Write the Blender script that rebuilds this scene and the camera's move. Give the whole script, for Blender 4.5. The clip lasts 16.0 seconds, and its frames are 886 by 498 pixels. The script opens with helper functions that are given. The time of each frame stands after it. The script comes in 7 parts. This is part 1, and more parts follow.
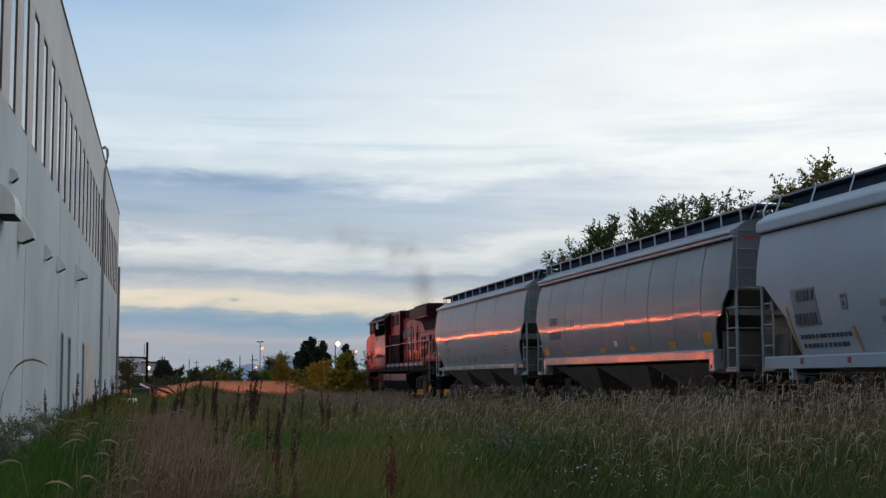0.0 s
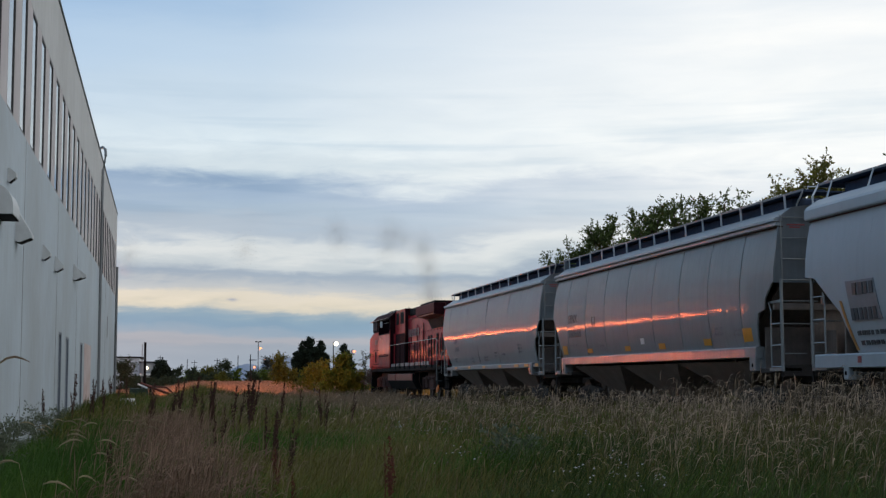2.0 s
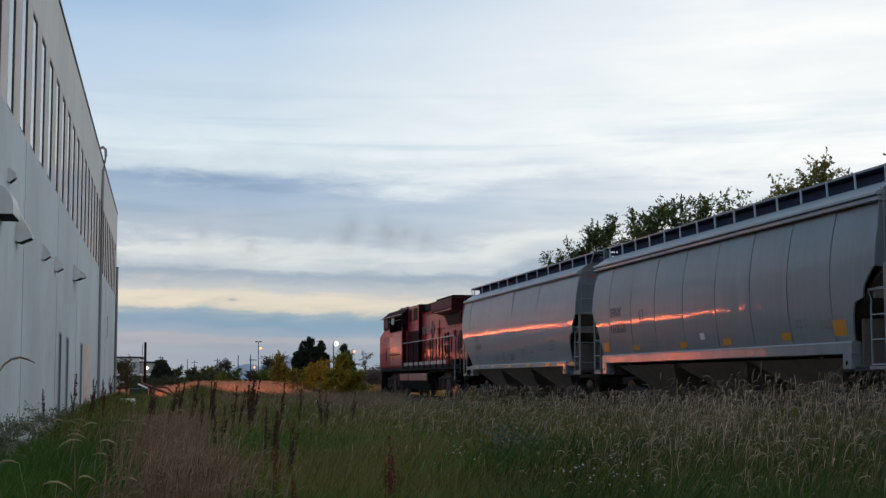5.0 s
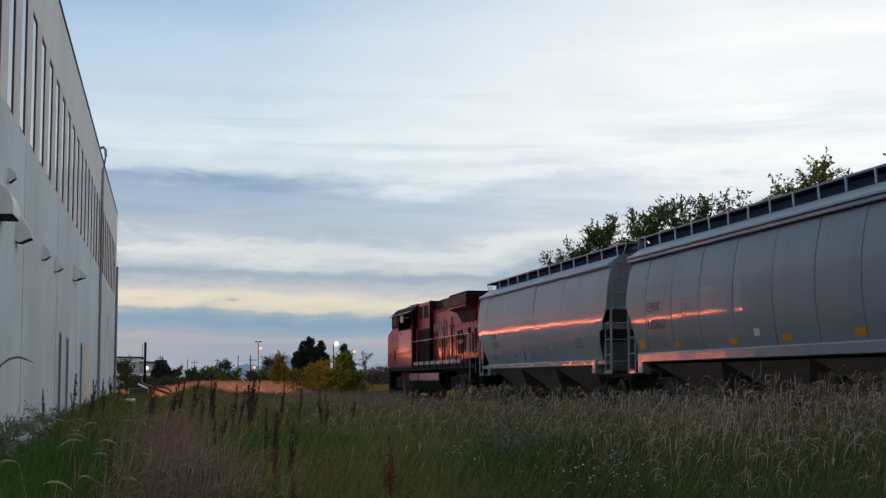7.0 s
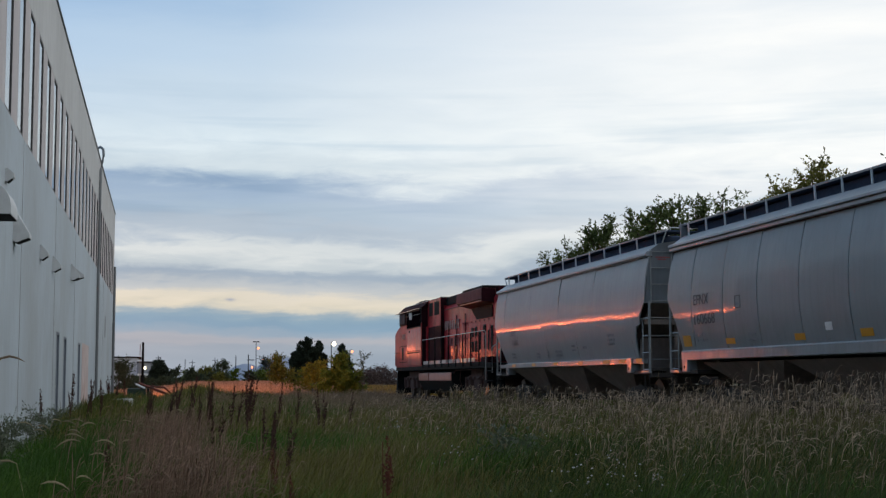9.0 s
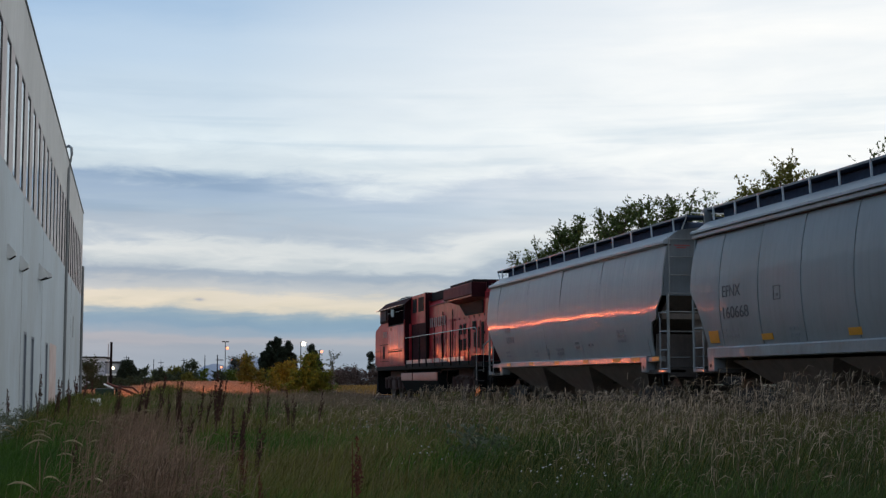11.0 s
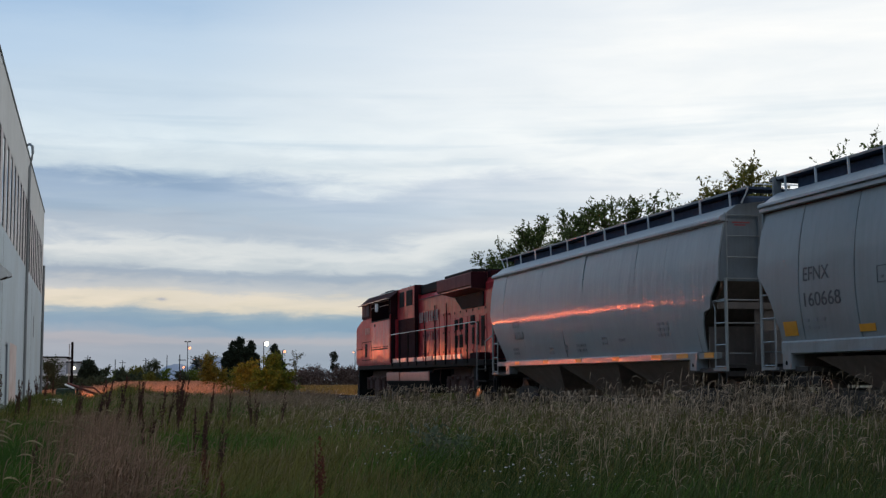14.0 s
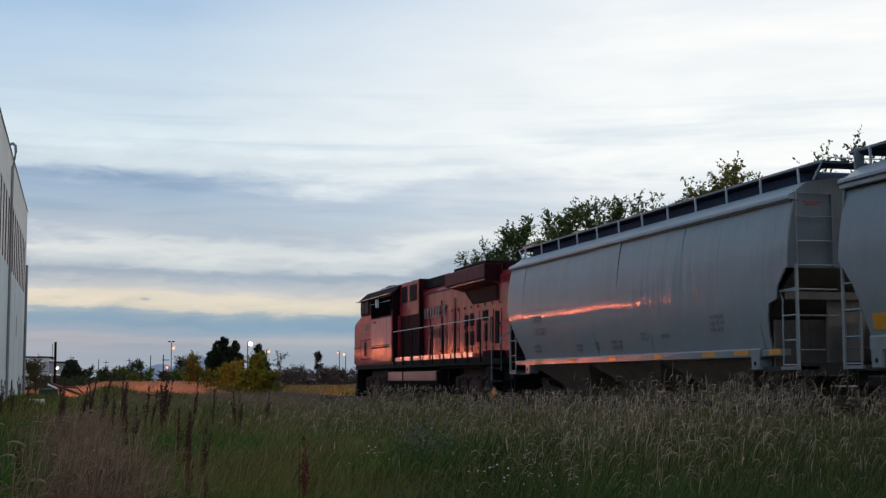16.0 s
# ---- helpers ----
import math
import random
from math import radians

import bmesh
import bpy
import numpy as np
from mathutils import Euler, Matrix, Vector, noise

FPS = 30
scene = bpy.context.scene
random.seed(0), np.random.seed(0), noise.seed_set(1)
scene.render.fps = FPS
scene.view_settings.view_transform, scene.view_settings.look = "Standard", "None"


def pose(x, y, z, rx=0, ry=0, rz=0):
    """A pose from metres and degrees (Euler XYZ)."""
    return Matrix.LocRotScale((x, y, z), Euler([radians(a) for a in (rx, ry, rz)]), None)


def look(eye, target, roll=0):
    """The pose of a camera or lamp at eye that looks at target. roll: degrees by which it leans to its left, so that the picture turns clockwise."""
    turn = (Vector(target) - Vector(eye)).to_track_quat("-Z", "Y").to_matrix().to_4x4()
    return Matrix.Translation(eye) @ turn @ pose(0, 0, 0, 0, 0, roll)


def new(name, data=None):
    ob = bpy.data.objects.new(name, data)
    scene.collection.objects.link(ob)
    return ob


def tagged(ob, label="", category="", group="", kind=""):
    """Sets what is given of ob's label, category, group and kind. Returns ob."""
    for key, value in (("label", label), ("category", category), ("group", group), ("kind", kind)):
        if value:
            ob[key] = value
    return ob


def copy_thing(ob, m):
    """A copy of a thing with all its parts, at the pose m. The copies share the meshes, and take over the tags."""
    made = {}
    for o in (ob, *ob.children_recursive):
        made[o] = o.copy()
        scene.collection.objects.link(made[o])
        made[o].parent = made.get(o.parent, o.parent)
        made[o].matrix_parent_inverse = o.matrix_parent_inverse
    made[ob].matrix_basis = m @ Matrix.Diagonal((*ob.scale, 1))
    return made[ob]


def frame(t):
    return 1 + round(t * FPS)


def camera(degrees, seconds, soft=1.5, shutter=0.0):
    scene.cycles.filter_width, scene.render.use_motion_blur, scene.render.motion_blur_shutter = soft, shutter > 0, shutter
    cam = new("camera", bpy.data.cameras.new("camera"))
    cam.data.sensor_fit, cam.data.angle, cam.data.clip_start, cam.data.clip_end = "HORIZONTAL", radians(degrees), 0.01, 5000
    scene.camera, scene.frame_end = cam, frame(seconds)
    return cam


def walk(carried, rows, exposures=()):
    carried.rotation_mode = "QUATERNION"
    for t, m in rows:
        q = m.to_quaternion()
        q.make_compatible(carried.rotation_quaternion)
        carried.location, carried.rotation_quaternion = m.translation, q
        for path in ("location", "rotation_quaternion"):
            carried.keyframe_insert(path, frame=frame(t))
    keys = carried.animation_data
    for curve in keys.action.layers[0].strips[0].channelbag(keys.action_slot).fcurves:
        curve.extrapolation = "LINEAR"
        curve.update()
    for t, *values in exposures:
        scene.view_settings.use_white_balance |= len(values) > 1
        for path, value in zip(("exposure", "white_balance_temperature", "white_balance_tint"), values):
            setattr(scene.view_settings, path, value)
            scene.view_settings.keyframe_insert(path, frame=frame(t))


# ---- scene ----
# ---- camera: a tripod in the grass, panning slowly to the right ----
EYE_Z = 1.15
RAIL_Z = 0.22          # top of rail above the field
TRACK_X = 14.17        # centre line of the track, which runs along y
cam = camera(35.63, 16.0, 1.35)
PITCH, ROLL = 5.406, -0.16
YAW = [(0.0, 11.103), (0.5, 11.146), (1.0, 11.171), (1.5, 11.179), (2.0, 11.182), (3.0, 11.178), (4.0, 11.176),
       (6.5, 11.177), (7.5, 11.189), (8.0, 11.214), (8.5, 11.228), (9.0, 11.268), (9.4, 11.33), (11.2, 12.68), (11.5, 12.893), (12.0, 13.24),
       (12.5, 13.589), (13.0, 13.925), (13.5, 14.022), (14.0, 14.037), (14.5, 14.008), (15.0, 14.066),
       (15.5, 14.364), (16.0, 14.688)]
walk(cam, [(t, pose(0, 0, EYE_Z, 90 + PITCH, 0, -a) @ pose(0, 0, 0, 0, 0, ROLL)) for t, a in YAW],
     exposures=[(0.0, 0.0), (16.0, 0.0)])

# ---- sky and sun: after sunset glow low over the yard, high streaky cloud ----
SUN_EL, SUN_AZ = 0.9, -17.0      # azimuth from +y, clockwise


def srgb(r, g, b):
    def lin(c):
        c /= 255
        return c / 12.92 if c <= 0.04045 else ((c + 0.055) / 1.055) ** 2.4
    return (lin(r), lin(g), lin(b), 1)


def math_node(tree, op, a, b=None, c=None, clamp=False):
    n = tree.nodes.new("ShaderNodeMath")
    n.operation, n.use_clamp = op, clamp
    for i, v in enumerate((a, b, c)):
        if v is None:
            continue
        if isinstance(v, (int, float)):
            n.inputs[i].default_value = v
        else:
            tree.links.new(v, n.inputs[i])
    return n.outputs[0]


def mix_color(tree, fac, a, b, blend="MIX"):
    n = tree.nodes.new("ShaderNodeMix")
    n.data_type, n.blend_type = "RGBA", blend
    n.clamp_factor = True
    for i, v in ((0, fac), (6, a), (7, b)):
        if isinstance(v, (int, float)):
            n.inputs[i].default_value = v
        elif isinstance(v, tuple):
            n.inputs[i].default_value = v
        else:
            tree.links.new(v, n.inputs[i])
    return n.outputs[2]


def ramp(tree, fac, stops, interp="LINEAR"):
    n = tree.nodes.new("ShaderNodeValToRGB")
    n.color_ramp.interpolation = interp
    e = n.color_ramp.elements
    while len(e) < len(stops):
        e.new(0.5)
    for el, (p, c) in zip(e, stops):
        el.position, el.color = p, c if isinstance(c, tuple) else (c, c, c, 1)
    tree.links.new(fac, n.inputs[0])
    return n.outputs[0]


def noise_tex(tree, vec, scale, detail=4, rough=0.55, distort=0.0):
    n = tree.nodes.new("ShaderNodeTexNoise")
    n.inputs["Scale"].default_value, n.inputs["Detail"].default_value = scale, detail
    n.inputs["Roughness"].default_value, n.inputs["Distortion"].default_value = rough, distort
    if vec is not None:
        tree.links.new(vec, n.inputs["Vector"])
    return n.outputs["Fac"]


def mapping(tree, vec, scale=(1, 1, 1), loc=(0, 0, 0), rot=(0, 0, 0)):
    n = tree.nodes.new("ShaderNodeMapping")
    n.inputs["Scale"].default_value, n.inputs["Location"].default_value, n.inputs["Rotation"].default_value = scale, loc, rot
    tree.links.new(vec, n.inputs["Vector"])
    return n.outputs[0]


def make_world():
    w = bpy.data.worlds.new("world")
    w.use_nodes = True
    scene.world = w
    tr = w.node_tree
    tr.nodes.clear()
    out = tr.nodes.new("ShaderNodeOutputWorld")
    co = tr.nodes.new("ShaderNodeTexCoord").outputs["Generated"]
    sep = tr.nodes.new("ShaderNodeSeparateXYZ")
    tr.links.new(co, sep.inputs[0])
    x, y, z = sep.outputs
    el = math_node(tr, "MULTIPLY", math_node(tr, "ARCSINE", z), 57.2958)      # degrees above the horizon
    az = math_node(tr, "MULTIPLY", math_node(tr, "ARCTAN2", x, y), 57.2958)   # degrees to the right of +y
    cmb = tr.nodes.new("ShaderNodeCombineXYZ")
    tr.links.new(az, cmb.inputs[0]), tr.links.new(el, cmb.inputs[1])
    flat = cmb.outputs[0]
    # long thin streaks, leaning a little, broken by finer wisps
    s1 = noise_tex(tr, mapping(tr, flat, (0.055, 0.38, 1), (3.1, 0.4, 0), (0, 0, 0.03)), 1.0, 5, 0.55, 0.6)
    s2 = noise_tex(tr, mapping(tr, flat, (0.16, 0.8, 1), (7.0, 2.0, 0), (0, 0, -0.05)), 1.0, 5, 0.55, 0.5)
    warp = math_node(tr, "ADD", math_node(tr, "MULTIPLY", math_node(tr, "SUBTRACT", s1, 0.5), 2.6),
                     math_node(tr, "MULTIPLY", math_node(tr, "SUBTRACT", s2, 0.5), 0.9))
    s3 = noise_tex(tr, mapping(tr, flat, (0.42, 1.7, 1), (1.0, 9.0, 0), (0, 0, 0.08)), 1.0, 6, 0.6, 0.7)
    warp = math_node(tr, "ADD", warp, math_node(tr, "MULTIPLY", math_node(tr, "SUBTRACT", s3, 0.5), 1.1))
    calm = math_node(tr, "MULTIPLY", math_node(tr, "SUBTRACT", el, 9.5), 0.25, clamp=True)      # smoother high up
    warp = math_node(tr, "MULTIPLY", warp, math_node(tr, "MULTIPLY", el, 0.22, clamp=True))
    warp = math_node(tr, "MULTIPLY", warp, math_node(tr, "SUBTRACT", 1.0, math_node(tr, "MULTIPLY", calm, 0.3)))
    e2 = math_node(tr, "ADD", el, warp)
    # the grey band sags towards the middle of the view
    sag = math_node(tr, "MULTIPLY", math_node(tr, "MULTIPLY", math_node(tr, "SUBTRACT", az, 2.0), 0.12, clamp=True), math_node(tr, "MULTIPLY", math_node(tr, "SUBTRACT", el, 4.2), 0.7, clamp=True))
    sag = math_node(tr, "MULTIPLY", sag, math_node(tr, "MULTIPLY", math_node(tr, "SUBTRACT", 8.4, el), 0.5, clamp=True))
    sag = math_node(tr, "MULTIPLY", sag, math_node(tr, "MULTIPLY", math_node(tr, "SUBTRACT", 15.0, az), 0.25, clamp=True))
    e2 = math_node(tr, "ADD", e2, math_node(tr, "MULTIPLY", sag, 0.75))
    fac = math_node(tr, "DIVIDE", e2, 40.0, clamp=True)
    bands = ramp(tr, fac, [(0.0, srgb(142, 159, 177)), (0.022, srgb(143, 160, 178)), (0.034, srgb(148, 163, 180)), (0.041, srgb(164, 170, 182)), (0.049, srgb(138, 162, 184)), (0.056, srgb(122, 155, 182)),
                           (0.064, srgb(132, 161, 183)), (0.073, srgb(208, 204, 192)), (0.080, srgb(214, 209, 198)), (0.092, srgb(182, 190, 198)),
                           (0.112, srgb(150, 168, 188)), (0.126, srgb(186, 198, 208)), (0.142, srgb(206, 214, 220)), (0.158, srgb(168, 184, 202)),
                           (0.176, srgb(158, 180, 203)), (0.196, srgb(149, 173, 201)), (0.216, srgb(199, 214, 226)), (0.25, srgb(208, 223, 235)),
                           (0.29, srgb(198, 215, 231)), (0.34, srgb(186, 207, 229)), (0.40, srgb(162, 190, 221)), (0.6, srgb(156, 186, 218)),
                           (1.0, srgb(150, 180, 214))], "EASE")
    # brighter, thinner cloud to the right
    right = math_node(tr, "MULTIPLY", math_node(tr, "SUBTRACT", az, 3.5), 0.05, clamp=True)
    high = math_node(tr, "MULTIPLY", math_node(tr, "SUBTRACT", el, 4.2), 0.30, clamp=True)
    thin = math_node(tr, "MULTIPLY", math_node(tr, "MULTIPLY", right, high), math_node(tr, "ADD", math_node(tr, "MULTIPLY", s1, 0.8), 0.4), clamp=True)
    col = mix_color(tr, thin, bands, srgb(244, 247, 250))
    wisps = ramp(tr, s2, [(0.33, (0.86, 0.90, 0.94, 1)), (0.67, (1.08, 1.07, 1.06, 1))])
    col = mix_color(tr, math_node(tr, "SUBTRACT", 0.58, math_node(tr, "MULTIPLY", calm, 0.46)), col, wisps, "MULTIPLY")
    fine = ramp(tr, s3, [(0.34, (0.90, 0.935, 0.98, 1)), (0.66, (1.06, 1.05, 1.03, 1))])
    col = mix_color(tr, math_node(tr, "MULTIPLY", high, math_node(tr, "SUBTRACT", 0.30, math_node(tr, "MULTIPLY", calm, 0.2))), col, fine, "MULTIPLY")
    col = mix_color(tr, 1.0, col, (1.045, 1.014, 0.963, 1), "MULTIPLY")
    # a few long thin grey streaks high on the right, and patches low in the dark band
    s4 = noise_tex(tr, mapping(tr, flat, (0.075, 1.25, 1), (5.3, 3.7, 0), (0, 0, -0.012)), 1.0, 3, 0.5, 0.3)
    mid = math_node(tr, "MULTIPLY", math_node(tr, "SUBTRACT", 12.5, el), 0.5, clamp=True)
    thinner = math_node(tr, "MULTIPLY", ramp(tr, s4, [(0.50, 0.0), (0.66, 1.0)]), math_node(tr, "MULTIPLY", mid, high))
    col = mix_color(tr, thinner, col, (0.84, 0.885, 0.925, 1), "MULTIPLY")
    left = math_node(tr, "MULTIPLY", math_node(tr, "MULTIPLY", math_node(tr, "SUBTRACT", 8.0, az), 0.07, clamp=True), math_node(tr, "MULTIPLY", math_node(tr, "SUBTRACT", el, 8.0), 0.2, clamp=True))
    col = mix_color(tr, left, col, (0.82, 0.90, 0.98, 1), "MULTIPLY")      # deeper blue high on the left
    # one small dark shred of cloud
    ca = math_node(tr, "MULTIPLY", math_node(tr, "SUBTRACT", az, 2.47), 5.0)
    ce = math_node(tr, "MULTIPLY", math_node(tr, "ADD", math_node(tr, "SUBTRACT", el, 3.26), math_node(tr, "MULTIPLY", math_node(tr, "SUBTRACT", s3, 0.5), 0.3)), 24.0)
    shred = math_node(tr, "POWER", 2.718, math_node(tr, "MULTIPLY", math_node(tr, "ADD", math_node(tr, "MULTIPLY", ca, ca), math_node(tr, "MULTIPLY", ce, ce)), -1.0))
    col = mix_color(tr, math_node(tr, "MULTIPLY", shred, 0.85), col, srgb(150, 160, 178))
    # the glow of the set sun along the horizon round its azimuth
    d = math_node(tr, "SUBTRACT", az, SUN_AZ)
    d2 = math_node(tr, "MULTIPLY", d, d)
    ga = math_node(tr, "POWER", 2.718, math_node(tr, "MULTIPLY", math_node(tr, "MULTIPLY", d2, d2), -0.00036))
    e3 = math_node(tr, "SUBTRACT", el, 0.55)
    ge = math_node(tr, "POWER", 2.718, math_node(tr, "MULTIPLY", math_node(tr, "MULTIPLY", e3, e3), -9.5))
    # the glow shows between the crowns of a distant tree line
    gaps = noise_tex(tr, mapping(tr, flat, (2.7, 0.8, 1), (11.0, 5.0, 0)), 1.0, 5, 0.75)
    gaps = math_node(tr, "ADD", gaps, math_node(tr, "MINIMUM", math_node(tr, "MAXIMUM", math_node(tr, "MULTIPLY", math_node(tr, "ADD", az, 15.0), 0.03), -0.025), 0.10))
    ge = math_node(tr, "MULTIPLY", ge, ramp(tr, gaps, [(0.45, 0.03), (0.54, 1.0)]))
    # round it a wide dull red afterglow
    wide = math_node(tr, "POWER", 2.718, math_node(tr, "MULTIPLY", math_node(tr, "MULTIPLY", e3, e3), -0.22))
    glow = math_node(tr, "MULTIPLY", ga, math_node(tr, "ADD", math_node(tr, "MULTIPLY", ge, GLOW), math_node(tr, "MULTIPLY", wide, 1.3)))
    bg = tr.nodes.new("ShaderNodeBackground")
    bg.inputs["Strength"].default_value = SKY
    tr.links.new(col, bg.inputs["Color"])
    bg2 = tr.nodes.new("ShaderNodeBackground")
    bg2.inputs["Color"].default_value = (1.0, 0.17, 0.05, 1)
    tr.links.new(glow, bg2.inputs["Strength"])
    sky = tr.nodes.new("ShaderNodeTexSky")
    sky.sky_type, sky.sun_disc = "NISHITA", False
    sky.sun_elevation, sky.sun_rotation = radians(SUN_EL), radians(SUN_AZ)
    bg3 = tr.nodes.new("ShaderNodeBackground")
    bg3.inputs["Strength"].default_value = 0.006
    tr.links.new(sky.outputs[0], bg3.inputs["Color"])
    a1, a2 = tr.nodes.new("ShaderNodeAddShader"), tr.nodes.new("ShaderNodeAddShader")
    tr.links.new(bg.outputs[0], a1.inputs[0]), tr.links.new(bg2.outputs[0], a1.inputs[1])
    tr.links.new(a1.outputs[0], a2.inputs[0]), tr.links.new(bg3.outputs[0], a2.inputs[1])
    tr.links.new(a2.outputs[0], out.inputs["Surface"])


SKY, GLOW = 1.075, 125.0
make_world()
sun = new("sun", bpy.data.lights.new("sun", "SUN"))
sun.data.energy, sun.data.angle, sun.data.color = 0.004, radians(1.2), (1.0, 0.34, 0.12)
_az, _el = radians(SUN_AZ), radians(SUN_EL)
sun.matrix_world = look((0, 0, 40), Vector((0, 0, 40)) - Vector((math.sin(_az) * math.cos(_el), math.cos(_az) * math.cos(_el), math.sin(_el))))


# sodium yard lamp on a pole behind the building's far corner
YARD = (-5.0, 76.0, 6.0)
yard_light = new("yard_lamp_light", bpy.data.lights.new("yard_lamp_light", "SPOT"))
yard_light.data.energy, yard_light.data.color, yard_light.data.shadow_soft_size = 25000, (1.0, 0.32, 0.12), 0.2
yard_light.data.spot_size, yard_light.data.spot_blend = radians(120), 0.4
yard_light.matrix_world = look(YARD, (-4.0, 100.0, 0.0))


# ---- materials ----
def material(name, base, rough=0.6, metal=0.0, var=0.25, scale=3.0, bump=0.0, bump_scale=40.0, spec=0.5, streak=0.0, island=False,
             dirt=None, dirt_amount=0.0, stretch=(1, 1, 1), emit=None, emit_strength=0.0, coat=0.0, rnd=0.0, trans=0.0, coat_rough=0.06, rvar=0.08, wave=0.0, wave_size=(1.2, 1.2, 0.3)):
    """Principled surface whose colour drifts at two scales, with optional fine relief, run-down streaks and dirt."""
    m = bpy.data.materials.new(name)
    m.use_nodes = True
    tr = m.node_tree
    b = tr.nodes["Principled BSDF"]
    co = tr.nodes.new("ShaderNodeTexCoord").outputs["Object"]
    cs = mapping(tr, co, stretch)
    n1, n2 = noise_tex(tr, cs, scale, 5, 0.6), noise_tex(tr, cs, scale * 7.3, 4, 0.6)
    f = math_node(tr, "ADD", math_node(tr, "MULTIPLY", n1, 0.65), math_node(tr, "MULTIPLY", n2, 0.35))
    lo = tuple(c * (1 - var) for c in base[:3]) + (1,)
    hi = tuple(min(1, c * (1 + var)) for c in base[:3]) + (1,)
    col = ramp(tr, f, [(0.3, lo), (0.7, hi)])
    if streak:
        sv = noise_tex(tr, mapping(tr, co, (5.0, 5.0, 0.25)), 1.6, 4, 0.65)
        col = mix_color(tr, math_node(tr, "MULTIPLY", ramp(tr, sv, [(0.45, 0.0), (0.75, 1.0)]), streak), col, tuple(c * 0.45 for c in base[:3]) + (1,))
    if dirt:
        dv = noise_tex(tr, cs, scale * 0.45, 6, 0.7)
        col = mix_color(tr, math_node(tr, "MULTIPLY", ramp(tr, dv, [(0.45, 0.0), (0.7, 1.0)]), dirt_amount), col, dirt)
    if island or rnd:
        src = tr.nodes.new("ShaderNodeNewGeometry").outputs["Random Per Island"] if island else tr.nodes.new("ShaderNodeObjectInfo").outputs["Random"]
        k = rnd or 0.35
        col = mix_color(tr, 1.0, col, ramp(tr, src, [(0.0, 1 - k), (1.0, 1.0)]), "MULTIPLY")
    tr.links.new(col, b.inputs["Base Color"])
    r = ramp(tr, n2, [(0.3, max(0.0, rough - rvar)), (0.7, min(1, rough + rvar))])
    tr.links.new(r, b.inputs["Roughness"])
    b.inputs["Metallic"].default_value = metal
    b.inputs["Specular IOR Level"].default_value = spec
    b.inputs["Coat Weight"].default_value = coat
    b.inputs["Coat Roughness"].default_value = coat_rough
    if bump:
        bn = tr.nodes.new("ShaderNodeBump")
        bn.inputs["Strength"].default_value, bn.inputs["Distance"].default_value = bump, 0.02
        tr.links.new(noise_tex(tr, cs, bump_scale, 4, 0.6), bn.inputs["Height"])
        tr.links.new(bn.outputs[0], b.inputs["Normal"])
    if wave:      # slow buckling of sheet metal, seen in its reflections
        wn = tr.nodes.new("ShaderNodeBump")
        wn.inputs["Strength"].default_value, wn.inputs["Distance"].default_value = 1.0, wave
        tr.links.new(noise_tex(tr, mapping(tr, co, wave_size), 1.0, 3, 0.5), wn.inputs["Height"])
        tr.links.new(wn.outputs[0], b.inputs["Coat Normal"])
        tr.links.new(wn.outputs[0], b.inputs["Normal"])
    if emit:
        b.inputs["Emission Color"].default_value, b.inputs["Emission Strength"].default_value = emit, emit_strength
    if trans:
        b.inputs["Subsurface Weight"].default_value = 0.0
        t2 = tr.nodes.new("ShaderNodeBsdfTranslucent")
        tr.links.new(col, t2.inputs["Color"])
        mx = tr.nodes.new("ShaderNodeMixShader")
        mx.inputs[0].default_value = trans
        tr.links.new(b.outputs[0], mx.inputs[1]), tr.links.new(t2.outputs[0], mx.inputs[2])
        tr.links.new(mx.outputs[0], tr.nodes["Material Output"].inputs["Surface"])
    return m


M = {}
# bluish lower wall, neutral grey parapet above the windows
M["wall"] = material("painted_concrete", (0.465, 0.535, 0.597), 0.75, var=0.12, scale=0.4, bump=0.25, bump_scale=30, streak=0.22, dirt=(0.30, 0.31, 0.31, 1), dirt_amount=0.45)
M["parapet"] = material("greyer_upper_wall", (0.58, 0.585, 0.59), 0.75, var=0.10, scale=0.5, bump=0.2, bump_scale=30, streak=0.35, dirt=(0.36, 0.36, 0.35, 1), dirt_amount=0.35)
M["pier"] = material("window_pier_paint", (0.55, 0.51, 0.52), 0.75, var=0.12, scale=1.0, bump=0.2, streak=0.2)
M["frame"] = material("dark_frame", (0.05, 0.05, 0.055), 0.5, var=0.2)
M["glass"] = material("window_glass", (0.05, 0.055, 0.06), 0.02, var=0.1, spec=0.9, rvar=0.01)
M["door"] = material("door_paint", (0.16, 0.19, 0.24), 0.55, var=0.15, scale=2, streak=0.2)
M["galv"] = material("galvanised_sheet", (0.52, 0.54, 0.56), 0.5, 0.35, var=0.12, scale=4, streak=0.2)
M["pipe"] = material("grey_pipe", (0.17, 0.185, 0.20), 0.55, 0.2, var=0.15)
M["soil"] = material("soil_thatch", (0.07, 0.065, 0.035), 0.95, var=0.5, scale=0.6, bump=0.6, bump_scale=9, dirt=(0.035, 0.05, 0.02, 1), dirt_amount=0.8)
M["ballast"] = material("ballast", (0.075, 0.062, 0.052), 0.95, var=0.4, scale=6, bump=0.9, bump_scale=25)
M["steel"] = material("rail_steel", (0.50, 0.44, 0.40), 0.22, 0.95, var=0.2, scale=8)
M["railrust"] = material("rusty_rail", (0.075, 0.042, 0.030), 0.8, 0.0, var=0.3, scale=8, spec=0.2)
M["tie"] = material("timber_tie", (0.07, 0.055, 0.045), 0.9, var=0.35, scale=5, bump=0.5)
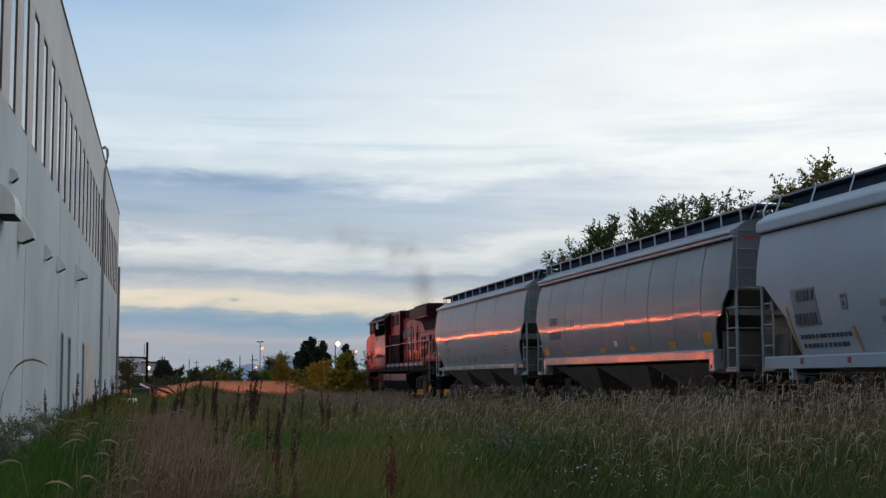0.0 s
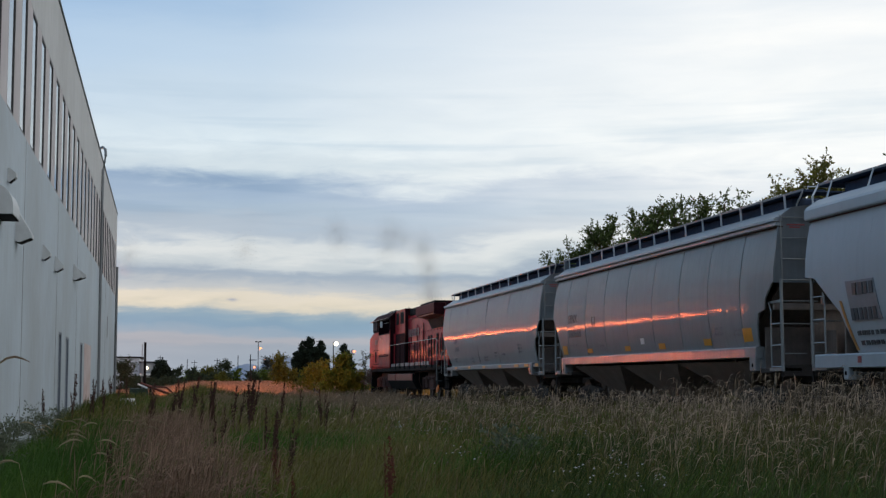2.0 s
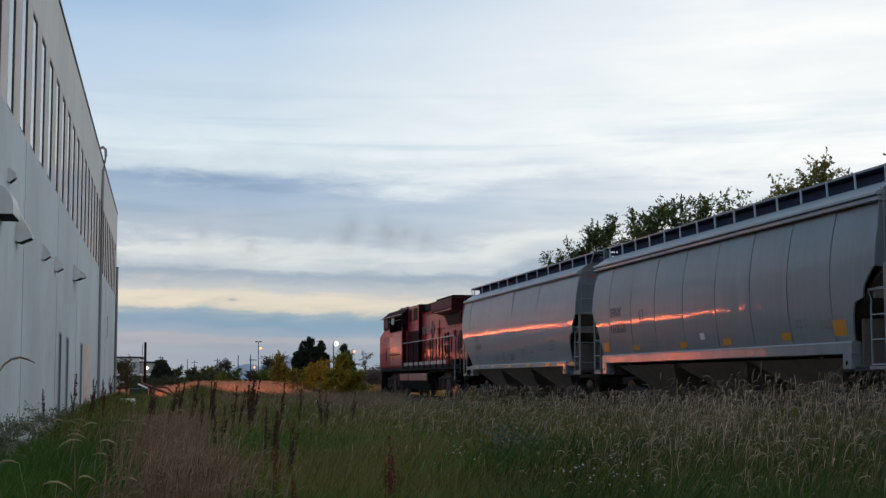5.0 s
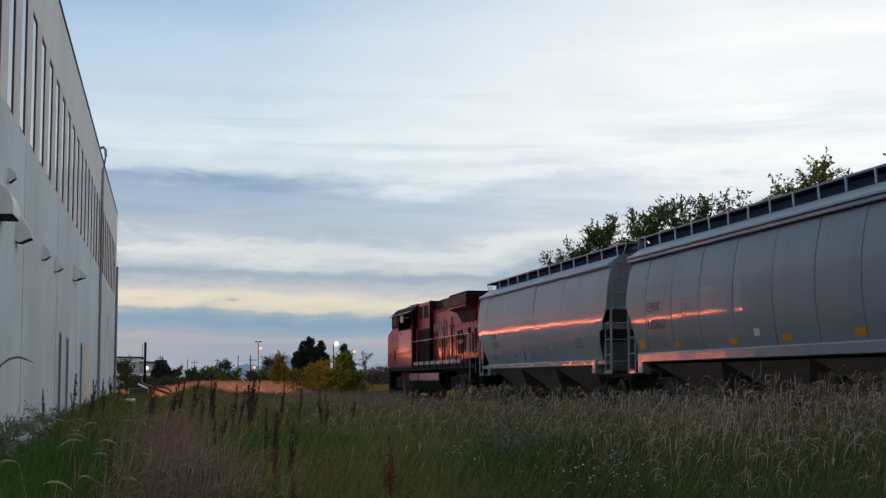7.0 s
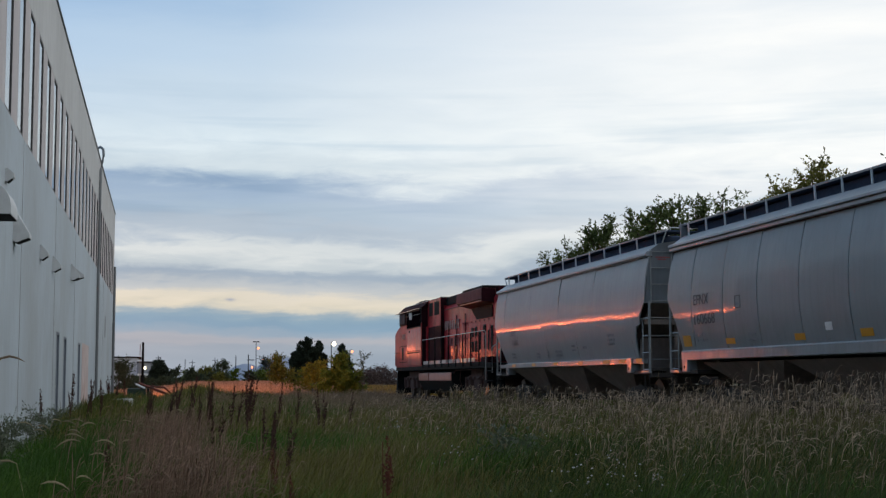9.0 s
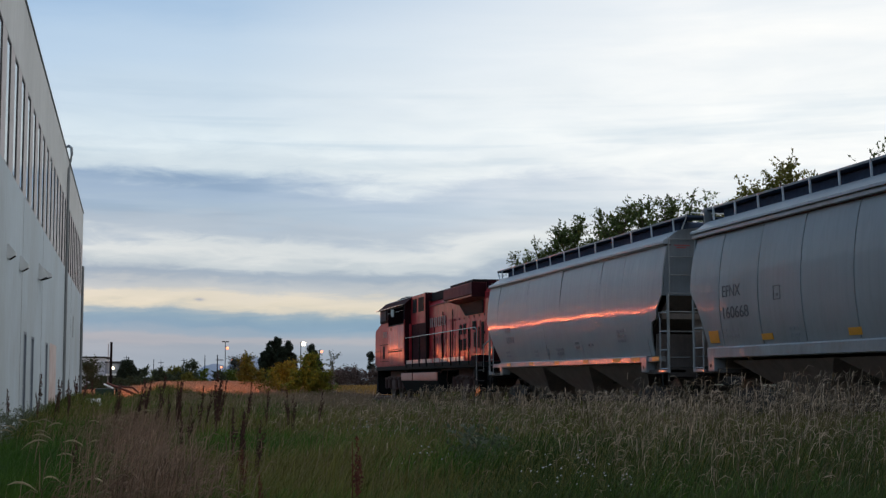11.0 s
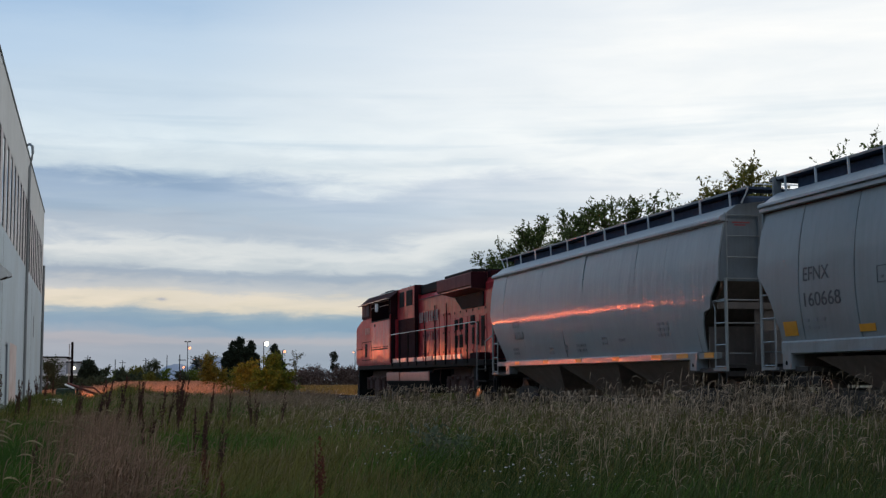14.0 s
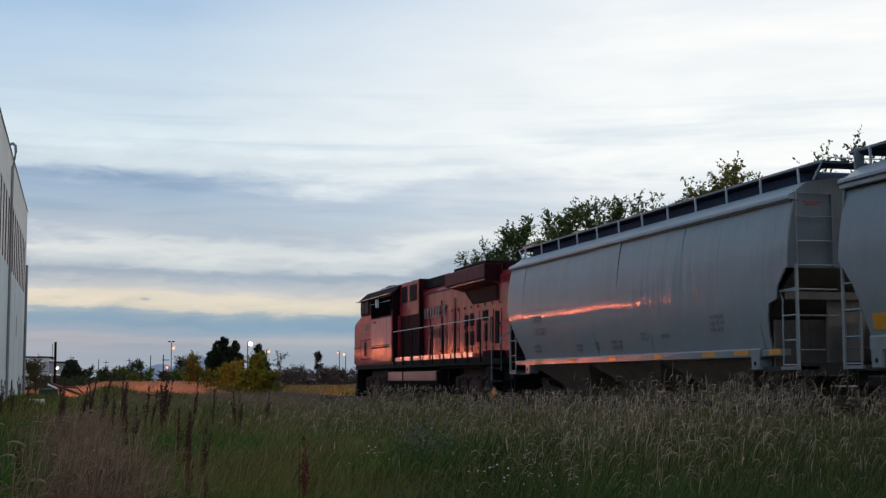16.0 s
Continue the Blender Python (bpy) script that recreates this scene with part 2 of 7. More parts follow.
M["hop"] = material("hopper_grey_paint", (0.308, 0.317, 0.318), 0.50, 0.0, var=0.07, scale=0.7, streak=0.14, coat=0.185, coat_rough=0.03, spec=0.10, wave=0.028, wave_size=(2.1, 2.1, 0.5), dirt=(0.20, 0.18, 0.16, 1), dirt_amount=0.2)
M["hopd"] = material("hopper_dark_grey_paint", (0.258, 0.264, 0.265), 0.50, 0.0, var=0.08, scale=0.7, streak=0.2, coat=0.19, coat_rough=0.035, spec=0.12, wave=0.020, wave_size=(1.2, 1.2, 0.6), dirt=(0.16, 0.145, 0.13, 1), dirt_amount=0.25)
M["hopw"] = material("hopper_white_paint", (0.385, 0.41, 0.435), 0.6, 0.0, var=0.06, scale=0.7, streak=0.12, coat=0.1, coat_rough=0.2, spec=0.2, dirt=(0.35, 0.32, 0.29, 1), dirt_amount=0.2)
M["hoproof"] = material("hopper_roof_paint", (0.29, 0.305, 0.32), 0.45, var=0.12, scale=1.0, streak=0.2, coat=0.10, coat_rough=0.15, spec=0.3, dirt=(0.24, 0.20, 0.17, 1), dirt_amount=0.3)
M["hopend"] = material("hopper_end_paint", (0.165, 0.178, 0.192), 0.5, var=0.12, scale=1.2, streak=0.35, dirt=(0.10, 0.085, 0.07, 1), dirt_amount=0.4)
M["sill"] = material("sill_paint", (0.27, 0.27, 0.27), 0.5, var=0.15, scale=1.5, streak=0.25, coat=0.16, coat_rough=0.08, spec=0.15, wave=0.03, wave_size=(1.6, 1.6, 0.6), dirt=(0.2, 0.15, 0.11, 1), dirt_amount=0.4)
M["truck"] = material("truck_grime", (0.078, 0.040, 0.034), 0.8, var=0.4, scale=4, bump=0.3, spec=0.2)
M["under"] = material("underframe_grime", (0.040, 0.031, 0.027), 0.8, var=0.35, scale=3, bump=0.3)
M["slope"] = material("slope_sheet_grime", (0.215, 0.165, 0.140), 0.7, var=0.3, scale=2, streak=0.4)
M["grating"] = material("roof_grating", (0.045, 0.060, 0.095), 0.9, 0.0, var=0.2, scale=8, spec=0.04)
M["rung"] = material("handhold_paint", (0.22, 0.215, 0.21), 0.45, var=0.15, scale=4, coat=0.9, coat_rough=0.12)
M["yellow"] = material("yellow_reflector", (0.66, 0.27, 0.018), 0.4, var=0.1, scale=6)
M["stripe"] = material("faded_orange_stripe", (0.42, 0.19, 0.045), 0.6, var=0.25, scale=5)
M["ink"] = material("black_lettering", (0.06, 0.06, 0.065), 0.6, var=0.1)
M["inkf"] = material("faded_lettering", (0.21, 0.21, 0.22), 0.6, var=0.2, scale=9)
M["patch"] = material("renumber_patch", (0.185, 0.19, 0.205), 0.5, var=0.12, scale=5)
M["wlabel"] = material("white_label", (0.75, 0.75, 0.74), 0.5, var=0.08)
M["wheel"] = material("wheel_steel", (0.11, 0.085, 0.07), 0.6, 0.6, var=0.3, scale=6)
M["red"] = material("locomotive_red", (0.40, 0.032, 0.037), 0.6, var=0.38, scale=1.4, streak=0.55, coat=0.26, coat_rough=0.04, spec=0.03, wave=0.045, wave_size=(2.6, 2.6, 0.4), dirt=(0.060, 0.016, 0.020, 1), dirt_amount=0.75)
M["nosered"] = material("polished_nose_red", (0.37, 0.044, 0.047), 0.5, var=0.25, scale=1.2, streak=0.3, coat=0.14, coat_rough=0.06, spec=0.03, wave=0.028, wave_size=(2.4, 2.4, 0.4), dirt=(0.085, 0.025, 0.03, 1), dirt_amount=0.4)
M["cabside"] = material("polished_cab_side_red", (0.36, 0.038, 0.042), 0.5, var=0.25, scale=1.2, streak=0.3, coat=0.40, coat_rough=0.04, spec=0.03, wave=0.05, wave_size=(2.6, 2.6, 0.4), dirt=(0.085, 0.025, 0.03, 1), dirt_amount=0.4)
M["redtext"] = material("red_print", (0.30, 0.06, 0.06), 0.6, var=0.15)
M["bracket"] = material("pale_bracket_paint", (0.50, 0.52, 0.54), 0.5, var=0.1, scale=5)
# maroon of dark panels; on the rear-facing plates it stands for shade
M["redd"] = material("dark_red_and_shaded_ends", (0.026, 0.006, 0.009), 0.7, spec=0.03, var=0.2, scale=2, streak=0.25, dirt=(0.028, 0.010, 0.012, 1), dirt_amount=0.4)
M["black"] = material("black_metal", (0.012, 0.011, 0.011), 0.75, spec=0.08, var=0.3, scale=4)
M["tank"] = material("fuel_tank_paint", (0.30, 0.085, 0.065), 0.45, var=0.25, scale=2, coat=0.4, streak=0.3)
M["bark"] = material("bark", (0.075, 0.055, 0.04), 0.9, var=0.35, scale=6, bump=0.6)
M["leaf"] = material("leaf_green", (0.115, 0.150, 0.048), 0.6, var=0.4, scale=1.5, island=True, rnd=0.6, trans=0.5, spec=0.15)
M["leafy"] = material("leaf_autumn", (0.15, 0.150, 0.030), 0.6, var=0.4, scale=1.5, island=True, rnd=0.55, trans=0.35, spec=0.15)
M["leafo"] = material("leaf_orange", (0.225, 0.18, 0.022), 0.6, var=0.4, scale=1.5, island=True, rnd=0.5, trans=0.35, spec=0.15)
M["needle"] = material("conifer_needles", (0.022, 0.032, 0.018), 0.7, var=0.4, scale=2, island=True, rnd=0.6, spec=0.15)
M["grass"] = material("green_grass", (0.188, 0.180, 0.052), 0.65, var=0.45, scale=0.7, island=True, rnd=0.55, trans=0.35, spec=0.15)
M["dry"] = material("dry_grass", (0.185, 0.143, 0.072), 0.75, var=0.4, scale=0.3, island=True, rnd=0.5, trans=0.3, spec=0.15)
M["head"] = material("seed_heads", (0.58, 0.44, 0.32), 0.85, var=0.35, scale=0.5, island=True, rnd=0.75, trans=0.25, spec=0.15)
M["sorrel"] = material("sorrel_stalks", (0.15, 0.040, 0.022), 0.9, var=0.4, scale=2, island=True, rnd=0.5)
M["fox"] = material("foxtail_heads", (0.42, 0.35, 0.22), 0.85, var=0.3, scale=0.5, island=True, rnd=0.4, trans=0.25)
M["dock"] = material("dock_seed_stalks", (0.072, 0.027, 0.017), 0.9, var=0.4, scale=2, island=True, rnd=0.5)
M["pink"] = material("bent_grass_haze", (0.33, 0.24, 0.16), 0.85, var=0.3, scale=0.5, island=True, rnd=0.45, trans=0.3, spec=0.15)
M["flower"] = material("white_flowers", (0.62, 0.60, 0.64), 0.8, var=0.1, island=True, rnd=0.3)
M["far"] = material("far_wall", (0.62, 0.63, 0.66), 0.8, var=0.1)
M["fardk"] = material("far_dark", (0.007, 0.007, 0.008), 0.8, var=0.2, spec=0.02)
M["hill"] = material("distant_hill", (0.25, 0.285, 0.36), 1.0, var=0.08, scale=0.02)
M["sodium"] = material("sodium_lamp", (1.0, 0.6, 0.3), 0.5, emit=(1.0, 0.25, 0.10, 1), emit_strength=2.4)
M["led"] = material("white_lamp", (1.0, 1.0, 0.9), 0.5, emit=(1.0, 0.88, 0.62, 1), emit_strength=5)
M["green"] = material("green_machine_paint", (0.006, 0.022, 0.011), 0.45, var=0.25, scale=4)
M["rust"] = material("rusty_steel", (0.11, 0.024, 0.014), 0.7, 0.2, var=0.35, scale=5)


# ---- mesh helpers ----
def part(name, bm, mat, parent=None, label="", smooth=False, angle=None):
    me = bpy.data.meshes.new(name)
    bm.to_mesh(me)
    bm.free()
    for mt in (mat if isinstance(mat, (list, tuple)) else [mat]):
        me.materials.append(mt)
    if smooth:
        for p in me.polygons:
            p.use_smooth = True
    ob = new(name, me)
    if parent is not None:
        ob.parent = parent
    if label:
        ob["label"] = label
    return ob


def thing(name, label, category, m=None, group="", kind=""):
    ob = new(name)
    ob.empty_display_size = 0.3
    if m is not None:
        ob.matrix_basis = m
    return tagged(ob, label, category, group, kind)


def box(bm, x0, x1, y0, y1, z0, z1, bevel=0.0, mat=0):
    vs = [bm.verts.new(p) for p in ((x0, y0, z0), (x1, y0, z0), (x1, y1, z0), (x0, y1, z0), (x0, y0, z1), (x1, y0, z1), (x1, y1, z1), (x0, y1, z1))]
    fs = [bm.faces.new([vs[i] for i in q]) for q in ((3, 2, 1, 0), (4, 5, 6, 7), (0, 1, 5, 4), (1, 2, 6, 5), (2, 3, 7, 6), (3, 0, 4, 7))]
    for f in fs:
        f.material_index = mat
    if bevel:
        es = list({e for f in fs for e in f.edges})
        bmesh.ops.bevel(bm, geom=es, offset=bevel, segments=1, affect="EDGES", profile=0.5)
    return bm


def boxes(*args, bevel=0.0):
    bm = bmesh.new()
    for a in args:
        box(bm, *a, bevel=bevel)
    return bm


def tube(bm, pts, r, n=8, cap=True, r2=None):
    """A round bar along the points, tapering from r to r2."""
    pts = [Vector(p) for p in pts]
    rings = []
    for i, p in enumerate(pts):
        d = (pts[min(i + 1, len(pts) - 1)] - pts[max(i - 1, 0)]).normalized()
        u = d.orthogonal().normalized() if abs(d.z) > 0.99 else d.cross(Vector((0, 0, 1))).normalized()
        v = d.cross(u)
        rr = r if r2 is None else r + (r2 - r) * i / max(1, len(pts) - 1)
        rings.append([bm.verts.new(p + u * (rr * math.cos(2 * math.pi * k / n)) + v * (rr * math.sin(2 * math.pi * k / n))) for k in range(n)])
    for a, b in zip(rings, rings[1:]):
        for k in range(n):
            bm.faces.new((a[k], a[(k + 1) % n], b[(k + 1) % n], b[k]))
    if cap:
        bm.faces.new(rings[0][::-1]), bm.faces.new(rings[-1])
    return bm


def bar(pts, r, n=8, r2=None):
    return tube(bmesh.new(), pts, r, n, True, r2)


def prism(bm, poly, axis, lo, hi):
    """A solid: polygon (pairs) pushed along an axis ('x', 'y' or 'z')."""
    def at(p, h):
        return {"x": (h, p[0], p[1]), "y": (p[0], h, p[1]), "z": (p[0], p[1], h)}[axis]
    a, b = [bm.verts.new(at(p, lo)) for p in poly], [bm.verts.new(at(p, hi)) for p in poly]
    n = len(poly)
    fs = [bm.faces.new(a[::-1]), bm.faces.new(b)]
    for i in range(n):
        fs.append(bm.faces.new((a[i], a[(i + 1) % n], b[(i + 1) % n], b[i])))
    bmesh.ops.recalc_face_normals(bm, faces=fs)
    return bm


def arrays(name, verts, faces, mat, parent=None, label="", smooth=False):
    me = bpy.data.meshes.new(name)
    me.from_pydata(verts, [], faces)
    me.materials.append(mat)
    if smooth:
        me.polygons.foreach_set("use_smooth", [True] * len(me.polygons))
    me.update()
    ob = new(name, me)
    if parent is not None:
        ob.parent = parent
    if label:
        ob["label"] = label
    return ob


def text_part(name, body, size, mat, parent, m, label=""):
    """Built-in-font lettering as a thin mesh."""
    cu = bpy.data.curves.new(name, "FONT")
    cu.body, cu.size, cu.extrude = body, size, 0.003
    cu.align_x = "CENTER"
    tmp = bpy.data.objects.new("tmp", cu)
    scene.collection.objects.link(tmp)
    me = bpy.data.meshes.new_from_object(tmp.evaluated_get(bpy.context.evaluated_depsgraph_get()))
    bpy.data.objects.remove(tmp)
    me.materials.clear()
    me.materials.append(mat)
    ob = new(name, me)
    ob.parent = parent
    ob.matrix_basis = m
    if label:
        ob["label"] = label
    return ob


# ---- ground ----
def make_ground():
    bm = bmesh.new()
    # finer near the camera, out to the horizon
    xs = [-3000, -800, -250, -90, -40, -20, -10, -6] + list(range(-4, 44, 2)) + [50, 70, 110, 250, 800, 3000]
    ys = [-1500, -300, -80, -30, -12] + list(range(-6, 120, 3)) + [130, 150, 180, 240, 400, 900, 3500]
    grid = {}
    for i, x in enumerate(xs):
        for j, y in enumerate(ys):
            near = -6 <= x <= 42 and -6 <= y <= 118
            z = 0.05 * noise.noise((x * 0.21, y * 0.17, 0)) if near else 0.0
            if abs(x - TRACK_X) < 3.5:
                z = 0.0
            if abs(y) > 500 or abs(x) > 500:
                z = -0.5
            grid[i, j] = bm.verts.new((x, y, z))
    for i in range(len(xs) - 1):
        for j in range(len(ys) - 1):
            bm.faces.new((grid[i, j], grid[i + 1, j], grid[i + 1, j + 1], grid[i, j + 1]))
    ob = part("ground", bm, M["soil"])
    tagged(ob, "rough grassy field soil with thatch beside the railway", "ground", kind="structure")


make_ground()


# ---- railway track ----
def make_track():
    tr = thing("railway_track", "rusty steel rails on dark timber ties in ballast", "railway track", kind="structure")
    bm = bmesh.new()
    prism(bm, [(TRACK_X - 2.6, -0.05), (TRACK_X + 2.6, -0.05), (TRACK_X + 1.6, RAIL_Z - 0.17), (TRACK_X - 1.6, RAIL_Z - 0.17)], "y", -60, 400)
    part("ballast_bed", bm, M["ballast"], tr, "dark grey crushed stone ballast")
    for side in (-1, 1):
        x = TRACK_X + side * 0.755
        bm = bmesh.new()
        prism(bm, [(x - 0.07, RAIL_Z - 0.16), (x + 0.07, RAIL_Z - 0.16), (x + 0.07, RAIL_Z - 0.145), (x + 0.012, RAIL_Z - 0.13), (x + 0.012, RAIL_Z - 0.045),
                   (x + 0.036, RAIL_Z - 0.03), (x + 0.036, RAIL_Z - 0.004), (x + 0.025, RAIL_Z), (x - 0.025, RAIL_Z), (x - 0.036, RAIL_Z - 0.004),
                   (x - 0.036, RAIL_Z - 0.03), (x - 0.012, RAIL_Z - 0.045), (x - 0.012, RAIL_Z - 0.13), (x - 0.07, RAIL_Z - 0.145)], "y", -60, 400)
        rail = part("rail", bm, M["railrust"], tr)
        part("rail_head", boxes((x - 0.024, x + 0.024, -60, 400, RAIL_Z + 0.0005, RAIL_Z + 0.004)), M["steel"], rail, "worn shiny running surface")
    me = None
    for i in range(260):
        y = -20 + i * 0.55
        if me is None:
            ob = part("tie", box(bmesh.new(), -1.28, 1.28, -0.11, 0.11, -0.17, 0.0), M["tie"], tr)
            me = ob.data
        else:
            ob = new("tie", me)
            ob.parent = tr
        ob.location = (TRACK_X, y, RAIL_Z - 0.155)


make_track()

# ---- long white building, nearly parallel to the track ----
B_X0, B_SLOPE = -2.40, -0.0047        # wall line x at y = 0 and its drift with y
B_Y0, B_Y1, B_TOP = -14.0, 71.4, 9.53
B_K = 0.91                            # the wall is laid out at 1 and set down at its true size, about eye height
W_X0, W_Y1 = B_X0 * B_K, B_Y1 * B_K
WIN_Z0, WIN_Z1, WIN_P, WIN_W = 5.33, 7.84, 1.88, 0.96


def make_building():
    """The wall lies in its own frame: u along the wall (world y), v outwards (world x)."""
    rot = math.degrees(math.atan(-B_SLOPE))
    b = thing("warehouse", "long white painted concrete warehouse with tall narrow windows", "building", pose(W_X0, 0, 1.15 * (1 - B_K), 0, 0, rot) @ Matrix.Diagonal((B_K, B_K, B_K, 1)), kind="structure")
    T = 0.32
    wins = [(17.86 + WIN_P * i, 17.86 + WIN_P * i + WIN_W) for i in range(29) if 17.86 + WIN_P * i + WIN_W < B_Y1 - 0.4]
    doors = [(33.3, 34.4, 2.29), (35.8, 37.0, 2.25), (41.9, 43.2, 2.27)]
    # lower wall with door openings
    segs, y = [], B_Y0
    for d0, d1, h in doors:
        segs.append((y, d0, 0.0, WIN_Z0)), segs.append((d0, d1, h, WIN_Z0))
        y = d1
    segs.append((y, B_Y1, 0.0, WIN_Z0))
    for y0, y1, z0, z1 in segs:
        part("wall_panel", boxes((-T, 0, y0, y1, z0 - (0.3 if z0 == 0 else 0), z1)), M["wall"], b)
    part("parapet_wall", boxes((-T, 0, B_Y0, B_Y1, WIN_Z1, B_TOP)), M["parapet"], b)
    part("coping", boxes((-T - 0.04, 0.035, B_Y0 - 0.03, B_Y1 + 0.03, B_TOP, B_TOP + 0.05), bevel=0.01), M["pipe"], b, "thin grey metal coping")
    part("pier", boxes((-T, -0.002, B_Y0, wins[0][0], WIN_Z0, WIN_Z1)), M["pier"], b)
    for (a0, a1), (c0, _) in zip(wins, wins[1:] + [(B_Y1, 0)]):
        part("pier", boxes((-T, -0.002, a1, c0, WIN_Z0, WIN_Z1)), M["pier"], b)
    for a0, a1 in wins:
        w = part("window", boxes((-0.10, -0.004, a0, a0 + 0.035, WIN_Z0, WIN_Z1), (-0.10, -0.004, a1 - 0.035, a1, WIN_Z0, WIN_Z1),
                                 (-0.10, -0.004, a0 + 0.035, a1 - 0.035, WIN_Z0, WIN_Z0 + 0.04), (-0.10, -0.004, a0 + 0.035, a1 - 0.035, WIN_Z1 - 0.05, WIN_Z1)), M["frame"], b)
        part("pane", boxes((-0.06, -0.022, a0 + 0.035, a1 - 0.035, WIN_Z0 + 0.04, WIN_Z1 - 0.05)), M["glass"], w)
    for d0, d1, h in doors:
        d = part("door", boxes((-0.09, -0.05, d0 + 0.06, d1 - 0.06, 0.02, h - 0.06)), M["door"], b, "flush blue-grey steel door")
        part("door_frame", boxes((-0.12, -0.01, d0, d0 + 0.06, 0, h), (-0.12, -0.01, d1 - 0.06, d1, 0, h), (-0.12, -0.01, d0 + 0.06, d1 - 0.06, h - 0.06, h)), M["door"], d)
        part("door_handle", bar([(-0.05, d0 + 0.14, 1.02), (-0.01, d0 + 0.14, 1.02), (-0.01, d0 + 0.26, 1.02)], 0.012), M["galv"], d)
    # far end wall, back wall and roof
    part("gable_wall", boxes((-26, -T, B_Y1 - T, B_Y1, -0.3, B_TOP)), M["wall"], b)
    part("gable_wall", boxes((-26, -T, B_Y0, B_Y0 + T, -0.3, B_TOP)), M["wall"], b)
    part("back_wall", boxes((-26.3, -26, B_Y0, B_Y1, -0.3, B_TOP)), M["wall"], b)
    part("roof", boxes((-26, -T, B_Y0 + T, B_Y1 - T, B_TOP - 0.5, B_TOP - 0.3)), M["pipe"], b, "flat grey roof behind the parapet")
    # panel joints
    for u in (24.7, 32.4, 39.75, 59.0):
        part("panel_joint", boxes((-0.02, 0.004, u - 0.012, u + 0.012, 0.05, WIN_Z0 - 0.02)), M["pipe"], b)
    # downpipe with a gooseneck over the parapet, and one at the far corner
    part("downpipe", bar([(-0.14, 53.2, B_TOP - 0.25), (-0.14, 53.2, B_TOP + 0.15), (-0.08, 53.05, B_TOP + 0.34), (0.04, 52.9, B_TOP + 0.38), (0.14, 52.8, B_TOP + 0.28),
                          (0.16, 52.8, B_TOP + 0.05), (0.12, 52.8, B_TOP - 0.2), (0.07, 52.8, B_TOP - 0.5), (0.07, 52.6, WIN_Z1), (0.07, 52.6, 0.05)], 0.05, 10), M["pipe"], b, "grey drainpipe curling over the parapet")
    part("downpipe", bar([(0.07, 70.6, 6.8), (0.07, 70.6, 0.05)], 0.06, 8), M["pipe"], b)
    # weathered, rust-stained panel beside the last door
    part("stained_panel", boxes((0.003, 0.010, 44.0, 47.9, 0.15, 2.3)), M["stain"], b, "pinkish rust-stained wall panel")
    part("wall_ladder", ladder_mesh(68.2, 0.1, 0.4, 3.9), M["frame"], b, "narrow steel wall ladder")
    # vent hoods
    for u, z, w, h, d in ((21.95, 4.22, 0.22, 0.20, 0.13), (23.3, 3.42, 0.40, 0.50, 0.26), (28.4, 3.57, 0.30, 0.28, 0.16),
                          (31.6, 3.58, 0.34, 0.32, 0.19), (38.0, 3.84, 0.40, 0.42, 0.22), (38.75, 3.9, 0.34, 0.34, 0.30)):
        bm = bmesh.new()
        prism(bm, [(0.0, z), (d * 0.25, z - 0.02), (d, z + 0.06), (d, z + 0.12), (0.03, z + h), (0.0, z + h)], "y", u, u + w)
        ob = part("vent_hood", bm, M["galv"], b, "sloping galvanised vent hood")
        bm = bmesh.new()
        prism(bm, [(0.01, z - 0.006), (d * 0.25, z - 0.026), (d - 0.01, z + 0.053), (d - 0.02, z + 0.056), (d * 0.25, z - 0.021), (0.01, z - 0.001)], "y", u + 0.01, u + w - 0.01)
        part("hood_mouth", bm, M["black"], ob)
    # large round-topped hood
    bm = bmesh.new()
    arc = [(0.0, 3.53), (0.26, 3.53)] + [(0.26 * math.cos(k * math.pi / 16), 3.62 + 0.34 * math.sin(k * math.pi / 16)) for k in range(9)]
    prism(bm, arc, "y", 20.4, 21.35)
    ob = part("vent_hood", bm, M["galv"], b, "large round-topped galvanised vent hood")
    part("hood_mouth", boxes((0.01, 0.25, 20.42, 21.33, 3.518, 3.526)), M["black"], ob)
    # small unlit fixture on the far corner, and a narrow slot in the wall
    part("corner_fixture", boxes((-0.02, 0.10, B_Y1 + 0.001, B_Y1 + 0.12, 6.25, 6.5), bevel=0.02), M["galv"], b)
    part("wall_slot", boxes((0.002, 0.012, 61.2, 61.7, 3.0, 3.9)), M["pipe"], b, "narrow weathered louvre")


def ladder_mesh(u, x, z0, z1):
    bm = bmesh.new()
    for s in (0.0, 0.4):
        tube(bm, [(x, u + s, z0), (x, u + s, z1)], 0.02, 6)
    z = z0 + 0.1
    while z < z1:
        tube(bm, [(x, u, z), (x, u + 0.4, z)], 0.012, 6)
        z += 0.3
    return bm


M["stain"] = material("stained_panel", (0.60, 0.50, 0.49), 0.75, var=0.15, scale=2, streak=0.3, dirt=(0.40, 0.17, 0.10, 1), dirt_amount=0.6)
make_building()

